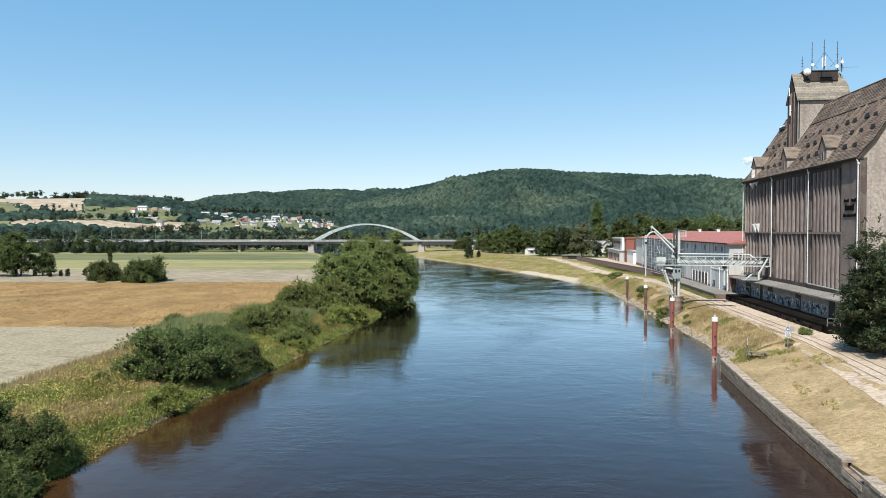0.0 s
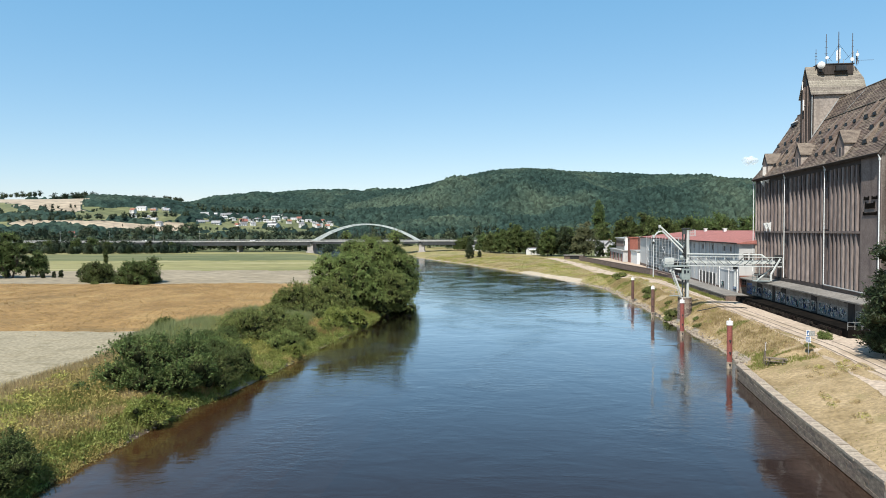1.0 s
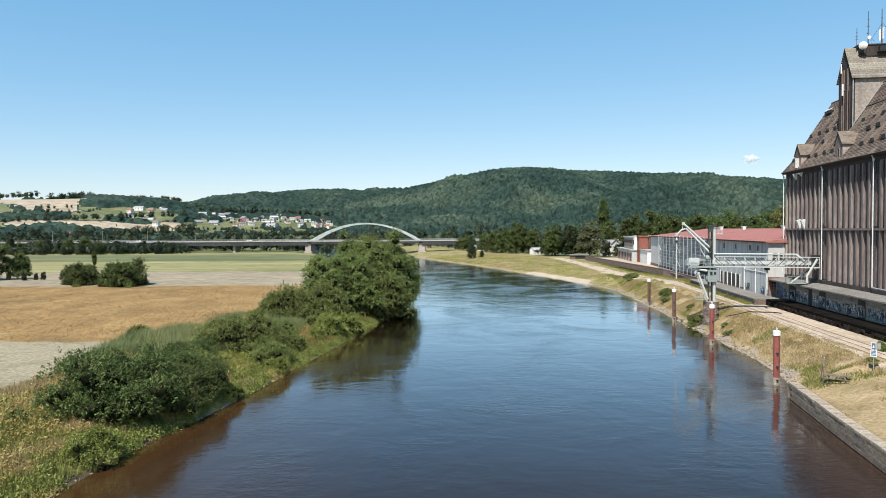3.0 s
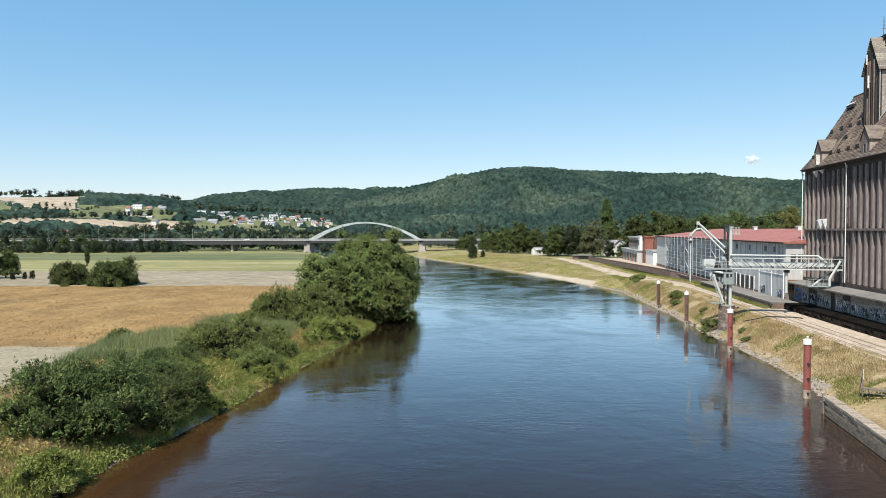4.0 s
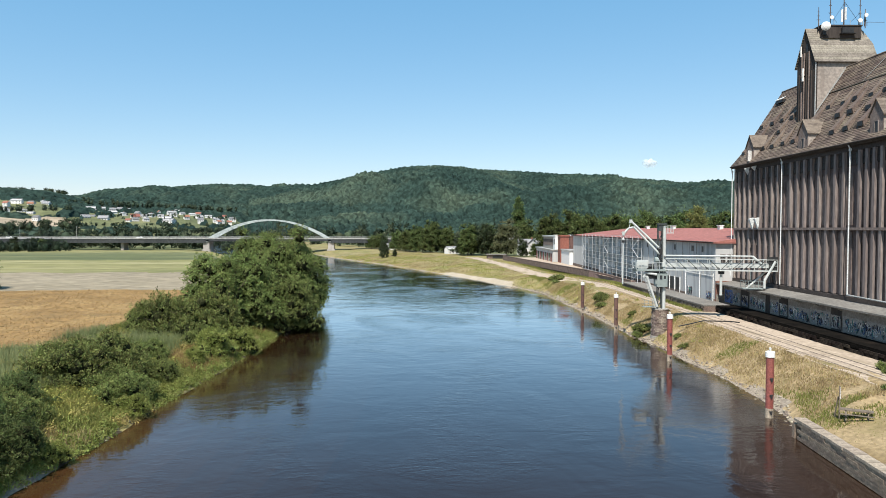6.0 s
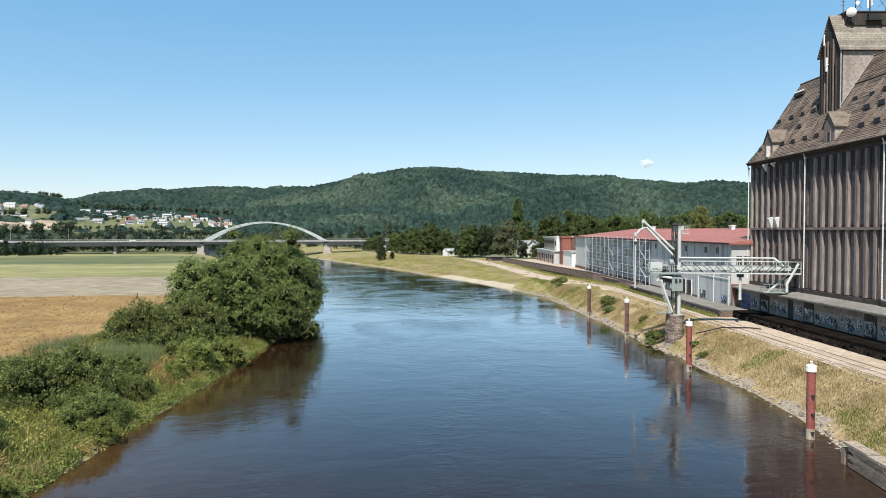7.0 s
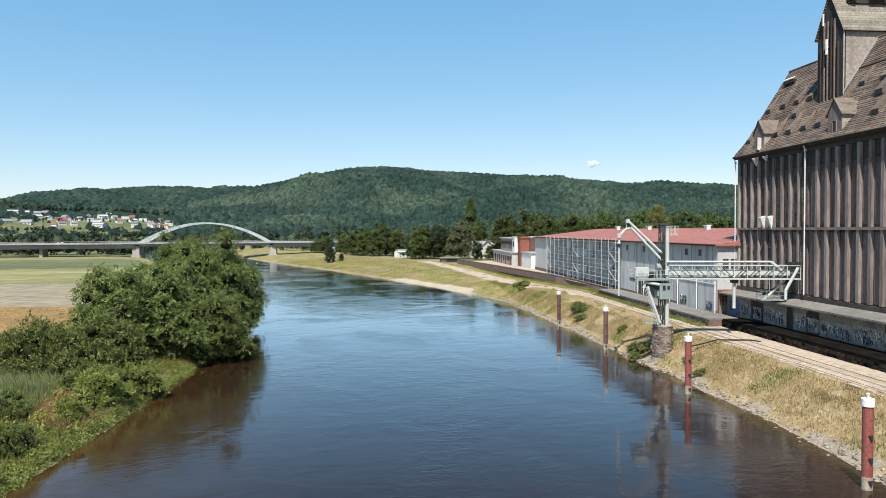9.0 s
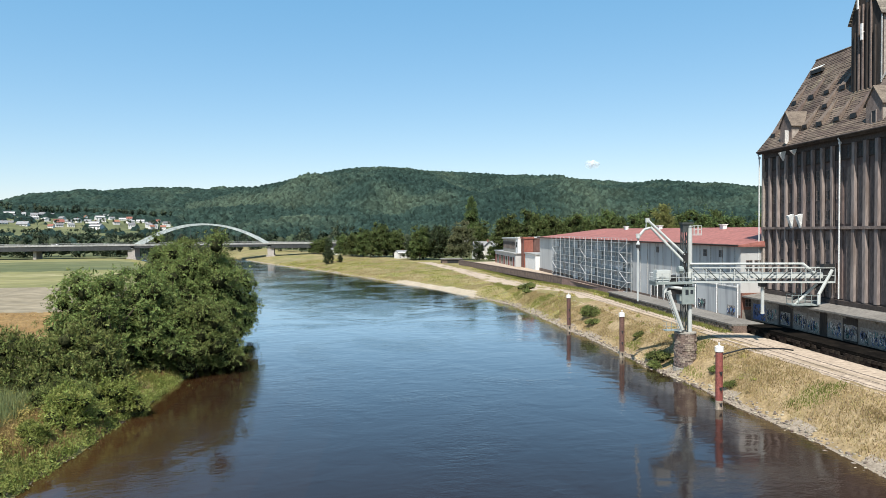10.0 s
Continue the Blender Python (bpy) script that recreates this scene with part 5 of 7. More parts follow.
part("deck_rim", Mesh().box(TX0 + 1.45, TX1 - 1.25, ty - 1.25, ty + 1.25, 49.4, 49.58), M["timber"], deck)
for x in (26.4, 28.7, 31.2, 33.1):
    part("rail_post", Mesh().beam((x, ty - 1.2, 49.5), (x, ty - 1.2, 50.3), 0.06), M["zinc"], deck)
part("cabinet", Mesh().box(29.8, 31.6, ty - 1.6, ty - 1.2, 48.3, 49.1).box(29.6, 31.9, ty - 1.7, ty - 1.1, 48.15, 48.25), M["dark"], deck)


M["machine_mast"] = material("machine_mast", [(0.05, 0.042, 0.04), (0.11, 0.09, 0.085)], 0.6, 0.3, scale=2)


def antenna(name, x, y, z0, z1, r, label, panel=0):
    a = thing(name, QUAY @ pose(x, y, z0), label, "antenna", "roof antennas")
    part("mast", Mesh().tube((0, 0, -0.3), (0, 0, z1 - z0), r, r * 0.6, 6), M["machine_mast"], a)
    for k in range(3):
        q = (z1 - z0) * (0.35 + 0.2 * k)
        part("crossarm", Mesh().beam((-0.28 + 0.06 * k, 0, q), (0.28 - 0.06 * k, 0, q), 0.06), M["machine_mast"], a)
    if panel:
        for k in range(panel):
            an = 2.1 * k + 0.9
            part("panel", Mesh().box(-0.12, 0.12, -0.06, 0.06, 0.3, 2.2), M["white_paint"], a).matrix_local = pose(0.28 * math.cos(an), 0.28 * math.sin(an), 0.2 + 0.25 * k, 0, 0, 57 * an)
    return a


antenna("antenna_mast", 28.3, ty - 0.9, 49.5, 55.1, 0.08, "slim dark whip antenna on the tower")
antenna("antenna_mast", 30.7, ty - 0.4, 49.5, 55.6, 0.1, "antenna mast with white panels on the tower", 3)
antenna("antenna_mast", 32.9, ty - 0.9, 49.5, 55.1, 0.08, "antenna mast with a white panel on the tower", 1)
antenna("antenna_mast", 26.6, ty - 0.7, 49.4, 52.4, 0.07, "short lattice antenna on the tower")
antenna("antenna_mast", 33.6, ty - 1.1, 49.4, 52.0, 0.07, "short antenna with a white box on the tower", 1)
for a, b in (((30.7, 53.2), (28.7, 50.2)), ((30.7, 53.2), (32.7, 50.2)), ((33, 51.5), (31.6, 50.2)), ((28.3, 51.5), (29.4, 50.0))):
    g = part("guy_wire", Mesh().tube((a[0], ty - 0.6, a[1]), (b[0], ty - 0.8, b[1]), 0.025, n=4), M["dark"])
    g.matrix_world = QUAY
    tagged(g, "thin guy wire of the tower antennas", "cable", "guy wires")
for x, z, r in ((28.2, 50.6, 0.3), (32.6, 50.2, 0.34), (33.5, 51.0, 0.3)):
    sd = thing("small_dish", QUAY @ pose(x, ty - 1.35, z), "small white round dish antenna on the tower platform", "antenna", "roof antennas")
    part("drum", Mesh().tube((0, -0.16, 0), (0, 0.06, 0), r, r * 0.8, 14), M["white_paint"], sd)
    part("arm", Mesh().beam((0, 0.0, 0), (0, 0.3, -0.2), 0.07).beam((0, 0.3, -0.2), (0, 0.3, 49.4 - z), 0.07), M["machine_mast"], sd)
yagi = thing("aerial", QUAY @ pose(34.2, ty - 1.2, 50.0), "thin horizontal rod aerial at the tower's edge", "antenna", "roof antennas")
part("rod", Mesh().beam((-0.5, 0, 0), (2.3, 0, 0), 0.05).beam((-0.4, 0, -0.6), (-0.4, 0, 0.05), 0.06), M["machine_mast"], yagi)
dish = thing("satellite_dish", QUAY @ pose(27.2, ty - 1.5, 49.2), "round white dish antenna at the tower's edge", "antenna")
dm = Mesh()
for i in range(4):
    r0, r1 = 0.66 * i / 4, 0.66 * (i + 1) / 4
    for j in range(16):
        a0, a1 = 2 * math.pi * j / 16, 2 * math.pi * (j + 1) / 16
        q = lambda r, a: (r * math.cos(a), -0.25 + 0.3 * (r / 0.8) ** 2 - 0.3, r * math.sin(a))
        dm.add([q(r0, a0), q(r1, a0), q(r1, a1), q(r0, a1)], [(0, 1, 2, 3)])
part("reflector", dm, M["white_paint"], dish).matrix_local = pose(0, -0.1, 0, 8, 0, -25)
part("bracket", Mesh().beam((0, 0.6, -0.3), (0, -0.3, 0), 0.1).box(-0.25, 0.25, 0.1, 0.6, -1.2, -0.3), M["dark"], dish)

M["near_black"] = material("near_black", [(0.004, 0.0035, 0.0035), (0.008, 0.007, 0.006), (0.014, 0.011, 0.009)], 1.0, scale=0.5, fine=4, bump=0.03, spec=0.02)

# faded letters on the corner wall, shown as plain bars
for z, h, wds in ((23.0, 0.5, ((5.9, 1.9), (8.1, 1.9))), (21.75, 0.95, ((6.5, 2.9),)), (20.8, 0.5, ((5.9, 4.0),))):
    for y, w in wds:
        n = int(w / 0.4)
        for i in range(n):
            tall = h * (1.0 if i in (0, n - 1) else 0.78)
            part("letter_bar", Mesh().box(XF - 0.12, XF - 0.02, y + i * 0.4, y + i * 0.4 + (0.31 if h > 0.6 else 0.26), z, z + tall), M["near_black"], house)

# ---- loading platform, canopy, ground storey ----
M["graffiti_wall"] = material("graffiti_wall", [(0.15, 0.13, 0.11), (0.20, 0.175, 0.15)], 0.9, scale=0.4, fine=3, stain=((0.09, 0.075, 0.065), 0.5, (1, 1, 0.4), 0.55))
plat = thing("loading_platform", QUAY, "long loading platform with a dark stone front", "platform", kind="structure")
part("platform_top", Mesh().box(16.02, XF + 0.5, 2.0, 50.0, 4.9, 5.15), M["near_black"], plat, "near-black platform surface")
part("platform_front", Mesh().box(16.0, XF + 0.5, 2.0, 50.0, 3.2, 4.88), M["near_black"], plat, "near-black stone platform front")
part("platform_top", Mesh().box(13.75, 18.4, 50.02, 100, 4.98, 5.22), M["felt"], plat, "pale worn concrete platform edge")
part("platform_front", Mesh().box(14.0, 18.3, 50.04, 99.9, 3.2, 4.98), M["brick_dark"], plat, "rough stone platform front")
rp = np.random.default_rng(3)
stone = [Mesh().box(-0.1, 0.1, -0.34, 0.34, -0.16, 0.16).data("stone", M["quay_stone"]), Mesh().box(-0.12, 0.08, -0.24, 0.24, -0.16, 0.16).data("stone", M["quay_stone"])]
for row in range(3):
    y = 50.4
    while y < 84:
        k = int(rp.integers(2))
        part("stone", stone[k], None, plat).matrix_local = pose(13.96 + rp.normal() * 0.03, y, 4.78 - row * 0.34)
        y += (0.72, 0.53)[k]
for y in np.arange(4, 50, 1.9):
    part("buffer_beam", Mesh().box(15.92, 16.0, y, y + 1.5, 4.6, 4.95), M["near_black"], plat)

GX = 19.6                                  # river face of the ground storey
M["dark_stone"] = material("dark_stone", [(0.0109, 0.0086, 0.0078), (0.0351, 0.0265, 0.0218)], 0.95, scale=0.7, fine=5, bump=0.03, spec=0.05, vary=0.4)
front_stone = [Mesh().box(-0.12, 0.12, -q, q, -0.17, 0.17).data("stone", M["dark_stone"]) for q in (0.42, 0.3)]
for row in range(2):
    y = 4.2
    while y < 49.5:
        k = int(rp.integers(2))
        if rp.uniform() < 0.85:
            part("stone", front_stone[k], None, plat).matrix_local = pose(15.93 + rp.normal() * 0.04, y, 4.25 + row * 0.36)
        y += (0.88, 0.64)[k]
can = thing("canopy", QUAY, "flat grey concrete canopy over the loading platform", "canopy")
part("slab", Mesh().prism([(18.3, 8.38), (18.3, 8.55), (XF - 0.02, 8.95), (XF - 0.02, 8.78)], "y", 3.4, 55.4), M["felt"], can)
part("edge_beam", Mesh().box(18.2, 18.3, 3.35, 55.4, 8.36, 8.57), M["felt"], can)
for y in np.arange(5.5, 51, 5.0):
    part("bracket", Mesh().prism([(GX - 0.01, 8.4), (GX - 0.01, 7.8), (18.6, 8.3)], "y", y - 0.12, y + 0.12), M["concrete"], can)
low = thing("ground_storey_wall", QUAY, "shaded ground storey wall with doors, covered in graffiti", "wall", kind="structure")
part("wall", Mesh().box(GX, XF + 0.34, 2.5, Y1 - 0.5, 5.1, 8.66), M["graffiti_wall"], low)
part("brick_bay", Mesh().box(18.3, XF - 0.12, 55.45, 55.85, 5.1, 8.9), M["brick"], low, "red brick bay with two small windows")
bw, bwf = window_mesh(0.9, 1.1)
for x in (19.2, 20.5):
    w = part("window", bw, None, low)
    w.matrix_local = pose(x, 55.4, 7.5, 0, 0, 90)
    part("window_frame", bwf, None, w)
for y, w in ((8, 2.0), (20.5, 2.2), (33.5, 2.4), (38.8, 1.2), (45.5, 3.0)):
    part("door", Mesh().box(GX - 0.06, GX + 0.04, y, y + w, 5.15, 8.0), M["timber"], low, "dark wooden loading door")
gcol = {"ink": (0.02, 0.02, 0.03), "blue": (0.06, 0.10, 0.22), "pale": (0.19, 0.172, 0.155), "teal": (0.08, 0.2, 0.19), "white": (0.55, 0.53, 0.50)}
for k, c in gcol.items():
    M["spray_" + k] = material("spray_" + k, [c, tuple(min(1, 1.3 * q) for q in c)], 0.7, scale=2, fine=8)


def graffiti(parent, x, y, z, w, h, seed, base="pale", inks=("ink", "ink", "ink", "white", "blue", "teal")):
    """Sprayed writing nobody could read: a pale ground with many short rounded strokes over it."""
    rng = np.random.default_rng(seed)
    n = max(6, int(w * 3))
    top = [(y + w * (1 - i / n), z + h * rng.uniform(0.94, 1.0)) for i in range(n + 1)]
    g = part("graffiti", Mesh().prism([(y, z), (y + w, z)] + top, "x", x - 0.012, x - 0.004), M["spray_" + base], parent, "sprayed graffiti")
    marks = {}
    for i in range(int(w * 12.0)):
        ink = inks[int(rng.integers(len(inks)))]
        st = marks.setdefault(ink, Mesh())
        cy_, cz_ = y + rng.uniform(0.06, 0.94) * w, z + rng.uniform(0.2, 0.75) * h
        a0, turn, rad = rng.uniform(0, 6.28), rng.choice([-1, 1]) * rng.uniform(0.5, 1.3), rng.uniform(0.1, 0.36)
        wide = rng.uniform(0.06, 0.15)
        last = None
        for k in range(5):
            q = (x - 0.02 - 0.002 * (i % 5), min(y + w, max(y, cy_ + rad * 0.8 * math.cos(a0 + k * turn))), min(z + h, max(z, cz_ + rad * 1.5 * math.sin(a0 + k * turn))))
            if last and (Vector(last) - Vector(q)).length > 0.06:
                st.beam(last, q, wide, 0.008)
            last = q
    for ink, st in marks.items():
        tagged(part("stroke", st, M["spray_" + ink], g), kind="stuff")


doors = (8.0, 20.5, 33.5, 38.8, 45.5)
for i, (y, w, h) in enumerate(((10.2, 10.0, 2.0), (23.0, 4.6, 2.1), (27.8, 5.4, 1.9), (36.1, 2.5, 2.2), (40.2, 2.2, 2.0), (42.6, 2.6, 2.3), (49.0, 2.4, 2.0), (5.2, 2.6, 1.9), (51.7, 3.0, 2.3))):
    graffiti(low, GX, y, 5.3, w, h, 400 + i, "blue" if i == 8 else "pale", ("pale", "ink", "pale") if i == 8 else ("ink", "ink", "ink", "white", "white", "blue", "teal"))
for y in (33.5, 45.9, 20.6):
    graffiti(low, GX - 0.062, y, 5.4, 2.1, 1.8, int(430 + y))
part("plaster_strip", Mesh().box(18.3, XF - 0.12, 55.42, 55.45, 5.1, 6.5), M["graffiti_wall"], low)
# ---- ship unloader on its pier ----
pier = thing("crane_pier", QUAY @ pose(4.3, 44.0, 0), "round masonry pier of dark layered stone", "pier")
pm = Mesh()
rngp = np.random.default_rng(4)
for i in range(24):
    z = -0.5 + i * 0.24
    n = 14
    for j in range(n):
        a0, a1 = 2 * math.pi * (j + 0.5 * (i % 2) + 0.03) / n, 2 * math.pi * (j + 0.5 * (i % 2) + 0.97) / n
        r = 1.42 + rngp.normal() * 0.05 - 0.007 * i
        pts = [(0.9 * math.cos(a0), 0.9 * math.sin(a0)), (r * math.cos(a0), r * math.sin(a0)), (r * math.cos((a0 + a1) / 2) * 1.02, r * math.sin((a0 + a1) / 2) * 1.02), (r * math.cos(a1), r * math.sin(a1)), (0.9 * math.cos(a1), 0.9 * math.sin(a1))]
        pm.prism(pts, "z", z, z + 0.205)
tagged(part("masonry", pm, M["rubble"], pier), "rough stone courses", kind="stuff")
part("footing", Mesh().tube((0, 0, -1), (0, 0, 0.95), 1.62, 1.5, n=14), M["concrete"], pier, "pale concrete foot")
part("core", Mesh().tube((0, 0, -1), (0, 0, 5.2), 1.3, n=14), M["brick_dark"], pier)
part("top_slab", Mesh().tube((0, 0, 5.2), (0, 0, 5.34), 1.35, n=16), M["concrete"], pier)

M["machine"] = material("machine", [(0.1638, 0.195, 0.1911), (0.2418, 0.2769, 0.2691)], 0.5, scale=0.8, stain=((0.156, 0.1482, 0.1326), 1.0, (1, 1, 0.2), 0.64))
M["machine_white"] = material("machine_white", [(0.3276, 0.351, 0.3393), (0.4368, 0.4524, 0.4368)], 0.5, scale=0.7, stain=((0.1872, 0.156, 0.1287), 1.2, (1, 1, 0.2), 0.68))
crane = thing("ship_unloader", QUAY @ pose(4.3, 44.0, 0), "pale grey grain unloading crane with a tall mast and suction pipe", "crane")
part("column", Mesh().tube((0.55, -0.1, 5.3), (0.55, -0.1, 18.6), 0.27, n=12).tube((0.55, -0.1, 18.6), (0.55, -0.1, 18.75), 0.33, n=12), M["machine_white"], crane, "pale round steel column")
lat = Mesh()
for sx in (-0.45, 0.12):
    for sy in (-0.3, 0.3):
        lat.beam((sx, sy, 5.3), (sx, sy, 19.0), 0.13)
for k in range(10):
    z = 5.6 + k * 1.35
    lat.beam((-0.45, -0.3, z), (0.12, -0.3, z + 1.3), 0.06).beam((-0.45, 0.3, z + 1.3), (-0.45, -0.3, z), 0.06).beam((0.12, 0.3, z), (0.12, -0.3, z + 1.3), 0.06)
M["machine_dark"] = material("machine_dark", [(0.0273, 0.0328, 0.0328), (0.0546, 0.0624, 0.0608)], 0.6, scale=1.0, fine=5)
part("lattice_mast", lat, M["machine_dark"], crane, "dark lattice mast")
part("mast_head", Mesh().box(-0.6, 0.85, -0.45, 0.4, 18.9, 19.15).box(-0.5, 0.2, -0.35, 0.35, 17.9, 18.9), M["machine_dark"], crane)
hd = Mesh()
for x in (0.9, 1.4, 1.9):
    hd.beam((x, -0.4, 17.6), (x, -0.4, 18.8), 0.05).beam((x, 0.4, 17.6), (x, 0.4, 18.8), 0.05)
for z in (17.7, 18.25, 18.75):
    hd.beam((0.8, -0.4, z), (1.95, -0.4, z), 0.05).beam((1.92, -0.4, z), (1.92, 0.4, z), 0.05)
part("head_platform", hd.box(0.8, 1.95, -0.42, 0.42, 17.52, 17.6), M["machine_white"], crane)
part("cabin", Mesh().box(-0.75, 0.9, -0.75, 0.7, 8.9, 11.1).box(-0.95, -0.75, -0.5, 0.5, 9.3, 10.6), M["machine"], crane, "grey blue sheet metal machine housing")
part("cabin_window", Mesh().box(-0.35, 0.05, -0.79, -0.74, 10.1, 10.75), M["glass"], crane)
part("cabin_window", Mesh().box(0.3, 0.65, -0.79, -0.74, 10.2, 10.7), M["glass"], crane)
part("platform", Mesh().box(-4.3, 0.9, -1.0, 1.0, 11.45, 11.75).box(-4.3, -4.15, -1.0, 1.0, 11.3, 11.9), M["machine"], crane, "long side platform")
part("blower_box", Mesh().box(-4.0, -2.2, -0.6, 0.6, 12.0, 13.2).box(-3.8, -2.4, -0.5, 0.5, 11.75, 12.0).box(-3.7, -2.9, -0.66, -0.6, 12.25, 12.95), M["machine_white"], crane, "pale machine box")
part("motor", Mesh().tube((-2.2, -0.3, 12.2), (-1.3, -0.3, 12.2), 0.4, n=10).box(-2.1, -1.2, -0.6, 0.1, 11.75, 12.0), M["dark"], crane)
part("drum", Mesh().tube((-1.0, 0.0, 13.2), (-0.4, 0.0, 13.2), 0.5, n=12), M["machine"], crane)
rl = Mesh()
for x in np.arange(-4.25, 0.1, 0.87):
    rl.beam((x, -0.98, 11.7), (x, -0.98, 12.85), 0.05).beam((x, 0.98, 11.7), (x, 0.98, 12.85), 0.05)
for z in (12.3, 12.85):
    rl.beam((-4.3, -0.98, z), (0.1, -0.98, z), 0.05).beam((-4.3, 0.98, z), (0.1, 0.98, z), 0.05).beam((-4.25, -0.98, z), (-4.25, 0.98, z), 0.05)
part("railing", rl, M["machine_white"], crane, "pale steel railing")
part("hopper", Mesh().prism([(-2.4, 11.4), (-0.4, 11.4), (-0.8, 10.2), (-1.9, 10.2)], "y", -0.6, 0.6), M["dark"], crane, "dark hopper under the platform")
part("feed_pipe", Mesh().tube((-2.7, -0.5, 11.2), (-0.9, -0.9, 10.9), 0.2, n=8).tube((-2.7, -0.5, 11.2), (-2.9, -0.5, 10.4), 0.2, n=8), M["machine_white"], crane)
part("discharge_tube", Mesh().tube((-2.35, -0.6, 10.3), (-0.75, -0.8, 5.7), 0.2, n=10).tube((-2.45, -0.6, 10.6), (-2.3, -0.6, 10.2), 0.26, n=10), M["machine_white"], crane, "slanted white discharge tube")
lad = Mesh()
for s in (-0.28, 0.28):
    lad.beam((-2.75, -0.75 + s, 10.3), (-1.15, -0.95 + s, 5.5), 0.05)
for k in range(13):
    q = k / 12
    lad.beam((-2.75 + 1.6 * q, -1.03 - 0.2 * q, 10.3 - 4.8 * q), (-2.75 + 1.6 * q, -0.47 - 0.2 * q, 10.3 - 4.8 * q), 0.035)
part("ladder", lad, M["machine_white"], crane)
bal = Mesh().box(-2.9, -0.9, -0.9, 0.3, 5.6, 5.68)
for x in (-2.85, -2.2, -1.5):
    bal.beam((x, -0.88, 5.65), (x, -0.88, 6.75), 0.04)
for z in (6.2, 6.75):
    bal.beam((-2.85, -0.88, z), (-1.2, -0.88, z), 0.04).beam((-2.85, -0.88, z), (-2.85, 0.3, z), 0.04)
part("balcony", bal, M["machine"], crane, "small railed balcony")
for s, lab in ((0.0, "upper white boom tube"), (-0.95, "lower white boom tube")):
    part("boom", Mesh().tube((-0.3, -0.35, 15.1 + s), (-4.75 + (0.35 if s else 0), 0.35, 19.45 + s * 0.9), 0.17, n=10), M["machine_white"], crane, lab)
part("boom_joint", Mesh().box(-0.5, 0.05, -0.5, 0.05, 14.1, 15.3).tube((-0.4, -0.25, 14.4), (-0.1, -0.25, 13.3), 0.2, n=8), M["dark"], crane)
part("boom_stay", Mesh().tube((-2.6, 0.0, 17.4), (-2.5, 0.0, 16.2), 0.05, n=5).tube((-4.9, 0.4, 19.5), (-5.0, 0.4, 18.5), 0.06, n=5), M["machine_white"], crane)
part("boom_head", Mesh().box(-5.05, -4.6, 0.2, 0.55, 19.2, 19.75), M["machine_white"], crane)
part("bend", Mesh().tube((-4.5, 0.35, 18.5), (-5.2, 0.4, 18.3), 0.15, n=8).tube((-5.2, 0.4, 18.3), (-5.85, 0.45, 17.5), 0.17, n=8), M["machine_white"], crane)
cage = Mesh()
for k in range(6):
    a = math.pi * k / 6
    cage.tube((-5.95 + 0.3 * math.cos(a), 0.45 + 0.3 * math.sin(a), 17.7), (-6.0 + 0.22 * math.cos(a + 3.1), 0.45 + 0.22 * math.sin(a + 3.1), 16.4), 0.05, n=5)
part("swivel", cage.tube((-5.95, 0.45, 17.8), (-5.97, 0.45, 17.2), 0.26, n=8), M["machine_white"], crane)
part("collar", Mesh().tube((-6.0, 0.45, 16.5), (-6.0, 0.45, 16.0), 0.24, n=8), M["dark"], crane)
part("suction_pipe", Mesh().tube((-6.0, 0.45, 16.1), (-6.02, 0.45, 9.3), 0.125, n=10), M["machine_white"], crane, "hanging white suction pipe")

# conveyor bridge from the crane to the warehouse
GA, GB = Vector((4.9, 43.8)), Vector((21.2, 40.1))
gl = (GB - GA).length
gantry = thing("conveyor_bridge", QUAY @ pose(GA.x, GA.y, 0, 0, 0, math.degrees(math.atan2(GB.y - GA.y, GB.x - GA.x))), "pale steel lattice conveyor bridge between crane and warehouse", "conveyor")
for s in (-0.75, 0.75):
    side = Mesh()
    part("chord", Mesh().beam((0, s, 11.7), (gl, s, 11.7), 0.14, 0.2), M["machine_white"], gantry)
    part("chord", Mesh().beam((0, s, 13.45), (gl, s, 13.45), 0.08), M["machine_white"], gantry)
    part("chord", Mesh().beam((0, s, 12.5), (gl, s, 12.5), 0.06), M["machine_white"], gantry)
    n = 10
    for i in range(n + 1):
        x = gl * i / n
        part("upright", Mesh().beam((x, s, 11.6), (x, s, 13.45), 0.08), M["machine_white"], gantry)
    for i in range(n):
        x0, x1 = gl * i / n, gl * (i + 1) / n
        a, b = ((x0, 13.4), (x1, 11.75)) if i < n / 2 else ((x0, 11.75), (x1, 13.4))
        part("brace", Mesh().beam((a[0], s, a[1]), (b[0], s, b[1]), 0.09), M["machine_dark"], gantry)
part("walkway", Mesh().box(0, gl, -0.75, 0.75, 11.6, 11.66), M["machine_dark"], gantry)
part("conveyor_duct", Mesh().box(-0.4, gl - 0.2, -0.35, 0.35, 12.15, 12.85), M["machine_white"], gantry, "closed white conveyor duct")
part("air_pipe", Mesh().tube((-0.2, -0.4, 13.95), (gl - 3.6, -0.4, 13.95), 0.14, n=10).tube((gl - 3.6, -0.4, 13.95), (gl - 2.2, -0.4, 12.75), 0.2, n=10), M["machine_white"], gantry, "white pipe along the bridge")
part("support", Mesh().tube((8.6, 0.0, 11.6), (8.6, 0.0, 7.9), 0.21, n=10).tube((8.6, 0, 7.9), (8.6, 0, 7.7), 0.24, n=10), M["machine_white"], gantry, "white drop pipe")
part("support_head", Mesh().box(8.2, 9.0, -0.5, 0.5, 11.1, 11.6), M["dark"], gantry)
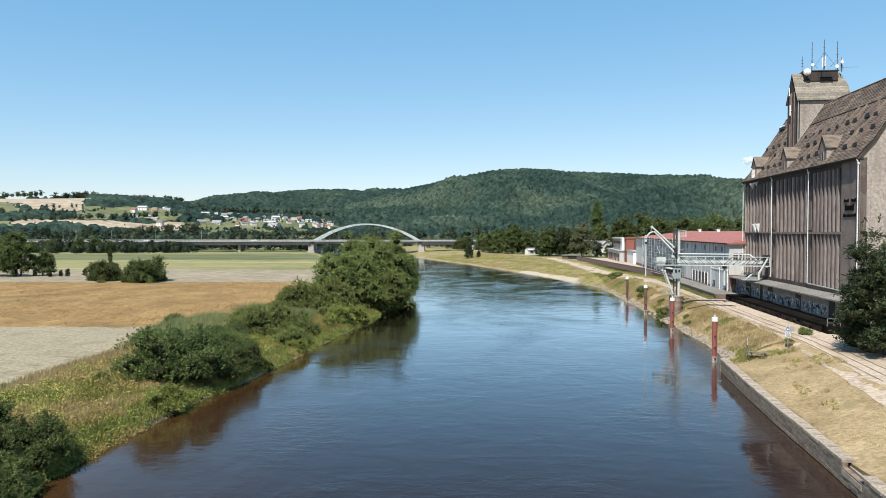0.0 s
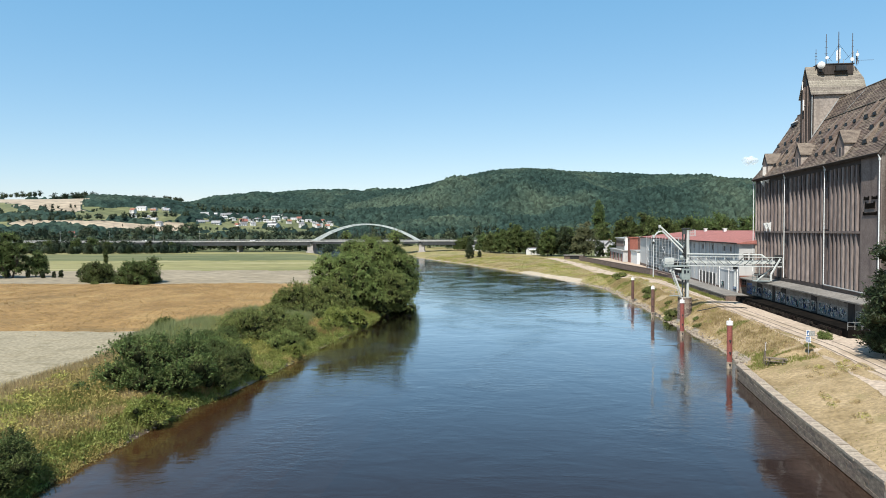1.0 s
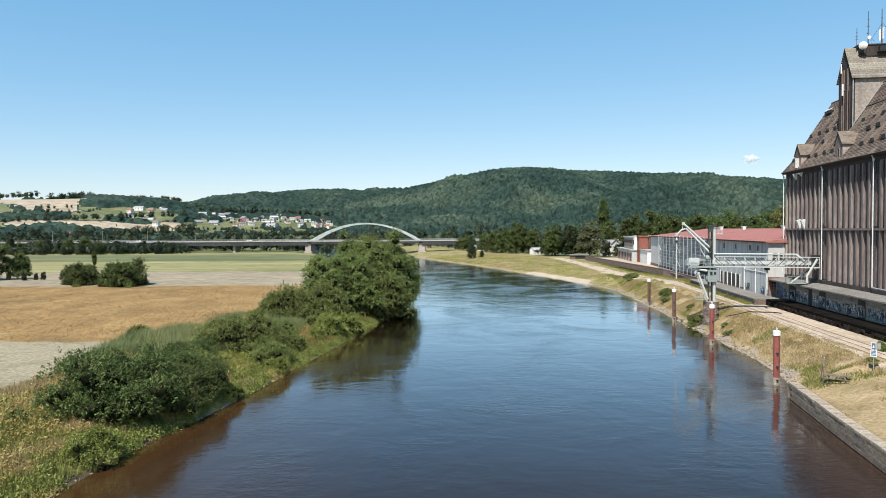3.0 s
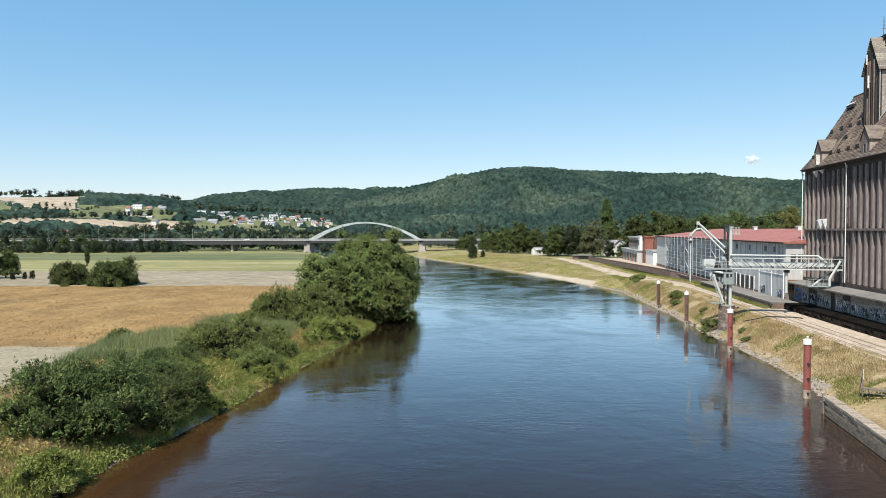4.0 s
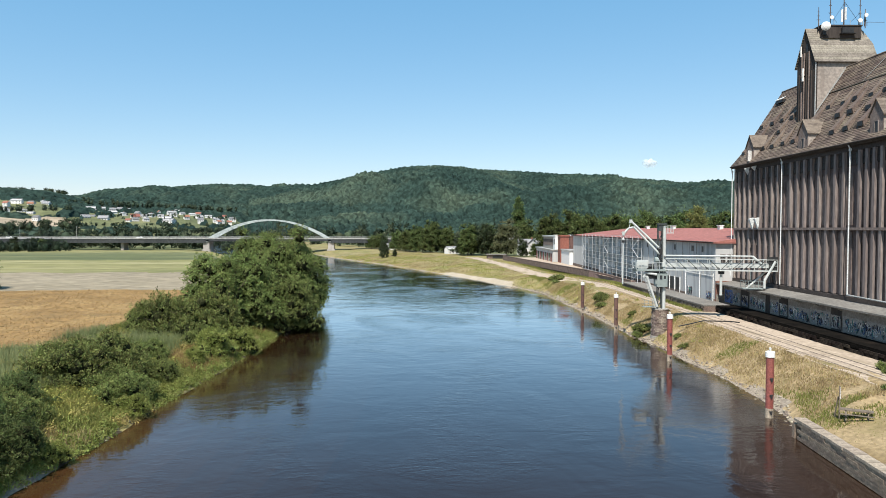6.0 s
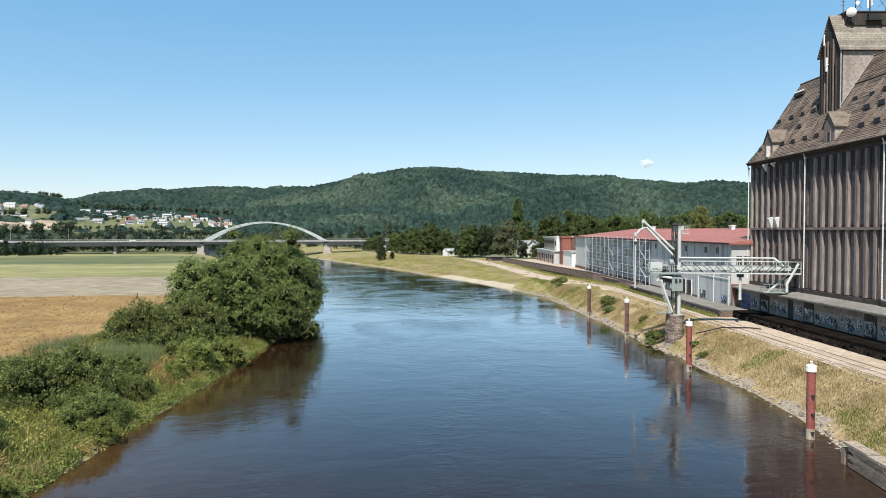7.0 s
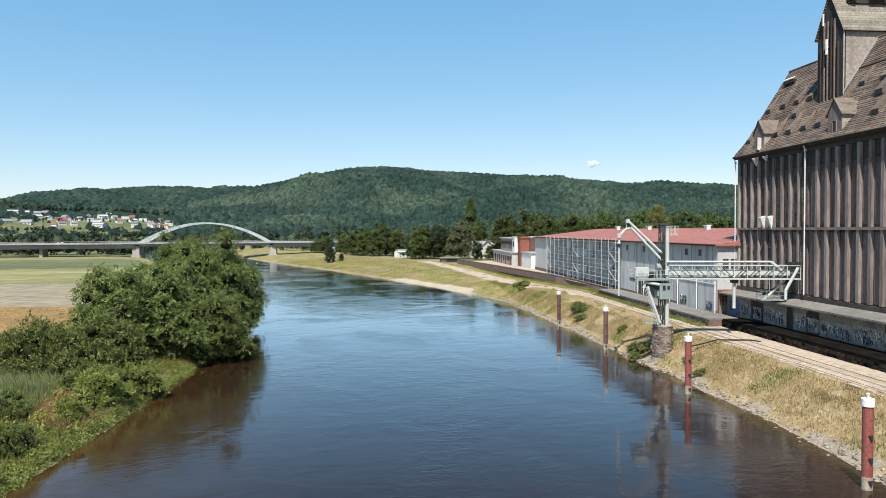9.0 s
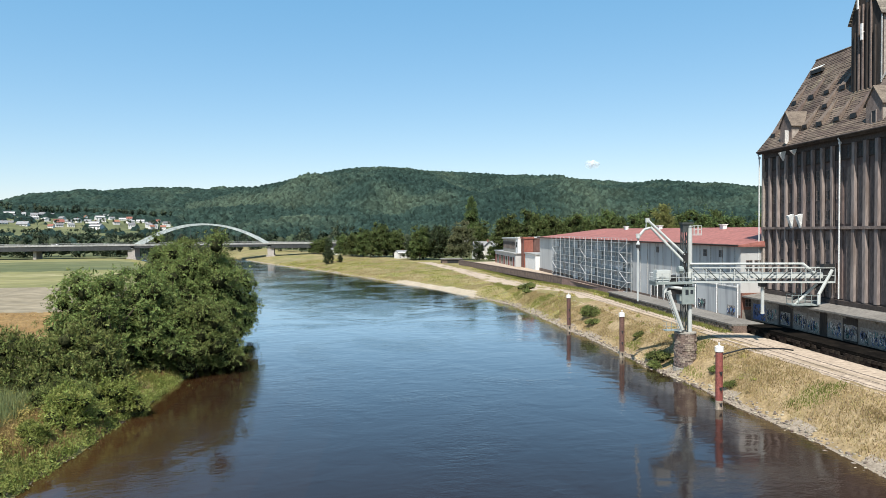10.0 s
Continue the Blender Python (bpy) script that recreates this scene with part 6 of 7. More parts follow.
part("chute", Mesh().tube((gl - 0.3, -0.7, 13.2), (gl - 1.9, -0.9, 10.2), 0.2, n=8).tube((gl - 1.9, -0.9, 10.2), (gl - 1.9, -0.9, 9.0), 0.2, n=8), M["machine_white"], gantry, "white bent chute")
part("chute", Mesh().tube((gl - 1.6, 0.4, 11.4), (gl - 4.0, 0.2, 9.1), 0.17, n=8).tube((gl - 4.0, 0.2, 9.1), (gl - 4.4, 0.2, 8.75), 0.12, n=8), M["machine_white"], gantry)
part("chute", Mesh().tube((gl - 0.8, 0.7, 11.5), (gl - 4.2, 0.9, 9.4), 0.13, n=8), M["dark"], gantry)
cg = Mesh().box(gl - 5.0, gl - 2.0, -0.9, 0.9, 8.85, 8.95)
for x in np.arange(gl - 5.0, gl - 1.9, 0.75):
    cg.beam((x, -0.9, 8.9), (x, -0.9, 10.1), 0.05).beam((x, 0.9, 8.9), (x, 0.9, 10.1), 0.05)
for z in (9.5, 10.1):
    cg.beam((gl - 5.0, -0.9, z), (gl - 2.0, -0.9, z), 0.05).beam((gl - 5.0, 0.9, z), (gl - 2.0, 0.9, z), 0.05).beam((gl - 5.0, -0.9, z), (gl - 5.0, 0.9, z), 0.05)
cg.beam((gl - 3.9, -0.9, 10.1), (gl - 3.9, -0.75, 11.7), 0.06).beam((gl - 3.9, 0.9, 10.1), (gl - 3.9, 0.75, 11.7), 0.06)
part("service_cage", cg, M["machine"], gantry, "railed steel service platform")
part("machine_head", Mesh().box(gl - 1.2, gl + 0.1, -0.6, 0.6, 11.7, 13.9), M["dark"], gantry, "dark transfer housing at the wall")

# ---- long white shed with a red roof ----
M["sheet_white"] = material("sheet_white", [(0.36, 0.36, 0.352), (0.45, 0.448, 0.438)], 0.7, scale=0.15, stretch=(1, 1, 0.3), vary=0.08, stain=((0.22, 0.22, 0.222), 0.5, (1, 1, 0.1), 0.53))
M["red_roof"] = material("red_roof", [(0.1872, 0.0718, 0.0585), (0.2457, 0.0952, 0.078), (0.2184, 0.0835, 0.0686)], 0.8, scale=0.1, fine=1.6, bump=0.02, bump_scale=3, stain=((0.156, 0.0624, 0.0507), 0.2, (1, 1, 1), 0.6))
SX, SY0, SY1, SZ = 18.3, 55.9, 178.0, 15.9
shed = thing("storage_shed", QUAY, "long pale sheet metal storage shed with a low red roof", "shed")
part("wall", Mesh().box(SX, SX + 34, SY0, SY1, 3.5, SZ), M["sheet_white"], shed)
part("plinth", Mesh().box(SX - 0.12, SX, SY0, 100, 5.1, 5.6).box(SX - 0.3, SX, 99, SY1, 3.6, 5.9), M["brick_dark"], shed)
part("roof", Mesh().add([(SX - 0.7, SY0 - 0.6, SZ), (SX - 0.7, SY1 + 0.6, SZ), (SX + 17, SY1 - 13, SZ + 2.6), (SX + 17, SY0 + 0.0, SZ + 2.6), (SX + 34.7, SY0 - 0.6, SZ), (SX + 34.7, SY1 + 0.6, SZ),
                         (SX - 0.7, SY0 - 0.6, SZ - 0.25), (SX - 0.7, SY1 + 0.6, SZ - 0.25), (SX + 34.7, SY1 + 0.6, SZ - 0.25), (SX + 34.7, SY0 - 0.6, SZ - 0.25)],
                        [(0, 1, 2, 3), (3, 2, 5, 4), (1, 5, 2), (0, 3, 4), (0, 6, 7, 1), (1, 7, 8, 5), (4, 9, 6, 0), (6, 9, 8, 7)]), M["red_roof"], shed, "red sheet roof")
part("gutter", Mesh().tube((SX - 0.75, SY0 - 0.6, SZ - 0.05), (SX - 0.75, SY1 + 0.6, SZ - 0.05), 0.12, n=6), M["timber"], shed)
for y in (64, 71, 88, 118, 140):
    part("roof_light", Mesh().box(SX + 14.5, SX + 15.3, y, y + 1.3, SZ + 2.0, SZ + 3.1).box(SX + 14.3, SX + 15.5, y - 0.1, y + 1.4, SZ + 3.1, SZ + 3.25), M["white_paint"], shed, "small white roof vent")
for y in np.arange(SY0 + 1.5, 97, 3.6):
    part("wall_post", Mesh().box(SX - 0.1, SX + 0.02, y, y + 0.16, 5.2, SZ - 0.2), M["zinc"], shed)
shw, shwf = window_mesh(1.05, 1.05)
big, bigf = window_mesh(0.9, 1.5)
windows(shed, shw, shwf, [(SX - 0.05, y, 14.45) for y in (61.5, 66.5, 76, 85, 94)])
for x in (19.6, 20.9):
    w = part("window", big, None, shed)
    w.matrix_local = pose(x, SY0 - 0.05, 12.9, 0, 0, 90)
    part("window_frame", bigf, None, w)
part("sliding_door", Mesh().box(SX - 0.2, SX - 0.06, 62.6, 69.0, 5.25, 9.6), M["sheet_white"], shed)
part("sliding_door", Mesh().box(SX - 0.2, SX - 0.06, 56.6, 62.0, 5.25, 9.6), M["sheet_white"], shed)
for y in (56.2, 62.3, 69.4):
    part("downpipe", Mesh().tube((SX - 0.25, y, 5.2), (SX - 0.25, y, 10.2), 0.09), M["white_paint"], shed)
part("door_rail", Mesh().beam((SX - 0.25, 56.1, 9.75), (SX - 0.25, 69.6, 9.75), 0.12), M["white_paint"], shed)
part("open_bay", Mesh().box(SX - 0.04, SX + 0.06, 73, 88, 5.3, 8.2), M["dark"], shed, "dark open bay")
for y in np.arange(73, 88.1, 3.0):
    part("bay_post", Mesh().box(SX - 0.16, SX - 0.02, y - 0.12, y + 0.12, 5.2, 8.4), M["white_paint"], shed)
graffiti(shed, SX - 0.205, 57.0, 5.4, 2.2, 1.5, 501), graffiti(shed, SX - 0.205, 66.0, 5.4, 2.6, 1.6, 502)
part("end_panel", Mesh().box(SX - 0.14, SX - 0.04, 160, SY1, 5.0, SZ - 0.3), M["sheet_white"], shed, "plain pale end panel")

# scaffolding along the shed, bay by bay
M["net"] = material("net", [(0.2106, 0.234, 0.2457), (0.312, 0.3354, 0.3432)], 0.8, scale=0.15, fine=1.5)
M["scaffold_tube"] = material("scaffold_tube", [(0.39, 0.3978, 0.3978), (0.4836, 0.4914, 0.4914)], 0.5, 0.1, scale=2)
scaf = thing("scaffold", QUAY, "grey tube scaffolding standing along the shed", "scaffold")
ya, yb, za = 97.5, 158.0, 4.9
part("backing_net", Mesh().box(SX - 0.06, SX - 0.02, ya, yb, 4.9, SZ - 0.4), M["net"], scaf, "dim grey wall behind the scaffold")
bays_n = 13
for i in range(bays_n + 1):
    y = ya + (yb - ya) * i / bays_n
    part("standard", Mesh().beam((SX - 0.4, y, za), (SX - 0.4, y, SZ + 0.35), 0.09), M["scaffold_tube"], scaf)
    part("standard", Mesh().beam((SX - 1.3, y, za), (SX - 1.3, y, SZ + 0.45), 0.10), M["scaffold_tube"], scaf)
for k in range(6):
    z = za + 0.3 + k * 2.05
    part("ledger", Mesh().beam((SX - 1.3, ya, z), (SX - 1.3, yb, z), 0.10), M["scaffold_tube"], scaf)
    part("deck", Mesh().box(SX - 1.25, SX - 0.45, ya, yb, z - 0.1, z - 0.02), M["zinc"], scaf)
    part("guard_rail", Mesh().beam((SX - 1.32, ya, z + 1.0), (SX - 1.32, yb, z + 1.0), 0.07), M["scaffold_tube"], scaf)
for i in (0, 6, 12):
    for k in range(5):
        z, y0, y1 = za + 0.3 + k * 2.05, ya + (yb - ya) * i / bays_n, ya + (yb - ya) * (i + 1) / bays_n
        part("diagonal", Mesh().beam((SX - 1.34, y0 if k % 2 else y1, z), (SX - 1.34, y1 if k % 2 else y0, z + 2.05), 0.11), M["scaffold_tube"], scaf)
sheet = material("scaffold_sheet", [(0.2808, 0.312, 0.3432), (0.39, 0.4134, 0.429)], 0.5, scale=0.4, fine=3, vary=0.25)
rs = np.random.default_rng(77)
for i in range(bays_n):
    for k in range(5):
        if rs.uniform() < 0.22:
            y0, y1 = ya + (yb - ya) * i / bays_n + 0.1, ya + (yb - ya) * (i + 1) / bays_n - 0.1
            z = za + 0.45 + k * 2.05
            part("sheet", Mesh().box(SX - 0.36, SX - 0.33, y0, y1, z, z + 1.6), sheet, scaf, "pale plastic sheet")

# retaining wall beside the road
M["brick_pink"] = material("brick_pink", [(0.20, 0.125, 0.105), (0.28, 0.185, 0.155)], 0.9, scale=0.6, fine=5, bump=0.02, stain=((0.13, 0.085, 0.07), 0.5, (1, 1, 1), 0.57))
rw = thing("retaining_wall", QUAY, "low reddish stone retaining wall along the road", "wall", kind="structure")
WALL = [(18.3, 99.5), (16.4, 100), (16.3, 125), (14.9, 145), (10.8, 175), (6.0, 211), (0.5, 252)]
for a, b in zip(WALL[:-1], WALL[1:]):
    n = max(1, int((Vector(b) - Vector(a)).length / 4.6))
    for i in range(n):
        p, q = Vector(a).lerp(Vector(b), i / n), Vector(a).lerp(Vector(b), (i + 1) / n)
        part("wall_section", Mesh().beam((p.x, p.y, 4.4), (q.x, q.y, 4.4), 0.5, 2.0), M["brick_dark" if p.y > 138 else "brick_pink"], rw)
        part("coping", Mesh().beam((p.x, p.y, 5.45), (q.x, q.y, 5.45), 0.62, 0.14), M["brick_dark"], rw)
yard = Mesh().add([(18.4, 99.6, 5.0), (16.5, 100.2, 5.0), (15.0, 145, 5.0), (6.3, 211, 5.0), (0.9, 250, 4.6), (60, 256, 4.6), (60, 178.2, 5.0), (18.4, 178.2, 5.0)], [(0, 1, 2, 7), (7, 2, 3, 6), (3, 4, 5, 6)])
yd = part("yard", yard, M["gravel"])
yd.matrix_world = QUAY
tagged(yd, "gravel yard behind the retaining wall", "yard", kind="structure")

# ---- workshops beyond the shed ----
M["brick_red"] = material("brick_red", [(0.165, 0.055, 0.04), (0.225, 0.085, 0.06)], 0.9, scale=0.8, fine=5, stain=((0.09, 0.045, 0.035), 0.6, (1, 1, 0.3), 0.56))
bt = thing("brick_tower", QUAY @ pose(16.8, 196, 4.6), "slim red brick hoist tower beside the workshops", "tower")
part("shaft", Mesh().box(0, 3.4, 0, 4.0, 0, 11.2).box(-0.3, 3.7, -0.3, 4.3, 10.6, 11.2), M["brick_red"], bt)
part("frame", Mesh().box(-0.1, 0.0, -0.1, 0.5, 0, 10.5).box(-0.1, 0.0, 3.5, 4.1, 0, 10.5), M["rust_paint"], bt)
part("steel_frame", Mesh().box(3.6, 7.4, 0.5, 0.9, 0, 10.6).box(7.0, 7.4, 0.5, 3.9, 0, 10.6).box(3.4, 7.4, 0.5, 3.9, 10.2, 10.7), M["rust_paint"], bt, "rusty steel frame")
an = thing("white_annex", QUAY @ pose(17.2, 180, 4.6), "low white flat roofed annex", "building")
part("wall", Mesh().box(0, 18, 0, 15.6, 0, 5.4), M["white_paint"], an)
part("roof", Mesh().box(-0.3, 18, -0.3, 15.9, 5.4, 5.8), M["zinc"], an)
wk = thing("workshop", QUAY @ pose(14.8, 201, 4.4), "grey two storey workshop with a glazed upper floor", "building")
part("lower_wall", Mesh().box(0, 16, 0, 42, 0, 5.2), M["sheet_white"], wk)
part("upper_wall", Mesh().box(1.2, 14, 4, 30, 5.2, 10.4), M["concrete"], wk)
part("end_block", Mesh().box(0.9, 12, -0.2, 3.98, 5.56, 11.1).box(0.7, 12.2, -0.4, 4.2, 11.1, 11.35), M["white_paint"], wk, "white rendered block at the end of the upper floor")
part("end_window", Mesh().box(0.84, 0.92, 1.0, 2.8, 7.6, 9.6), M["glass"], wk)
part("roof", Mesh().box(0.7, 14.5, 3.4, 30.6, 10.4, 10.9), M["zinc"], wk)
part("lower_roof", Mesh().box(-0.6, 16, -0.4, 42.4, 5.2, 5.55), M["zinc"], wk)
ww, wwf = window_mesh(1.9, 2.6)
windows(wk, ww, wwf, [(1.14, y, 8.2) for y in np.arange(6, 29, 2.5)])
for k, y in enumerate(np.arange(2.0, 40, 4.6)):
    part("bay_door", Mesh().box(-0.06, 0.02, y, y + 3.0, 0.2, 3.9), M["brick_red" if k % 2 == 0 else "glass"], wk)
hs = thing("dark_hut", QUAY @ pose(-6.0, 264, 2.6), "low dark flat roofed hut by the path", "hut")
part("wall", Mesh().box(0, 9, 0, 6, 0, 2.6), M["brick_dark"], hs)
part("roof", Mesh().box(-0.5, 9.5, -0.5, 6.5, 2.6, 2.95), M["felt"], hs)
part("opening", Mesh().box(2.5, 7.5, -0.06, 0.02, 0.1, 2.3), M["dark"], hs)


# ---- village houses ----
M["roof_red"] = material("roof_red", [(0.1716, 0.0702, 0.0507), (0.234, 0.1014, 0.0741)], 0.85, scale=0.4, fine=3, vary=0.25)
M["roof_grey"] = material("roof_grey", [(0.13, 0.13, 0.135), (0.20, 0.20, 0.205)], 0.85, scale=0.4, fine=3, vary=0.25)
M["stucco"] = material("stucco", [(0.54, 0.525, 0.50), (0.66, 0.645, 0.62)], 0.85, scale=0.4, fine=3, vary=0.1)
hw, hwf = window_mesh(1.2, 1.4)


def house_of(w, d, h, rise, roof, label, m):
    t = thing("village_house", m, label, "house", "village houses")
    part("wall", Mesh().box(-w / 2, w / 2, -d / 2, d / 2, -3, h).prism([(-d / 2, h), (d / 2, h), (0, h + rise * 0.97)], "x", -w / 2, w / 2), M["stucco"], t)
    for s in (-1, 1):
        part("roof", Mesh().add([(-w / 2 - 0.5, 0, h + rise), (w / 2 + 0.5, 0, h + rise), (w / 2 + 0.5, s * (d / 2 + 0.6), h - 0.4), (-w / 2 - 0.5, s * (d / 2 + 0.6), h - 0.4),
                                 (-w / 2 - 0.5, 0, h + rise - 0.3), (w / 2 + 0.5, 0, h + rise - 0.3), (w / 2 + 0.5, s * (d / 2 + 0.6), h - 0.7), (-w / 2 - 0.5, s * (d / 2 + 0.6), h - 0.7)],
                                [(0, 1, 2, 3), (4, 7, 6, 5), (2, 6, 7, 3), (0, 3, 7, 4), (1, 5, 6, 2)]), M[roof], t)
    part("chimney", Mesh().box(1.0, 1.8, -0.4, 0.4, h + rise - 1.2, h + rise + 1.0), M["brick"], t)
    for x in (-w / 3.2, 0, w / 3.2):
        for z in ((1.6, 4.3) if h > 5 else (1.6,)):
            for s in (-1,):
                q = part("window", hw, None, t)
                q.matrix_local = pose(x, s * (d / 2 + 0.03), z, 0, 0, 90)
    return t


H = [house_of(13, 9, 6.2, 3.4, "roof_grey", "white rendered village house with a grey roof", pose(*on_hill(-19.3, 0.3), 0, 0, 0)),
     house_of(12, 8.5, 6.0, 3.8, "roof_red", "white village house with a red tiled roof", pose(*on_hill(-17.2, 0.36), 0, 0, 30)),
     house_of(16, 9.5, 7.0, 2.8, "roof_grey", "broad pale village house with a low roof", pose(*on_hill(-14.8, 0.28), 0, 0, -20))]
rh = np.random.default_rng(15)


def bearing(az, r, z):
    return (r * math.sin(radians(az)), r * math.cos(radians(az)), z)


for i in range(60):
    az = -25.5 + 15.5 * (i + rh.uniform(-0.9, 0.9)) / 60
    copy_thing(H[(0, 2, 0, 2, 1)[int(rh.integers(5))]], pose(*on_hill(az, rh.uniform(0.24, 0.52)), 0, 0, rh.uniform(-50, 50)) @ Matrix.Translation((0, 0, 1.5)) @ Matrix.Scale(rh.uniform(0.55, 0.85), 4))
for i in range(22):
    p = on_hill(rh.uniform(-36, -29), rh.uniform(0.06, 0.2))
    copy_thing(H[int(rh.integers(3))], pose(*p, 0, 0, rh.uniform(-60, 60)) @ Matrix.Scale(rh.uniform(0.6, 0.9), 4))
for x, y, s in ((20, 500, 0), (52, 419, 2), (93, 398, 0), (104, 395, 1), (99, 388, 2)):
    copy_thing(H[s], on_ground(x, y, 12 * s, 0.45 if x < 60 else 0.95))

woods("village_trees", "garden trees between the village houses", [(on_hill(-25, 0.08), on_hill(-10, 0.08), 80, 8, 0.35, 0.65), (on_hill(-25, 0.2), on_hill(-10, 0.2), 60, 12, 0.2, 0.36), (on_hill(-25, 0.36), on_hill(-10, 0.36), 60, 16, 0.2, 0.36), (on_hill(-25, 0.58), on_hill(-10, 0.58), 90, 20, 0.4, 0.7)], 62, 320, 1.35)

# ---- arch bridge ----
M["bridge_steel"] = material("bridge_steel", [(0.2808, 0.312, 0.312), (0.3588, 0.39, 0.3822)], 0.5, scale=0.1, fine=1)
M["bridge_conc"] = material("bridge_conc", [(0.234, 0.234, 0.2262), (0.312, 0.3042, 0.2886)], 0.9, scale=0.1, fine=1, stain=((0.1404, 0.1248, 0.117), 0.2, (1, 1, 1), 0.6))
M["pier_stone"] = material("pier_stone", [(0.26, 0.235, 0.215), (0.34, 0.31, 0.285)], 0.9, scale=0.4, fine=2)
BY, BL, BR, BZ = 520.0, -107.0, -21.5, 10.5
bridge = thing("arch_bridge", pose(0, BY, 0), "road bridge with one pale green steel arch and long flat approaches", "bridge")
part("deck", Mesh().box(-360, 150, -7.4, 7.4, BZ - 0.3, BZ + 0.3).box(-360, 150, -7.5, -7.3, BZ - 0.15, BZ + 0.75).box(-360, 150, 7.3, 7.5, BZ - 0.15, BZ + 0.75), M["bridge_conc"], bridge, "pale concrete deck edge")
# near-black: the shade below the deck overhang is put into the girder colour
M["girder"] = material("girder", [(0.0234, 0.0257, 0.0273), (0.0429, 0.0452, 0.0468)], 0.6, scale=0.1, fine=1)
for s in (-5.0, 5.0):
    part("girder", Mesh().box(-360, BL, s * 1.4 - 0.3, s * 1.4 + 0.3, BZ - 2.9, BZ - 0.46).box(BR, 150, s * 1.4 - 0.3, s * 1.4 + 0.3, BZ - 2.9, BZ - 0.46), M["girder"], bridge, "long steel girder, coloured dark for the deck's shade")
    part("girder", Mesh().box(BL, BR, s * 1.4 - 0.3, s * 1.4 + 0.3, BZ - 1.7, BZ - 0.46), M["girder"], bridge)
    rib_m = Mesh()
    n, span = 28, BR - BL
    arc = lambda t, k: (BL + span * t, (BZ - 1.4) + k * 4 * t * (1 - t))
    for i in range(n):
        (x0, z0), (x1, z1) = arc(i / n, 14.6), arc((i + 1) / n, 14.6)
        rib_m.beam((x0, s * 1.36, z0), (x1, s * 1.36, z1), 1.0, 1.9 - 0.9 * math.sin(math.pi * (i + 0.5) / n))
    part("arch_rib", rib_m, M["bridge_steel"], bridge, "pale green steel arch rib")
    for i in range(3, n - 2, 2):
        x, z = arc(i / n, 14.6)
        part("hanger", Mesh().beam((x, s * 1.36, BZ), (x, s * 1.36, z), 0.13), M["girder"], bridge)
    part("parapet_rail", Mesh().beam((-360, s, BZ + 1.5), (150, s, BZ + 1.5), 0.1), M["zinc"], bridge)
for i in range(5, 24, 3):
    x, z = BL + (BR - BL) * i / 28, (BZ - 1.4) + 14.6 * 4 * (i / 28) * (1 - i / 28)
    part("cross_brace", Mesh().beam((x, -6.8, z), (x, 6.8, z), 0.5), M["bridge_steel"], bridge)
for x, w in ((BL, 2.1), (BR, 2.1), (-163, 0.9), (-218, 0.9), (-272, 0.9), (28, 0.9), (78, 0.9), (126, 0.9)):
    part("pier", Mesh().box(x - w, x + w, -6.5, 6.5, -1.5, BZ - 2.0).box(x - w * 1.35, x + w * 1.35, -7, 7, -1.5, 3.0) if w > 2 else Mesh().box(x - w, x + w, -5, 5, 0, BZ - 2.0), M["pier_stone"], bridge)
lamp = thing("street_lamp", pose(-300, BY - 6, BZ), "slim grey street lamp on the bridge road", "lamp", "bridge lamps")
part("post", Mesh().tube((0, 0, -0.3), (0, 0, 8.5), 0.12, 0.08, 6), M["zinc"], lamp)
part("head", Mesh().box(-0.2, 0.2, -0.1, 1.2, 8.4, 8.6), M["zinc"], lamp)
for x in (-262, -228, -192):
    copy_thing(lamp, pose(x, BY - 6, BZ))
for x, c in ((-152, 0), (-236, 1)):
    car = thing("car", pose(x, BY - 3, BZ), "small white car driving on the bridge road" if c == 0 else "pale car standing on the bridge road", "car")
    part("body", Mesh().prism([(-2.1, 0.35), (2.1, 0.35), (2.1, 0.9), (1.2, 1.0), (0.6, 1.5), (-1.2, 1.5), (-1.9, 0.95), (-2.1, 0.9)], "y", -0.85, 0.85), M["white_paint"], car)
    part("windows", Mesh().prism([(0.95, 1.0), (0.55, 1.42), (-1.1, 1.42), (-1.6, 1.0)], "y", -0.87, 0.87), M["glass"], car)
    for sx in (-1.3, 1.3):
        for sy in (-0.8, 0.8):
            part("wheel", Mesh().tube((sx, sy - 0.1, 0.33), (sx, sy + 0.1, 0.33), 0.33, n=10), M["dark"], car)

# ---- signs and table on the bank ----
def ground_q(x, y, rz=0.0):
    p = QUAY @ Vector((x, y, 0))
    return pose(p.x, p.y, float(ground(p.x, p.y)), 0, 0, rz - 6.2)


M["sign_blue"] = material("sign_blue", [(0.0468, 0.0936, 0.195), (0.0624, 0.117, 0.234)], 0.5, scale=2, fine=6)
sg = thing("river_sign", ground_q(7.1, -7.6, -40) @ Matrix.Scale(0.82, 4), "two small navigation signs on a thin grey post", "sign")
part("post", Mesh().tube((0, 0, -0.3), (0, 0, 3.6), 0.045, n=8), M["zinc"], sg)
up = part("upper_board", Mesh().box(-0.29, 0.29, -0.06, -0.02, 2.85, 3.75), M["white_paint"], sg, "white board with a dark blue field")
part("field", Mesh().box(-0.23, 0.23, -0.072, -0.062, 2.91, 3.69), M["sign_blue"], up)
part("symbol", Mesh().prism([(-0.13, 3.08), (0.13, 3.08), (0.0, 3.5)], "y", -0.082, -0.074), M["white_paint"], up)
lo = part("lower_board", Mesh().box(-0.36, 0.36, -0.06, -0.02, 1.95, 2.8), M["white_paint"], sg, "white board with blue bars of unreadable text")
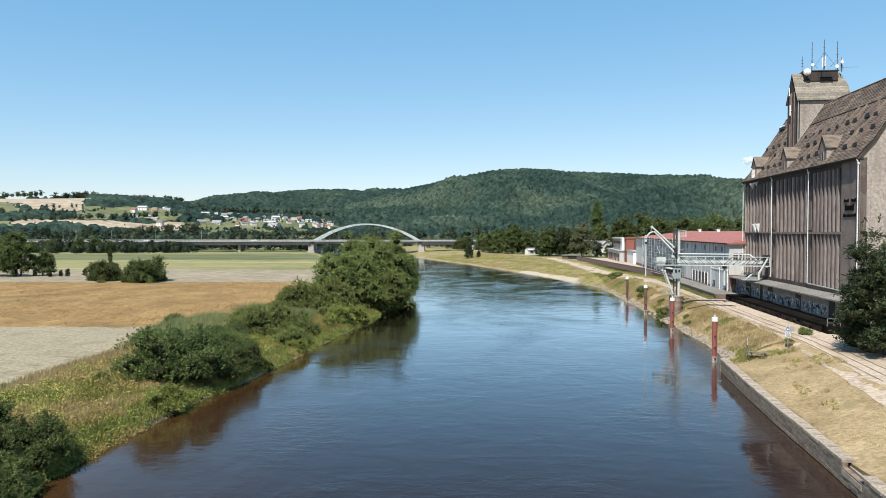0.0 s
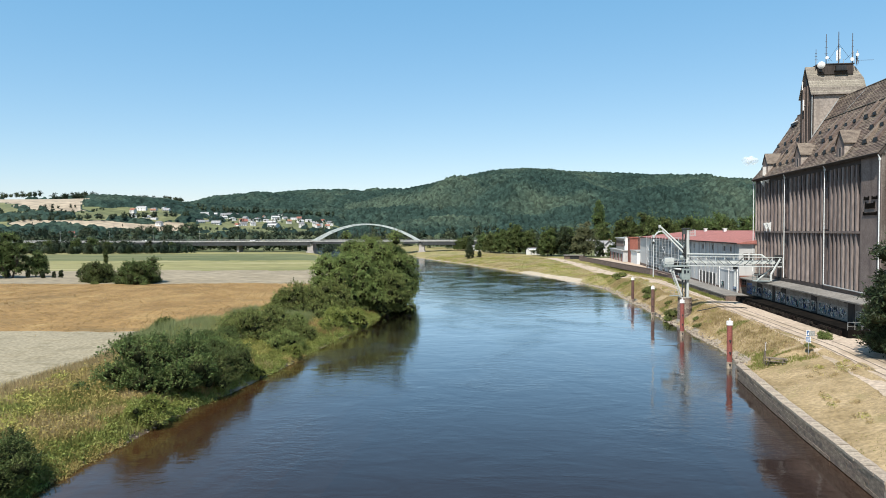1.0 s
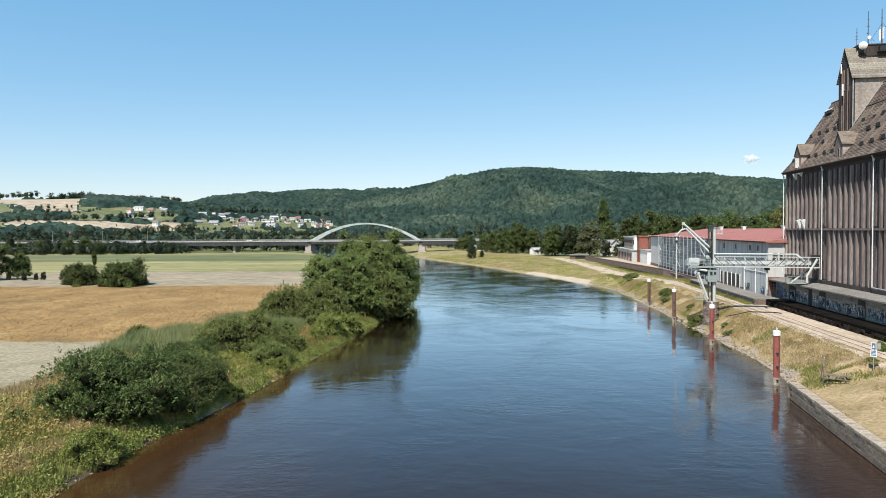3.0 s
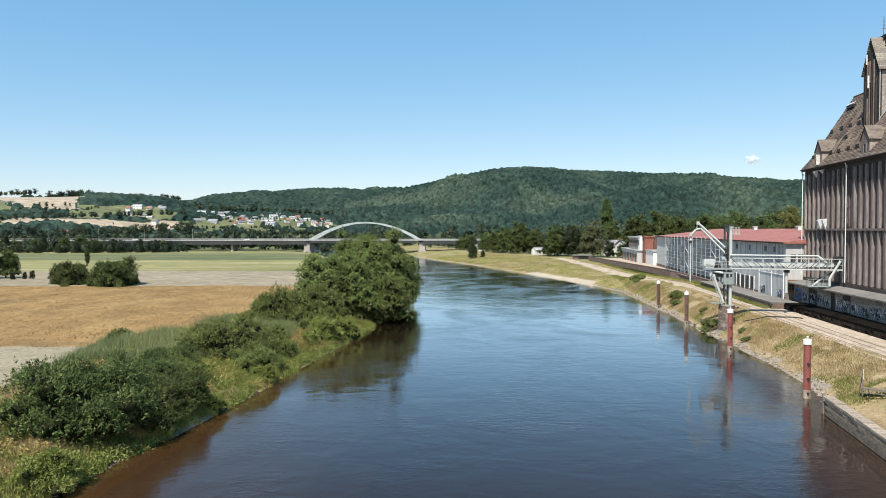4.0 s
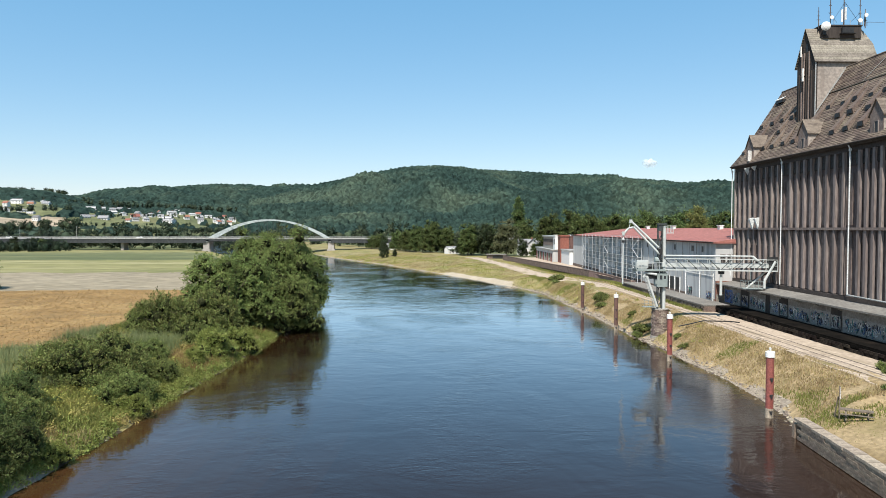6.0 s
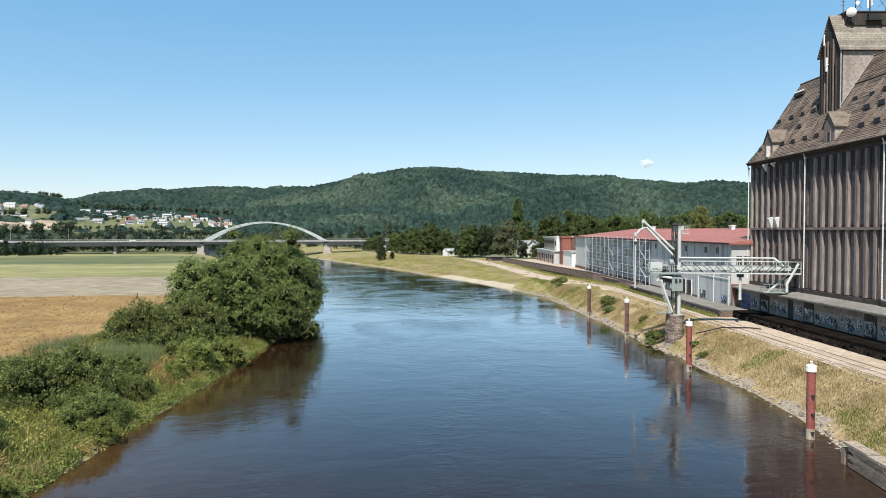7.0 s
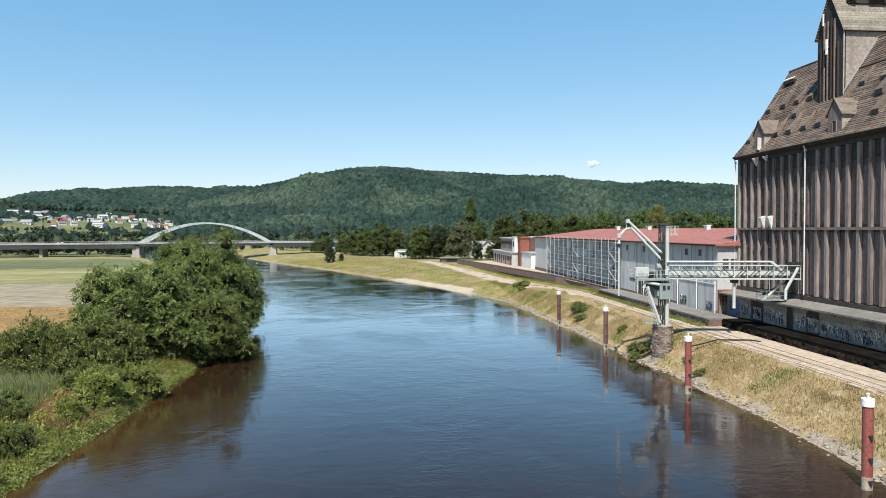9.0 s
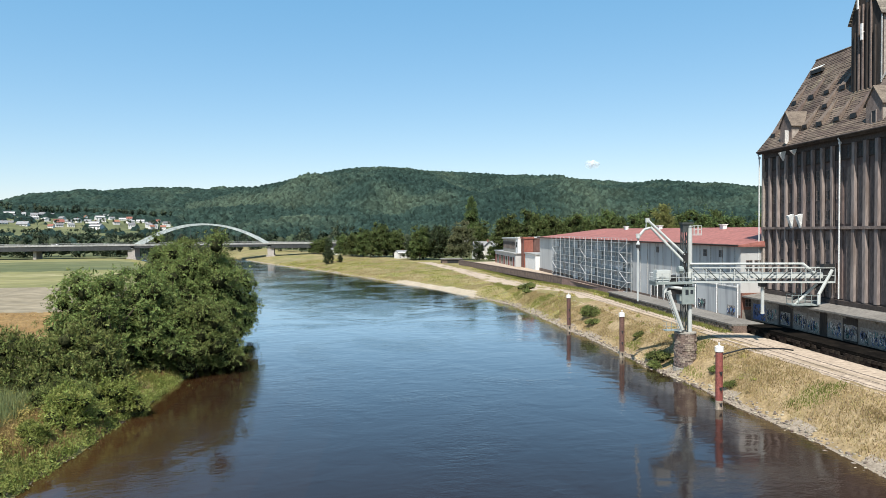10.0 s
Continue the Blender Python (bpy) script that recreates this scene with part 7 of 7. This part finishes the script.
for k in range(4):
    part("text_bar", Mesh().box(-0.31, 0.31 - 0.06 * (k % 2), -0.07, -0.062, 2.08 + 0.17 * k, 2.19 + 0.17 * k), M["sign_blue"], lo)
side = part("side_board", Mesh().box(0.0, 0.04, -0.5, 0.4, 2.9, 3.7), M["zinc"], sg)
side.matrix_local = pose(0.42, 0.2, 0, 0, 0, -35)
nb = thing("notice_board", ground_q(1.9, -8.1, 62) @ Matrix.Scale(0.84, 4), "weathered wooden notice board on two posts", "sign")
for s in (-0.22, 0.22):
    part("post", Mesh().beam((s, 0, -0.4), (s, 0, 3.4), 0.11), M["wood"], nb)
part("board", Mesh().box(-0.26, 0.26, -0.09, -0.04, 2.2, 3.3), M["white_paint"], nb)
part("poster", Mesh().box(-0.21, 0.21, -0.1, -0.092, 2.28, 3.2), M["dark"], nb)
part("brace", Mesh().beam((0.2, 0.1, 2.3), (0.6, 0.4, 0.1), 0.09), M["wood"], nb)
tb = thing("picnic_table", ground_q(2.9, -8.9, -30), "weathered wooden picnic table with benches", "table")
for k in range(4):
    part("table_board", Mesh().box(-1.2, 1.2, -0.36 + k * 0.19, -0.2 + k * 0.19, 0.7, 0.75), M["wood"], tb)
for s in (-0.85, 0.62):
    for k in range(2):
        part("bench_board", Mesh().box(-1.2, 1.2, s + k * 0.13, s + 0.11 + k * 0.13, 0.42, 0.46), M["wood"], tb)
for x in (-0.8, 0.8):
    part("leg", Mesh().beam((x, -0.15, 0.7), (x, -0.75, -0.1), 0.09).beam((x, 0.15, 0.7), (x, 0.75, -0.1), 0.09), M["wood"], tb)
    part("crossbar", Mesh().beam((x, -0.85, 0.38), (x, 0.85, 0.38), 0.08), M["wood"], tb)
# near-black bars laid end to end across the road
hose = Mesh()
way = [(5.4, 38.7, 3.2), (7.2, 38.5, 3.62), (9.0, 38.2, 4.12), (11.0, 37.9, 4.12), (13.0, 37.6, 4.12), (13.8, 36.4, 4.1)]
for a, b in zip(way[:-1], way[1:]):
    hose.beam(a, b, 0.2, 0.14)
cb = part("hose", hose, M["dark"])
cb.matrix_world = QUAY
tagged(cb, "near-black bar lying across the gravel road", "hose")
# ---- grasses and weeds ----
def tufts(name, label, px, py, h0, h1, width, mat, seed, blades=5, spread_r=0.35):
    """Many small clumps of grass blades standing on the ground, as one sheet of growth."""
    rng = np.random.default_rng(seed)
    n = len(px)
    k = n * blades
    x, y = np.repeat(px, blades) + rng.normal(size=k) * spread_r * 0.5, np.repeat(py, blades) + rng.normal(size=k) * spread_r * 0.5
    z = ground(x, y) - 0.04
    a, h = rng.uniform(0, 2 * math.pi, k), np.repeat(rng.uniform(h0, h1, n), blades) * rng.uniform(0.6, 1.15, k)
    lean = rng.uniform(0.1, 0.55, k) * h
    la = rng.uniform(0, 2 * math.pi, k)
    w = width * rng.uniform(0.6, 1.4, k)
    b0 = np.stack([x - w * np.cos(a), y - w * np.sin(a), z], 1)
    b1 = np.stack([x + w * np.cos(a), y + w * np.sin(a), z], 1)
    tip = np.stack([x + lean * np.cos(la), y + lean * np.sin(la), z + h], 1)
    v = np.stack([b0, b1, tip], 1).reshape(-1, 3)
    me = array_mesh(name, v, np.arange(3 * k).reshape(-1, 3), mat)
    return tagged(new(name, me), label, "grass", kind="stuff")


M["grass_green"] = material("grass_green", [(0.115, 0.13, 0.034), (0.17, 0.178, 0.05), (0.235, 0.225, 0.075)], 0.8, scale=0.2, island=0.3, translucent=0.3)
M["grass_straw"] = material("grass_straw", [(0.274, 0.207, 0.099), (0.375, 0.289, 0.148), (0.448, 0.356, 0.202)], 0.85, scale=0.2, island=0.3, translucent=0.5)
M["grass_reed"] = material("grass_reed", [(0.12, 0.145, 0.06), (0.17, 0.195, 0.085), (0.23, 0.245, 0.115)], 0.8, scale=0.2, island=0.25, translucent=0.25)
M["grass_rust"] = material("grass_rust", [(0.234, 0.1521, 0.0663), (0.312, 0.2145, 0.1014)], 0.85, scale=0.2, island=0.25, translucent=0.45)
rg = np.random.default_rng(31)
n = 60000
gy_ = 34 + 190 * rg.uniform(0, 1, n) ** 1.35
gl_ = np.interp(gy_, SHORE_Y, SHORE_L)
wide = np.interp(gy_, [40, 66, 86, 111, 150, 200, 260], [18, 19, 21, 28, 22, 20, 14])
gx_ = gl_ - 0.25 - wide * rg.uniform(0, 1, n) ** 0.9
patch = smooth_noise(gx_, gy_, 6, 91) + 0.5 * smooth_noise(gx_, gy_, 2.2, 92)
edge = (gl_ - gx_) / wide
reed = (smooth_noise(gx_, gy_, 9, 93) > np.where((gy_ > 98) & (gy_ < 145) & (edge > 0.3), -0.25, 0.5)) & (gy_ > 88) & (edge > 0.25)
rust = (smooth_noise(gx_, gy_, 7, 94) > 0.5) & (gy_ > 75)
straw = (patch + edge * 0.9 - 0.35 > 0.25) & ~reed & ~rust
green = ~reed & ~rust & ~straw
for sel, nm, lb, h0, h1, mt in ((green, "green_grass", "tall fresh green grass on the river bank", 0.4, 1.0, "grass_green"), (straw, "dry_grass", "tall straw coloured grass on the river bank", 0.4, 0.95, "grass_straw"),
                                (reed, "reed_bed", "dense grey green reeds behind the bank", 0.8, 1.7, "grass_reed"), (rust, "dry_weeds", "reddish brown seeding weeds", 0.6, 1.1, "grass_rust")):
    tufts(nm, lb, gx_[sel], gy_[sel], h0, h1, 0.035, M[mt], 95, 6)


def weeds(name, label, px, py, r0, r1, tall, size, each, mat, seed):
    """Low leafy clumps standing side by side."""
    rng = np.random.default_rng(seed)
    n = len(px)
    k = n * each
    r, d = np.repeat(rng.uniform(r0, r1, n), each), rng.normal(size=(k, 3))
    d[:, 2] = np.abs(d[:, 2])
    d /= np.linalg.norm(d, axis=1)[:, None]
    c = np.stack([np.repeat(px, each), np.repeat(py, each), np.repeat(ground(px, py), each)], 1)
    hh = np.repeat(rng.uniform(0.6, 1.2, n), each) * tall
    p = c + d * np.stack([r, r, hh], 1) * rng.uniform(0.45, 1.08, k)[:, None]
    nrm = d + rng.normal(size=(k, 3)) * 0.5 + (0, 0, 0.4)
    nrm /= np.linalg.norm(nrm, axis=1)[:, None]
    t = np.cross(nrm, rng.normal(size=(k, 3)))
    t[:, 2] += 0.6
    t /= np.linalg.norm(t, axis=1)[:, None]
    w = np.cross(nrm, t)
    s = (size * rng.uniform(0.6, 1.4, k))[:, None]
    a, b = t * s, w * s * 0.4
    v = np.stack([p - a, p + b, p + a, p - b], 1).reshape(-1, 3)
    return tagged(new(name, array_mesh(name, v, np.arange(4 * k).reshape(-1, 4), mat)), label, "weeds", kind="stuff")


M["weed_olive"] = material("weed_olive", [(0.150, 0.162, 0.041), (0.264, 0.258, 0.067), (0.396, 0.336, 0.126)], 0.7, scale=0.14, island=0.25, translucent=0.3)
M["weed_gold"] = material("weed_gold", [(0.20, 0.165, 0.050), (0.285, 0.225, 0.08), (0.37, 0.29, 0.12)], 0.8, scale=0.2, island=0.25, translucent=0.3)
n = 4300
hy = 34 + 150 * rg.uniform(0, 1, n) ** 1.2
hl = np.interp(hy, SHORE_Y, SHORE_L)
hx = hl - 0.4 - np.interp(hy, [40, 66, 86, 111, 150, 200], [15, 16, 18, 24, 19, 16]) * rg.uniform(0, 1, n)
kind = smooth_noise(hx, hy, 8, 111) + 0.5 * smooth_noise(hx, hy, 3, 112)
close = (hl - hx) < 3.4
for sel, nm, lb, mt, tall in ((close | (kind > 0.6), "bank_weeds", "lush leafy weeds along the water's edge", "leaf_light", 0.85), (~close & (kind <= 0.6) & (kind > -0.05), "bank_weeds", "tall olive green weeds on the bank", "weed_olive", 1.0),
                              (~close & (kind <= -0.05), "bank_weeds", "golden brown weeds on the bank", "weed_gold", 0.8)):
    weeds(nm, lb, hx[sel], hy[sel], 0.5, 1.25, tall, 0.135, 62, M[mt], 113)
# weeds hanging over the water's edge
n = 1500
oy = rg.uniform(34, 165, n)
ox = np.interp(oy, SHORE_Y, SHORE_L) - rg.uniform(-0.1, 1.3, n)
dense = (smooth_noise(ox, oy, 7, 115) > -0.35) | (oy > 92)
gold = smooth_noise(ox, oy, 11, 116) > 0.45
for sel, mt, lb in ((dense & ~gold, "leaf_light", "bright green weeds hanging over the water's edge"), (dense & gold, "weed_gold", "yellowed weeds hanging over the water's edge")):
    weeds("edge_weeds", lb, ox[sel], oy[sel], 0.35, 0.85, 0.6, 0.11, 50, M[mt], 117)
n = 42000
qy_ = -70 + 240 * rg.uniform(0, 1, n) ** 1.1
qx_ = rg.uniform(-0.3, 9.4, n) + quay_bend(qy_) * rg.uniform(0, 1, n)
wx_, wy_ = qx_ * math.cos(QA) + qy_ * math.sin(QA) + 38.65, -qx_ * math.sin(QA) + qy_ * math.cos(QA) + 92.58
over = np.where(qy_ < -6.3, qx_ > 0.1 + quay_bend(qy_), wx_ - np.interp(wy_, SHORE_RY, SHORE_R) > 1.3)
lush = (smooth_noise(wx_, wy_, 6, 101) + 0.4 * smooth_noise(wx_, wy_, 2, 102) > 0.5 + 0.09 * (qx_ - 4))
bare = smooth_noise(wx_, wy_, 3.2, 103) > 0.55
keep = over & ~bare & (qx_ < 8.7 + np.array([road_bend(v) - road_wide(v) for v in qy_]))
for sel, nm, lb, mt, h0, h1 in ((keep & ~lush, "dry_grass", "sunburnt yellow grass growing on the quay slope", "grass_straw", 0.1, 0.36), (keep & lush, "green_weeds", "patches of green weeds on the quay slope", "grass_green", 0.15, 0.42)):
    short = sel & (qy_ < -9.5)
    sel = sel & ~short
    mown = short & (np.arange(n) % 3 == 0)
    tufts(nm, lb, wx_[sel], wy_[sel], h0, h1, 0.05, M[mt], 104, 5, 0.6)
    tufts(nm, lb.replace("on the", "mown short on the"), wx_[mown], wy_[mown], 0.04, 0.12, 0.05, M[mt], 105, 5, 0.8)
n = 6000
qy_, qx_ = rg.uniform(50, 215, n), rg.normal(size=n) * 0.5
qx_ = np.where(qy_ < 99, 13.4, np.interp(qy_, [99, 125, 145, 175, 211, 250], [15.4, 15.4, 14.0, 9.9, 5.1, -0.4])) + qx_
wx_, wy_ = qx_ * math.cos(QA) + qy_ * math.sin(QA) + 38.65, -qx_ * math.sin(QA) + qy_ * math.cos(QA) + 92.58
tufts("green_weeds", "green weeds along the foot of the wall", wx_, wy_, 0.2, 0.6, 0.05, M["grass_green"], 106, 5)


def at_quay(x, y, rz=0.0, s=1.0):
    return ground_q(x, y, rz) @ Matrix.Diagonal((s, s, s, 1))


l2 = tree("slope_shrub", at_quay(4.4, 82.0), "dusty olive green shrub on the quay slope", 1.9, 1.6, 0.0, 50, 7000, 0.11, "leaf", 104, "shrub", 0.05, -0.6, 0.4, stems=3, lobe=(0.14, 0.32), core=0.5)
for x, y, s in ((3.0, 49.0, 0.9), (1.9, 47.6, 0.6), (3.3, 77.5, 0.7), (5.0, 87.0, 0.6), (4.6, 60.0, 0.5), (3.6, 133, 1.0), (5.5, 137, 0.8), (2.6, 127, 0.7), (13.4, 3.0, 0.5), (12.6, 1.0, 0.4), (8.3, -5.0, 0.35), (5.0, 38.0, 0.4), (4.2, 33.0, 0.45)):
    copy_thing(l2, at_quay(x, y, 60 * x, s))

n = 16000
by = rg.uniform(-60, 36, n)
bx = np.interp(by, SHORE_Y, SHORE_L) - 0.25 - 20 * rg.uniform(0, 1, n)
bt = smooth_noise(bx, by, 6, 91) > 0
for sel, mt, lb in ((bt, "grass_straw", "tall straw coloured grass on the lower bank"), (~bt, "grass_green", "tall fresh green grass on the lower bank")):
    tufts("bank_grass", lb, bx[sel], by[sel], 0.4, 0.95, 0.05, M[mt], 96, 5, 0.6)

# broad tree beside the warehouse
tree("deciduous_tree", at_quay(16.6, -13.5), "spreading dark green tree beside the warehouse", 5.8, 16.0, 0.3, 110, 70000, 0.18, "leaf_deep", 151, trunk=0.35, top=0.35, stems=2, lobe=(0.14, 0.3), core=0.62)

# railing and steps by the tree
st = thing("steel_railing", QUAY, "grey steel railing at the end of the loading platform", "railing")
for k in range(6):
    part("post", Mesh().beam((16.0 + k * 0.9, 2.1, 5.1), (16.0 + k * 0.9, 2.1, 6.2), 0.05), M["zinc"], st)
for z in (5.6, 6.2):
    part("rail", Mesh().beam((16.0, 2.1, z), (20.5, 2.1, z), 0.04), M["zinc"], st)

# one small fair weather cloud far behind the hill
M["cloud"] = material("cloud", [(0.86, 0.87, 0.9), (0.93, 0.93, 0.95)], 1.0, scale=0.02, spec=0.0, translucent=0.5)
cn = M["cloud"].node_tree
mist, thin = cn.nodes.new("ShaderNodeMixShader"), cn.nodes.new("ShaderNodeBsdfTransparent")
mist.inputs[0].default_value = 0.8
cn.links.new(cn.nodes["Material Output"].inputs[0].links[0].from_socket, mist.inputs[1])
cn.links.new(thin.outputs[0], mist.inputs[2])
cn.links.new(mist.outputs[0], cn.nodes["Material Output"].inputs[0])
cm = Mesh()
for k, dx, dz in ((1.0, 0, 0), (0.8, 5, 2), (0.58, -6, -1), (0.36, 4, 3)):
    cm.ball((dx, 0, 14 + dz), 44 * k, 24 * k, 26 * k, 14, 24)
cm.v = [(x + 5 * math.sin(z * 0.17 + y * 0.1), y, z + 4 * math.sin(x * 0.19)) for x, y, z in cm.v]
c = part("cloud", cm, M["cloud"], smooth=True)
c.matrix_world = pose(*bearing(23.9, 4300, 402), 0, 0, -23)
tagged(c, "one small white cloud low in the sky", "cloud", kind="structure")

n = 700
hy, hx = rg.uniform(-60, 140, n), rg.uniform(0.5, 9.0, n)
wx_, wy_ = hx * math.cos(QA) + hy * math.sin(QA) + 38.65, -hx * math.sin(QA) + hy * math.cos(QA) + 92.58
sel = np.where(hy < -6.3, hx > 0.6, wx_ - np.interp(wy_, SHORE_RY, SHORE_R) > 1.6) & (smooth_noise(wx_, wy_, 7, 121) > 0.05)
half = rg.uniform(0, 1, n) < 0.8
weeds("slope_weeds", "withered weeds on the quay slope", wx_[sel & half], wy_[sel & half], 0.3, 0.8, 0.45, 0.09, 70, M["grass_straw"], 122)
weeds("slope_weeds", "green weeds on the quay slope", wx_[sel & ~half], wy_[sel & ~half], 0.3, 0.8, 0.5, 0.09, 70, M["weed_olive"], 123)

# seeding grass standing in the dry meadow
M["meadow_blade"] = material("meadow_blade", [(0.27, 0.178, 0.078), (0.36, 0.245, 0.112), (0.43, 0.32, 0.165)], 0.9, scale=0.1, island=0.15, translucent=0.5)
n = 6000
my = 110 + 98 * rg.uniform(0, 1, n) ** 0.9
mx_ = np.interp(my, SHORE_Y, SHORE_L) - np.interp(my, [40, 66, 86, 111, 150, 200, 260], [16, 17, 19, 25, 18, 17, 12]) - 120 * rg.uniform(0, 1, n) ** 1.2
tufts("meadow_grass", "seeding orange brown grass across the dry meadow", mx_, my, 0.08, 0.24, 0.13, M["meadow_blade"], 133, 5, 3.2)

# lone shrubs standing in the dry meadow
for x, y, k in ((-48.2, 116, 0.9), (-108, 205, 0.6), (-92, 203, 0.5)):
    copy_thing(l2, on_ground(x, y, 37 * k, k))

# tall grass of the river meadow on the far bank
n = 16000
fy = rg.uniform(185, 440, n)
fx = np.interp(fy, SHORE_RY, SHORE_R) + 1.0 + 42 * rg.uniform(0, 1, n) ** 1.4
flx, fly = to_quay(fx, fy)
road_at = np.interp(fly, [90, 110, 145, 175, 211, 252, 278], [10.7, 9.7, 7.1, 3.6, -1.1, -7.9, -12.9])
clear = (fx - np.interp(fy, SHORE_RY, SHORE_R) > beach(fy) + 0.6) & (np.abs(flx - road_at + 0.9) > 3.6) & (flx < road_at + 7)
tone = smooth_noise(fx, fy, 9, 141) + 0.5 * smooth_noise(fx, fy, 3, 142)
for sel, mt, lb in ((clear & (tone > 0.1), "grass_straw", "short straw coloured grass on the far river meadow"), (clear & (tone <= 0.1), "weed_olive", "short olive green grass on the far river meadow")):
    tufts("meadow_grass", lb, fx[sel], fy[sel], 0.12, 0.42, 0.11, M[mt], 143, 4, 1.6)

# grass creeping in over the edges of the road
n = 1600
ey = rg.uniform(-75, 120, n)
ex = np.array([road_bend(v) for v in ey]) + 8.8 + rg.normal(size=n) * 0.45
wx_, wy_ = ex * math.cos(QA) + ey * math.sin(QA) + 38.65, -ex * math.sin(QA) + ey * math.cos(QA) + 92.58
tufts("dry_grass", "short straw grass creeping over the road's edge", wx_, wy_, 0.04, 0.1, 0.08, M["grass_straw"], 144, 5, 0.9)
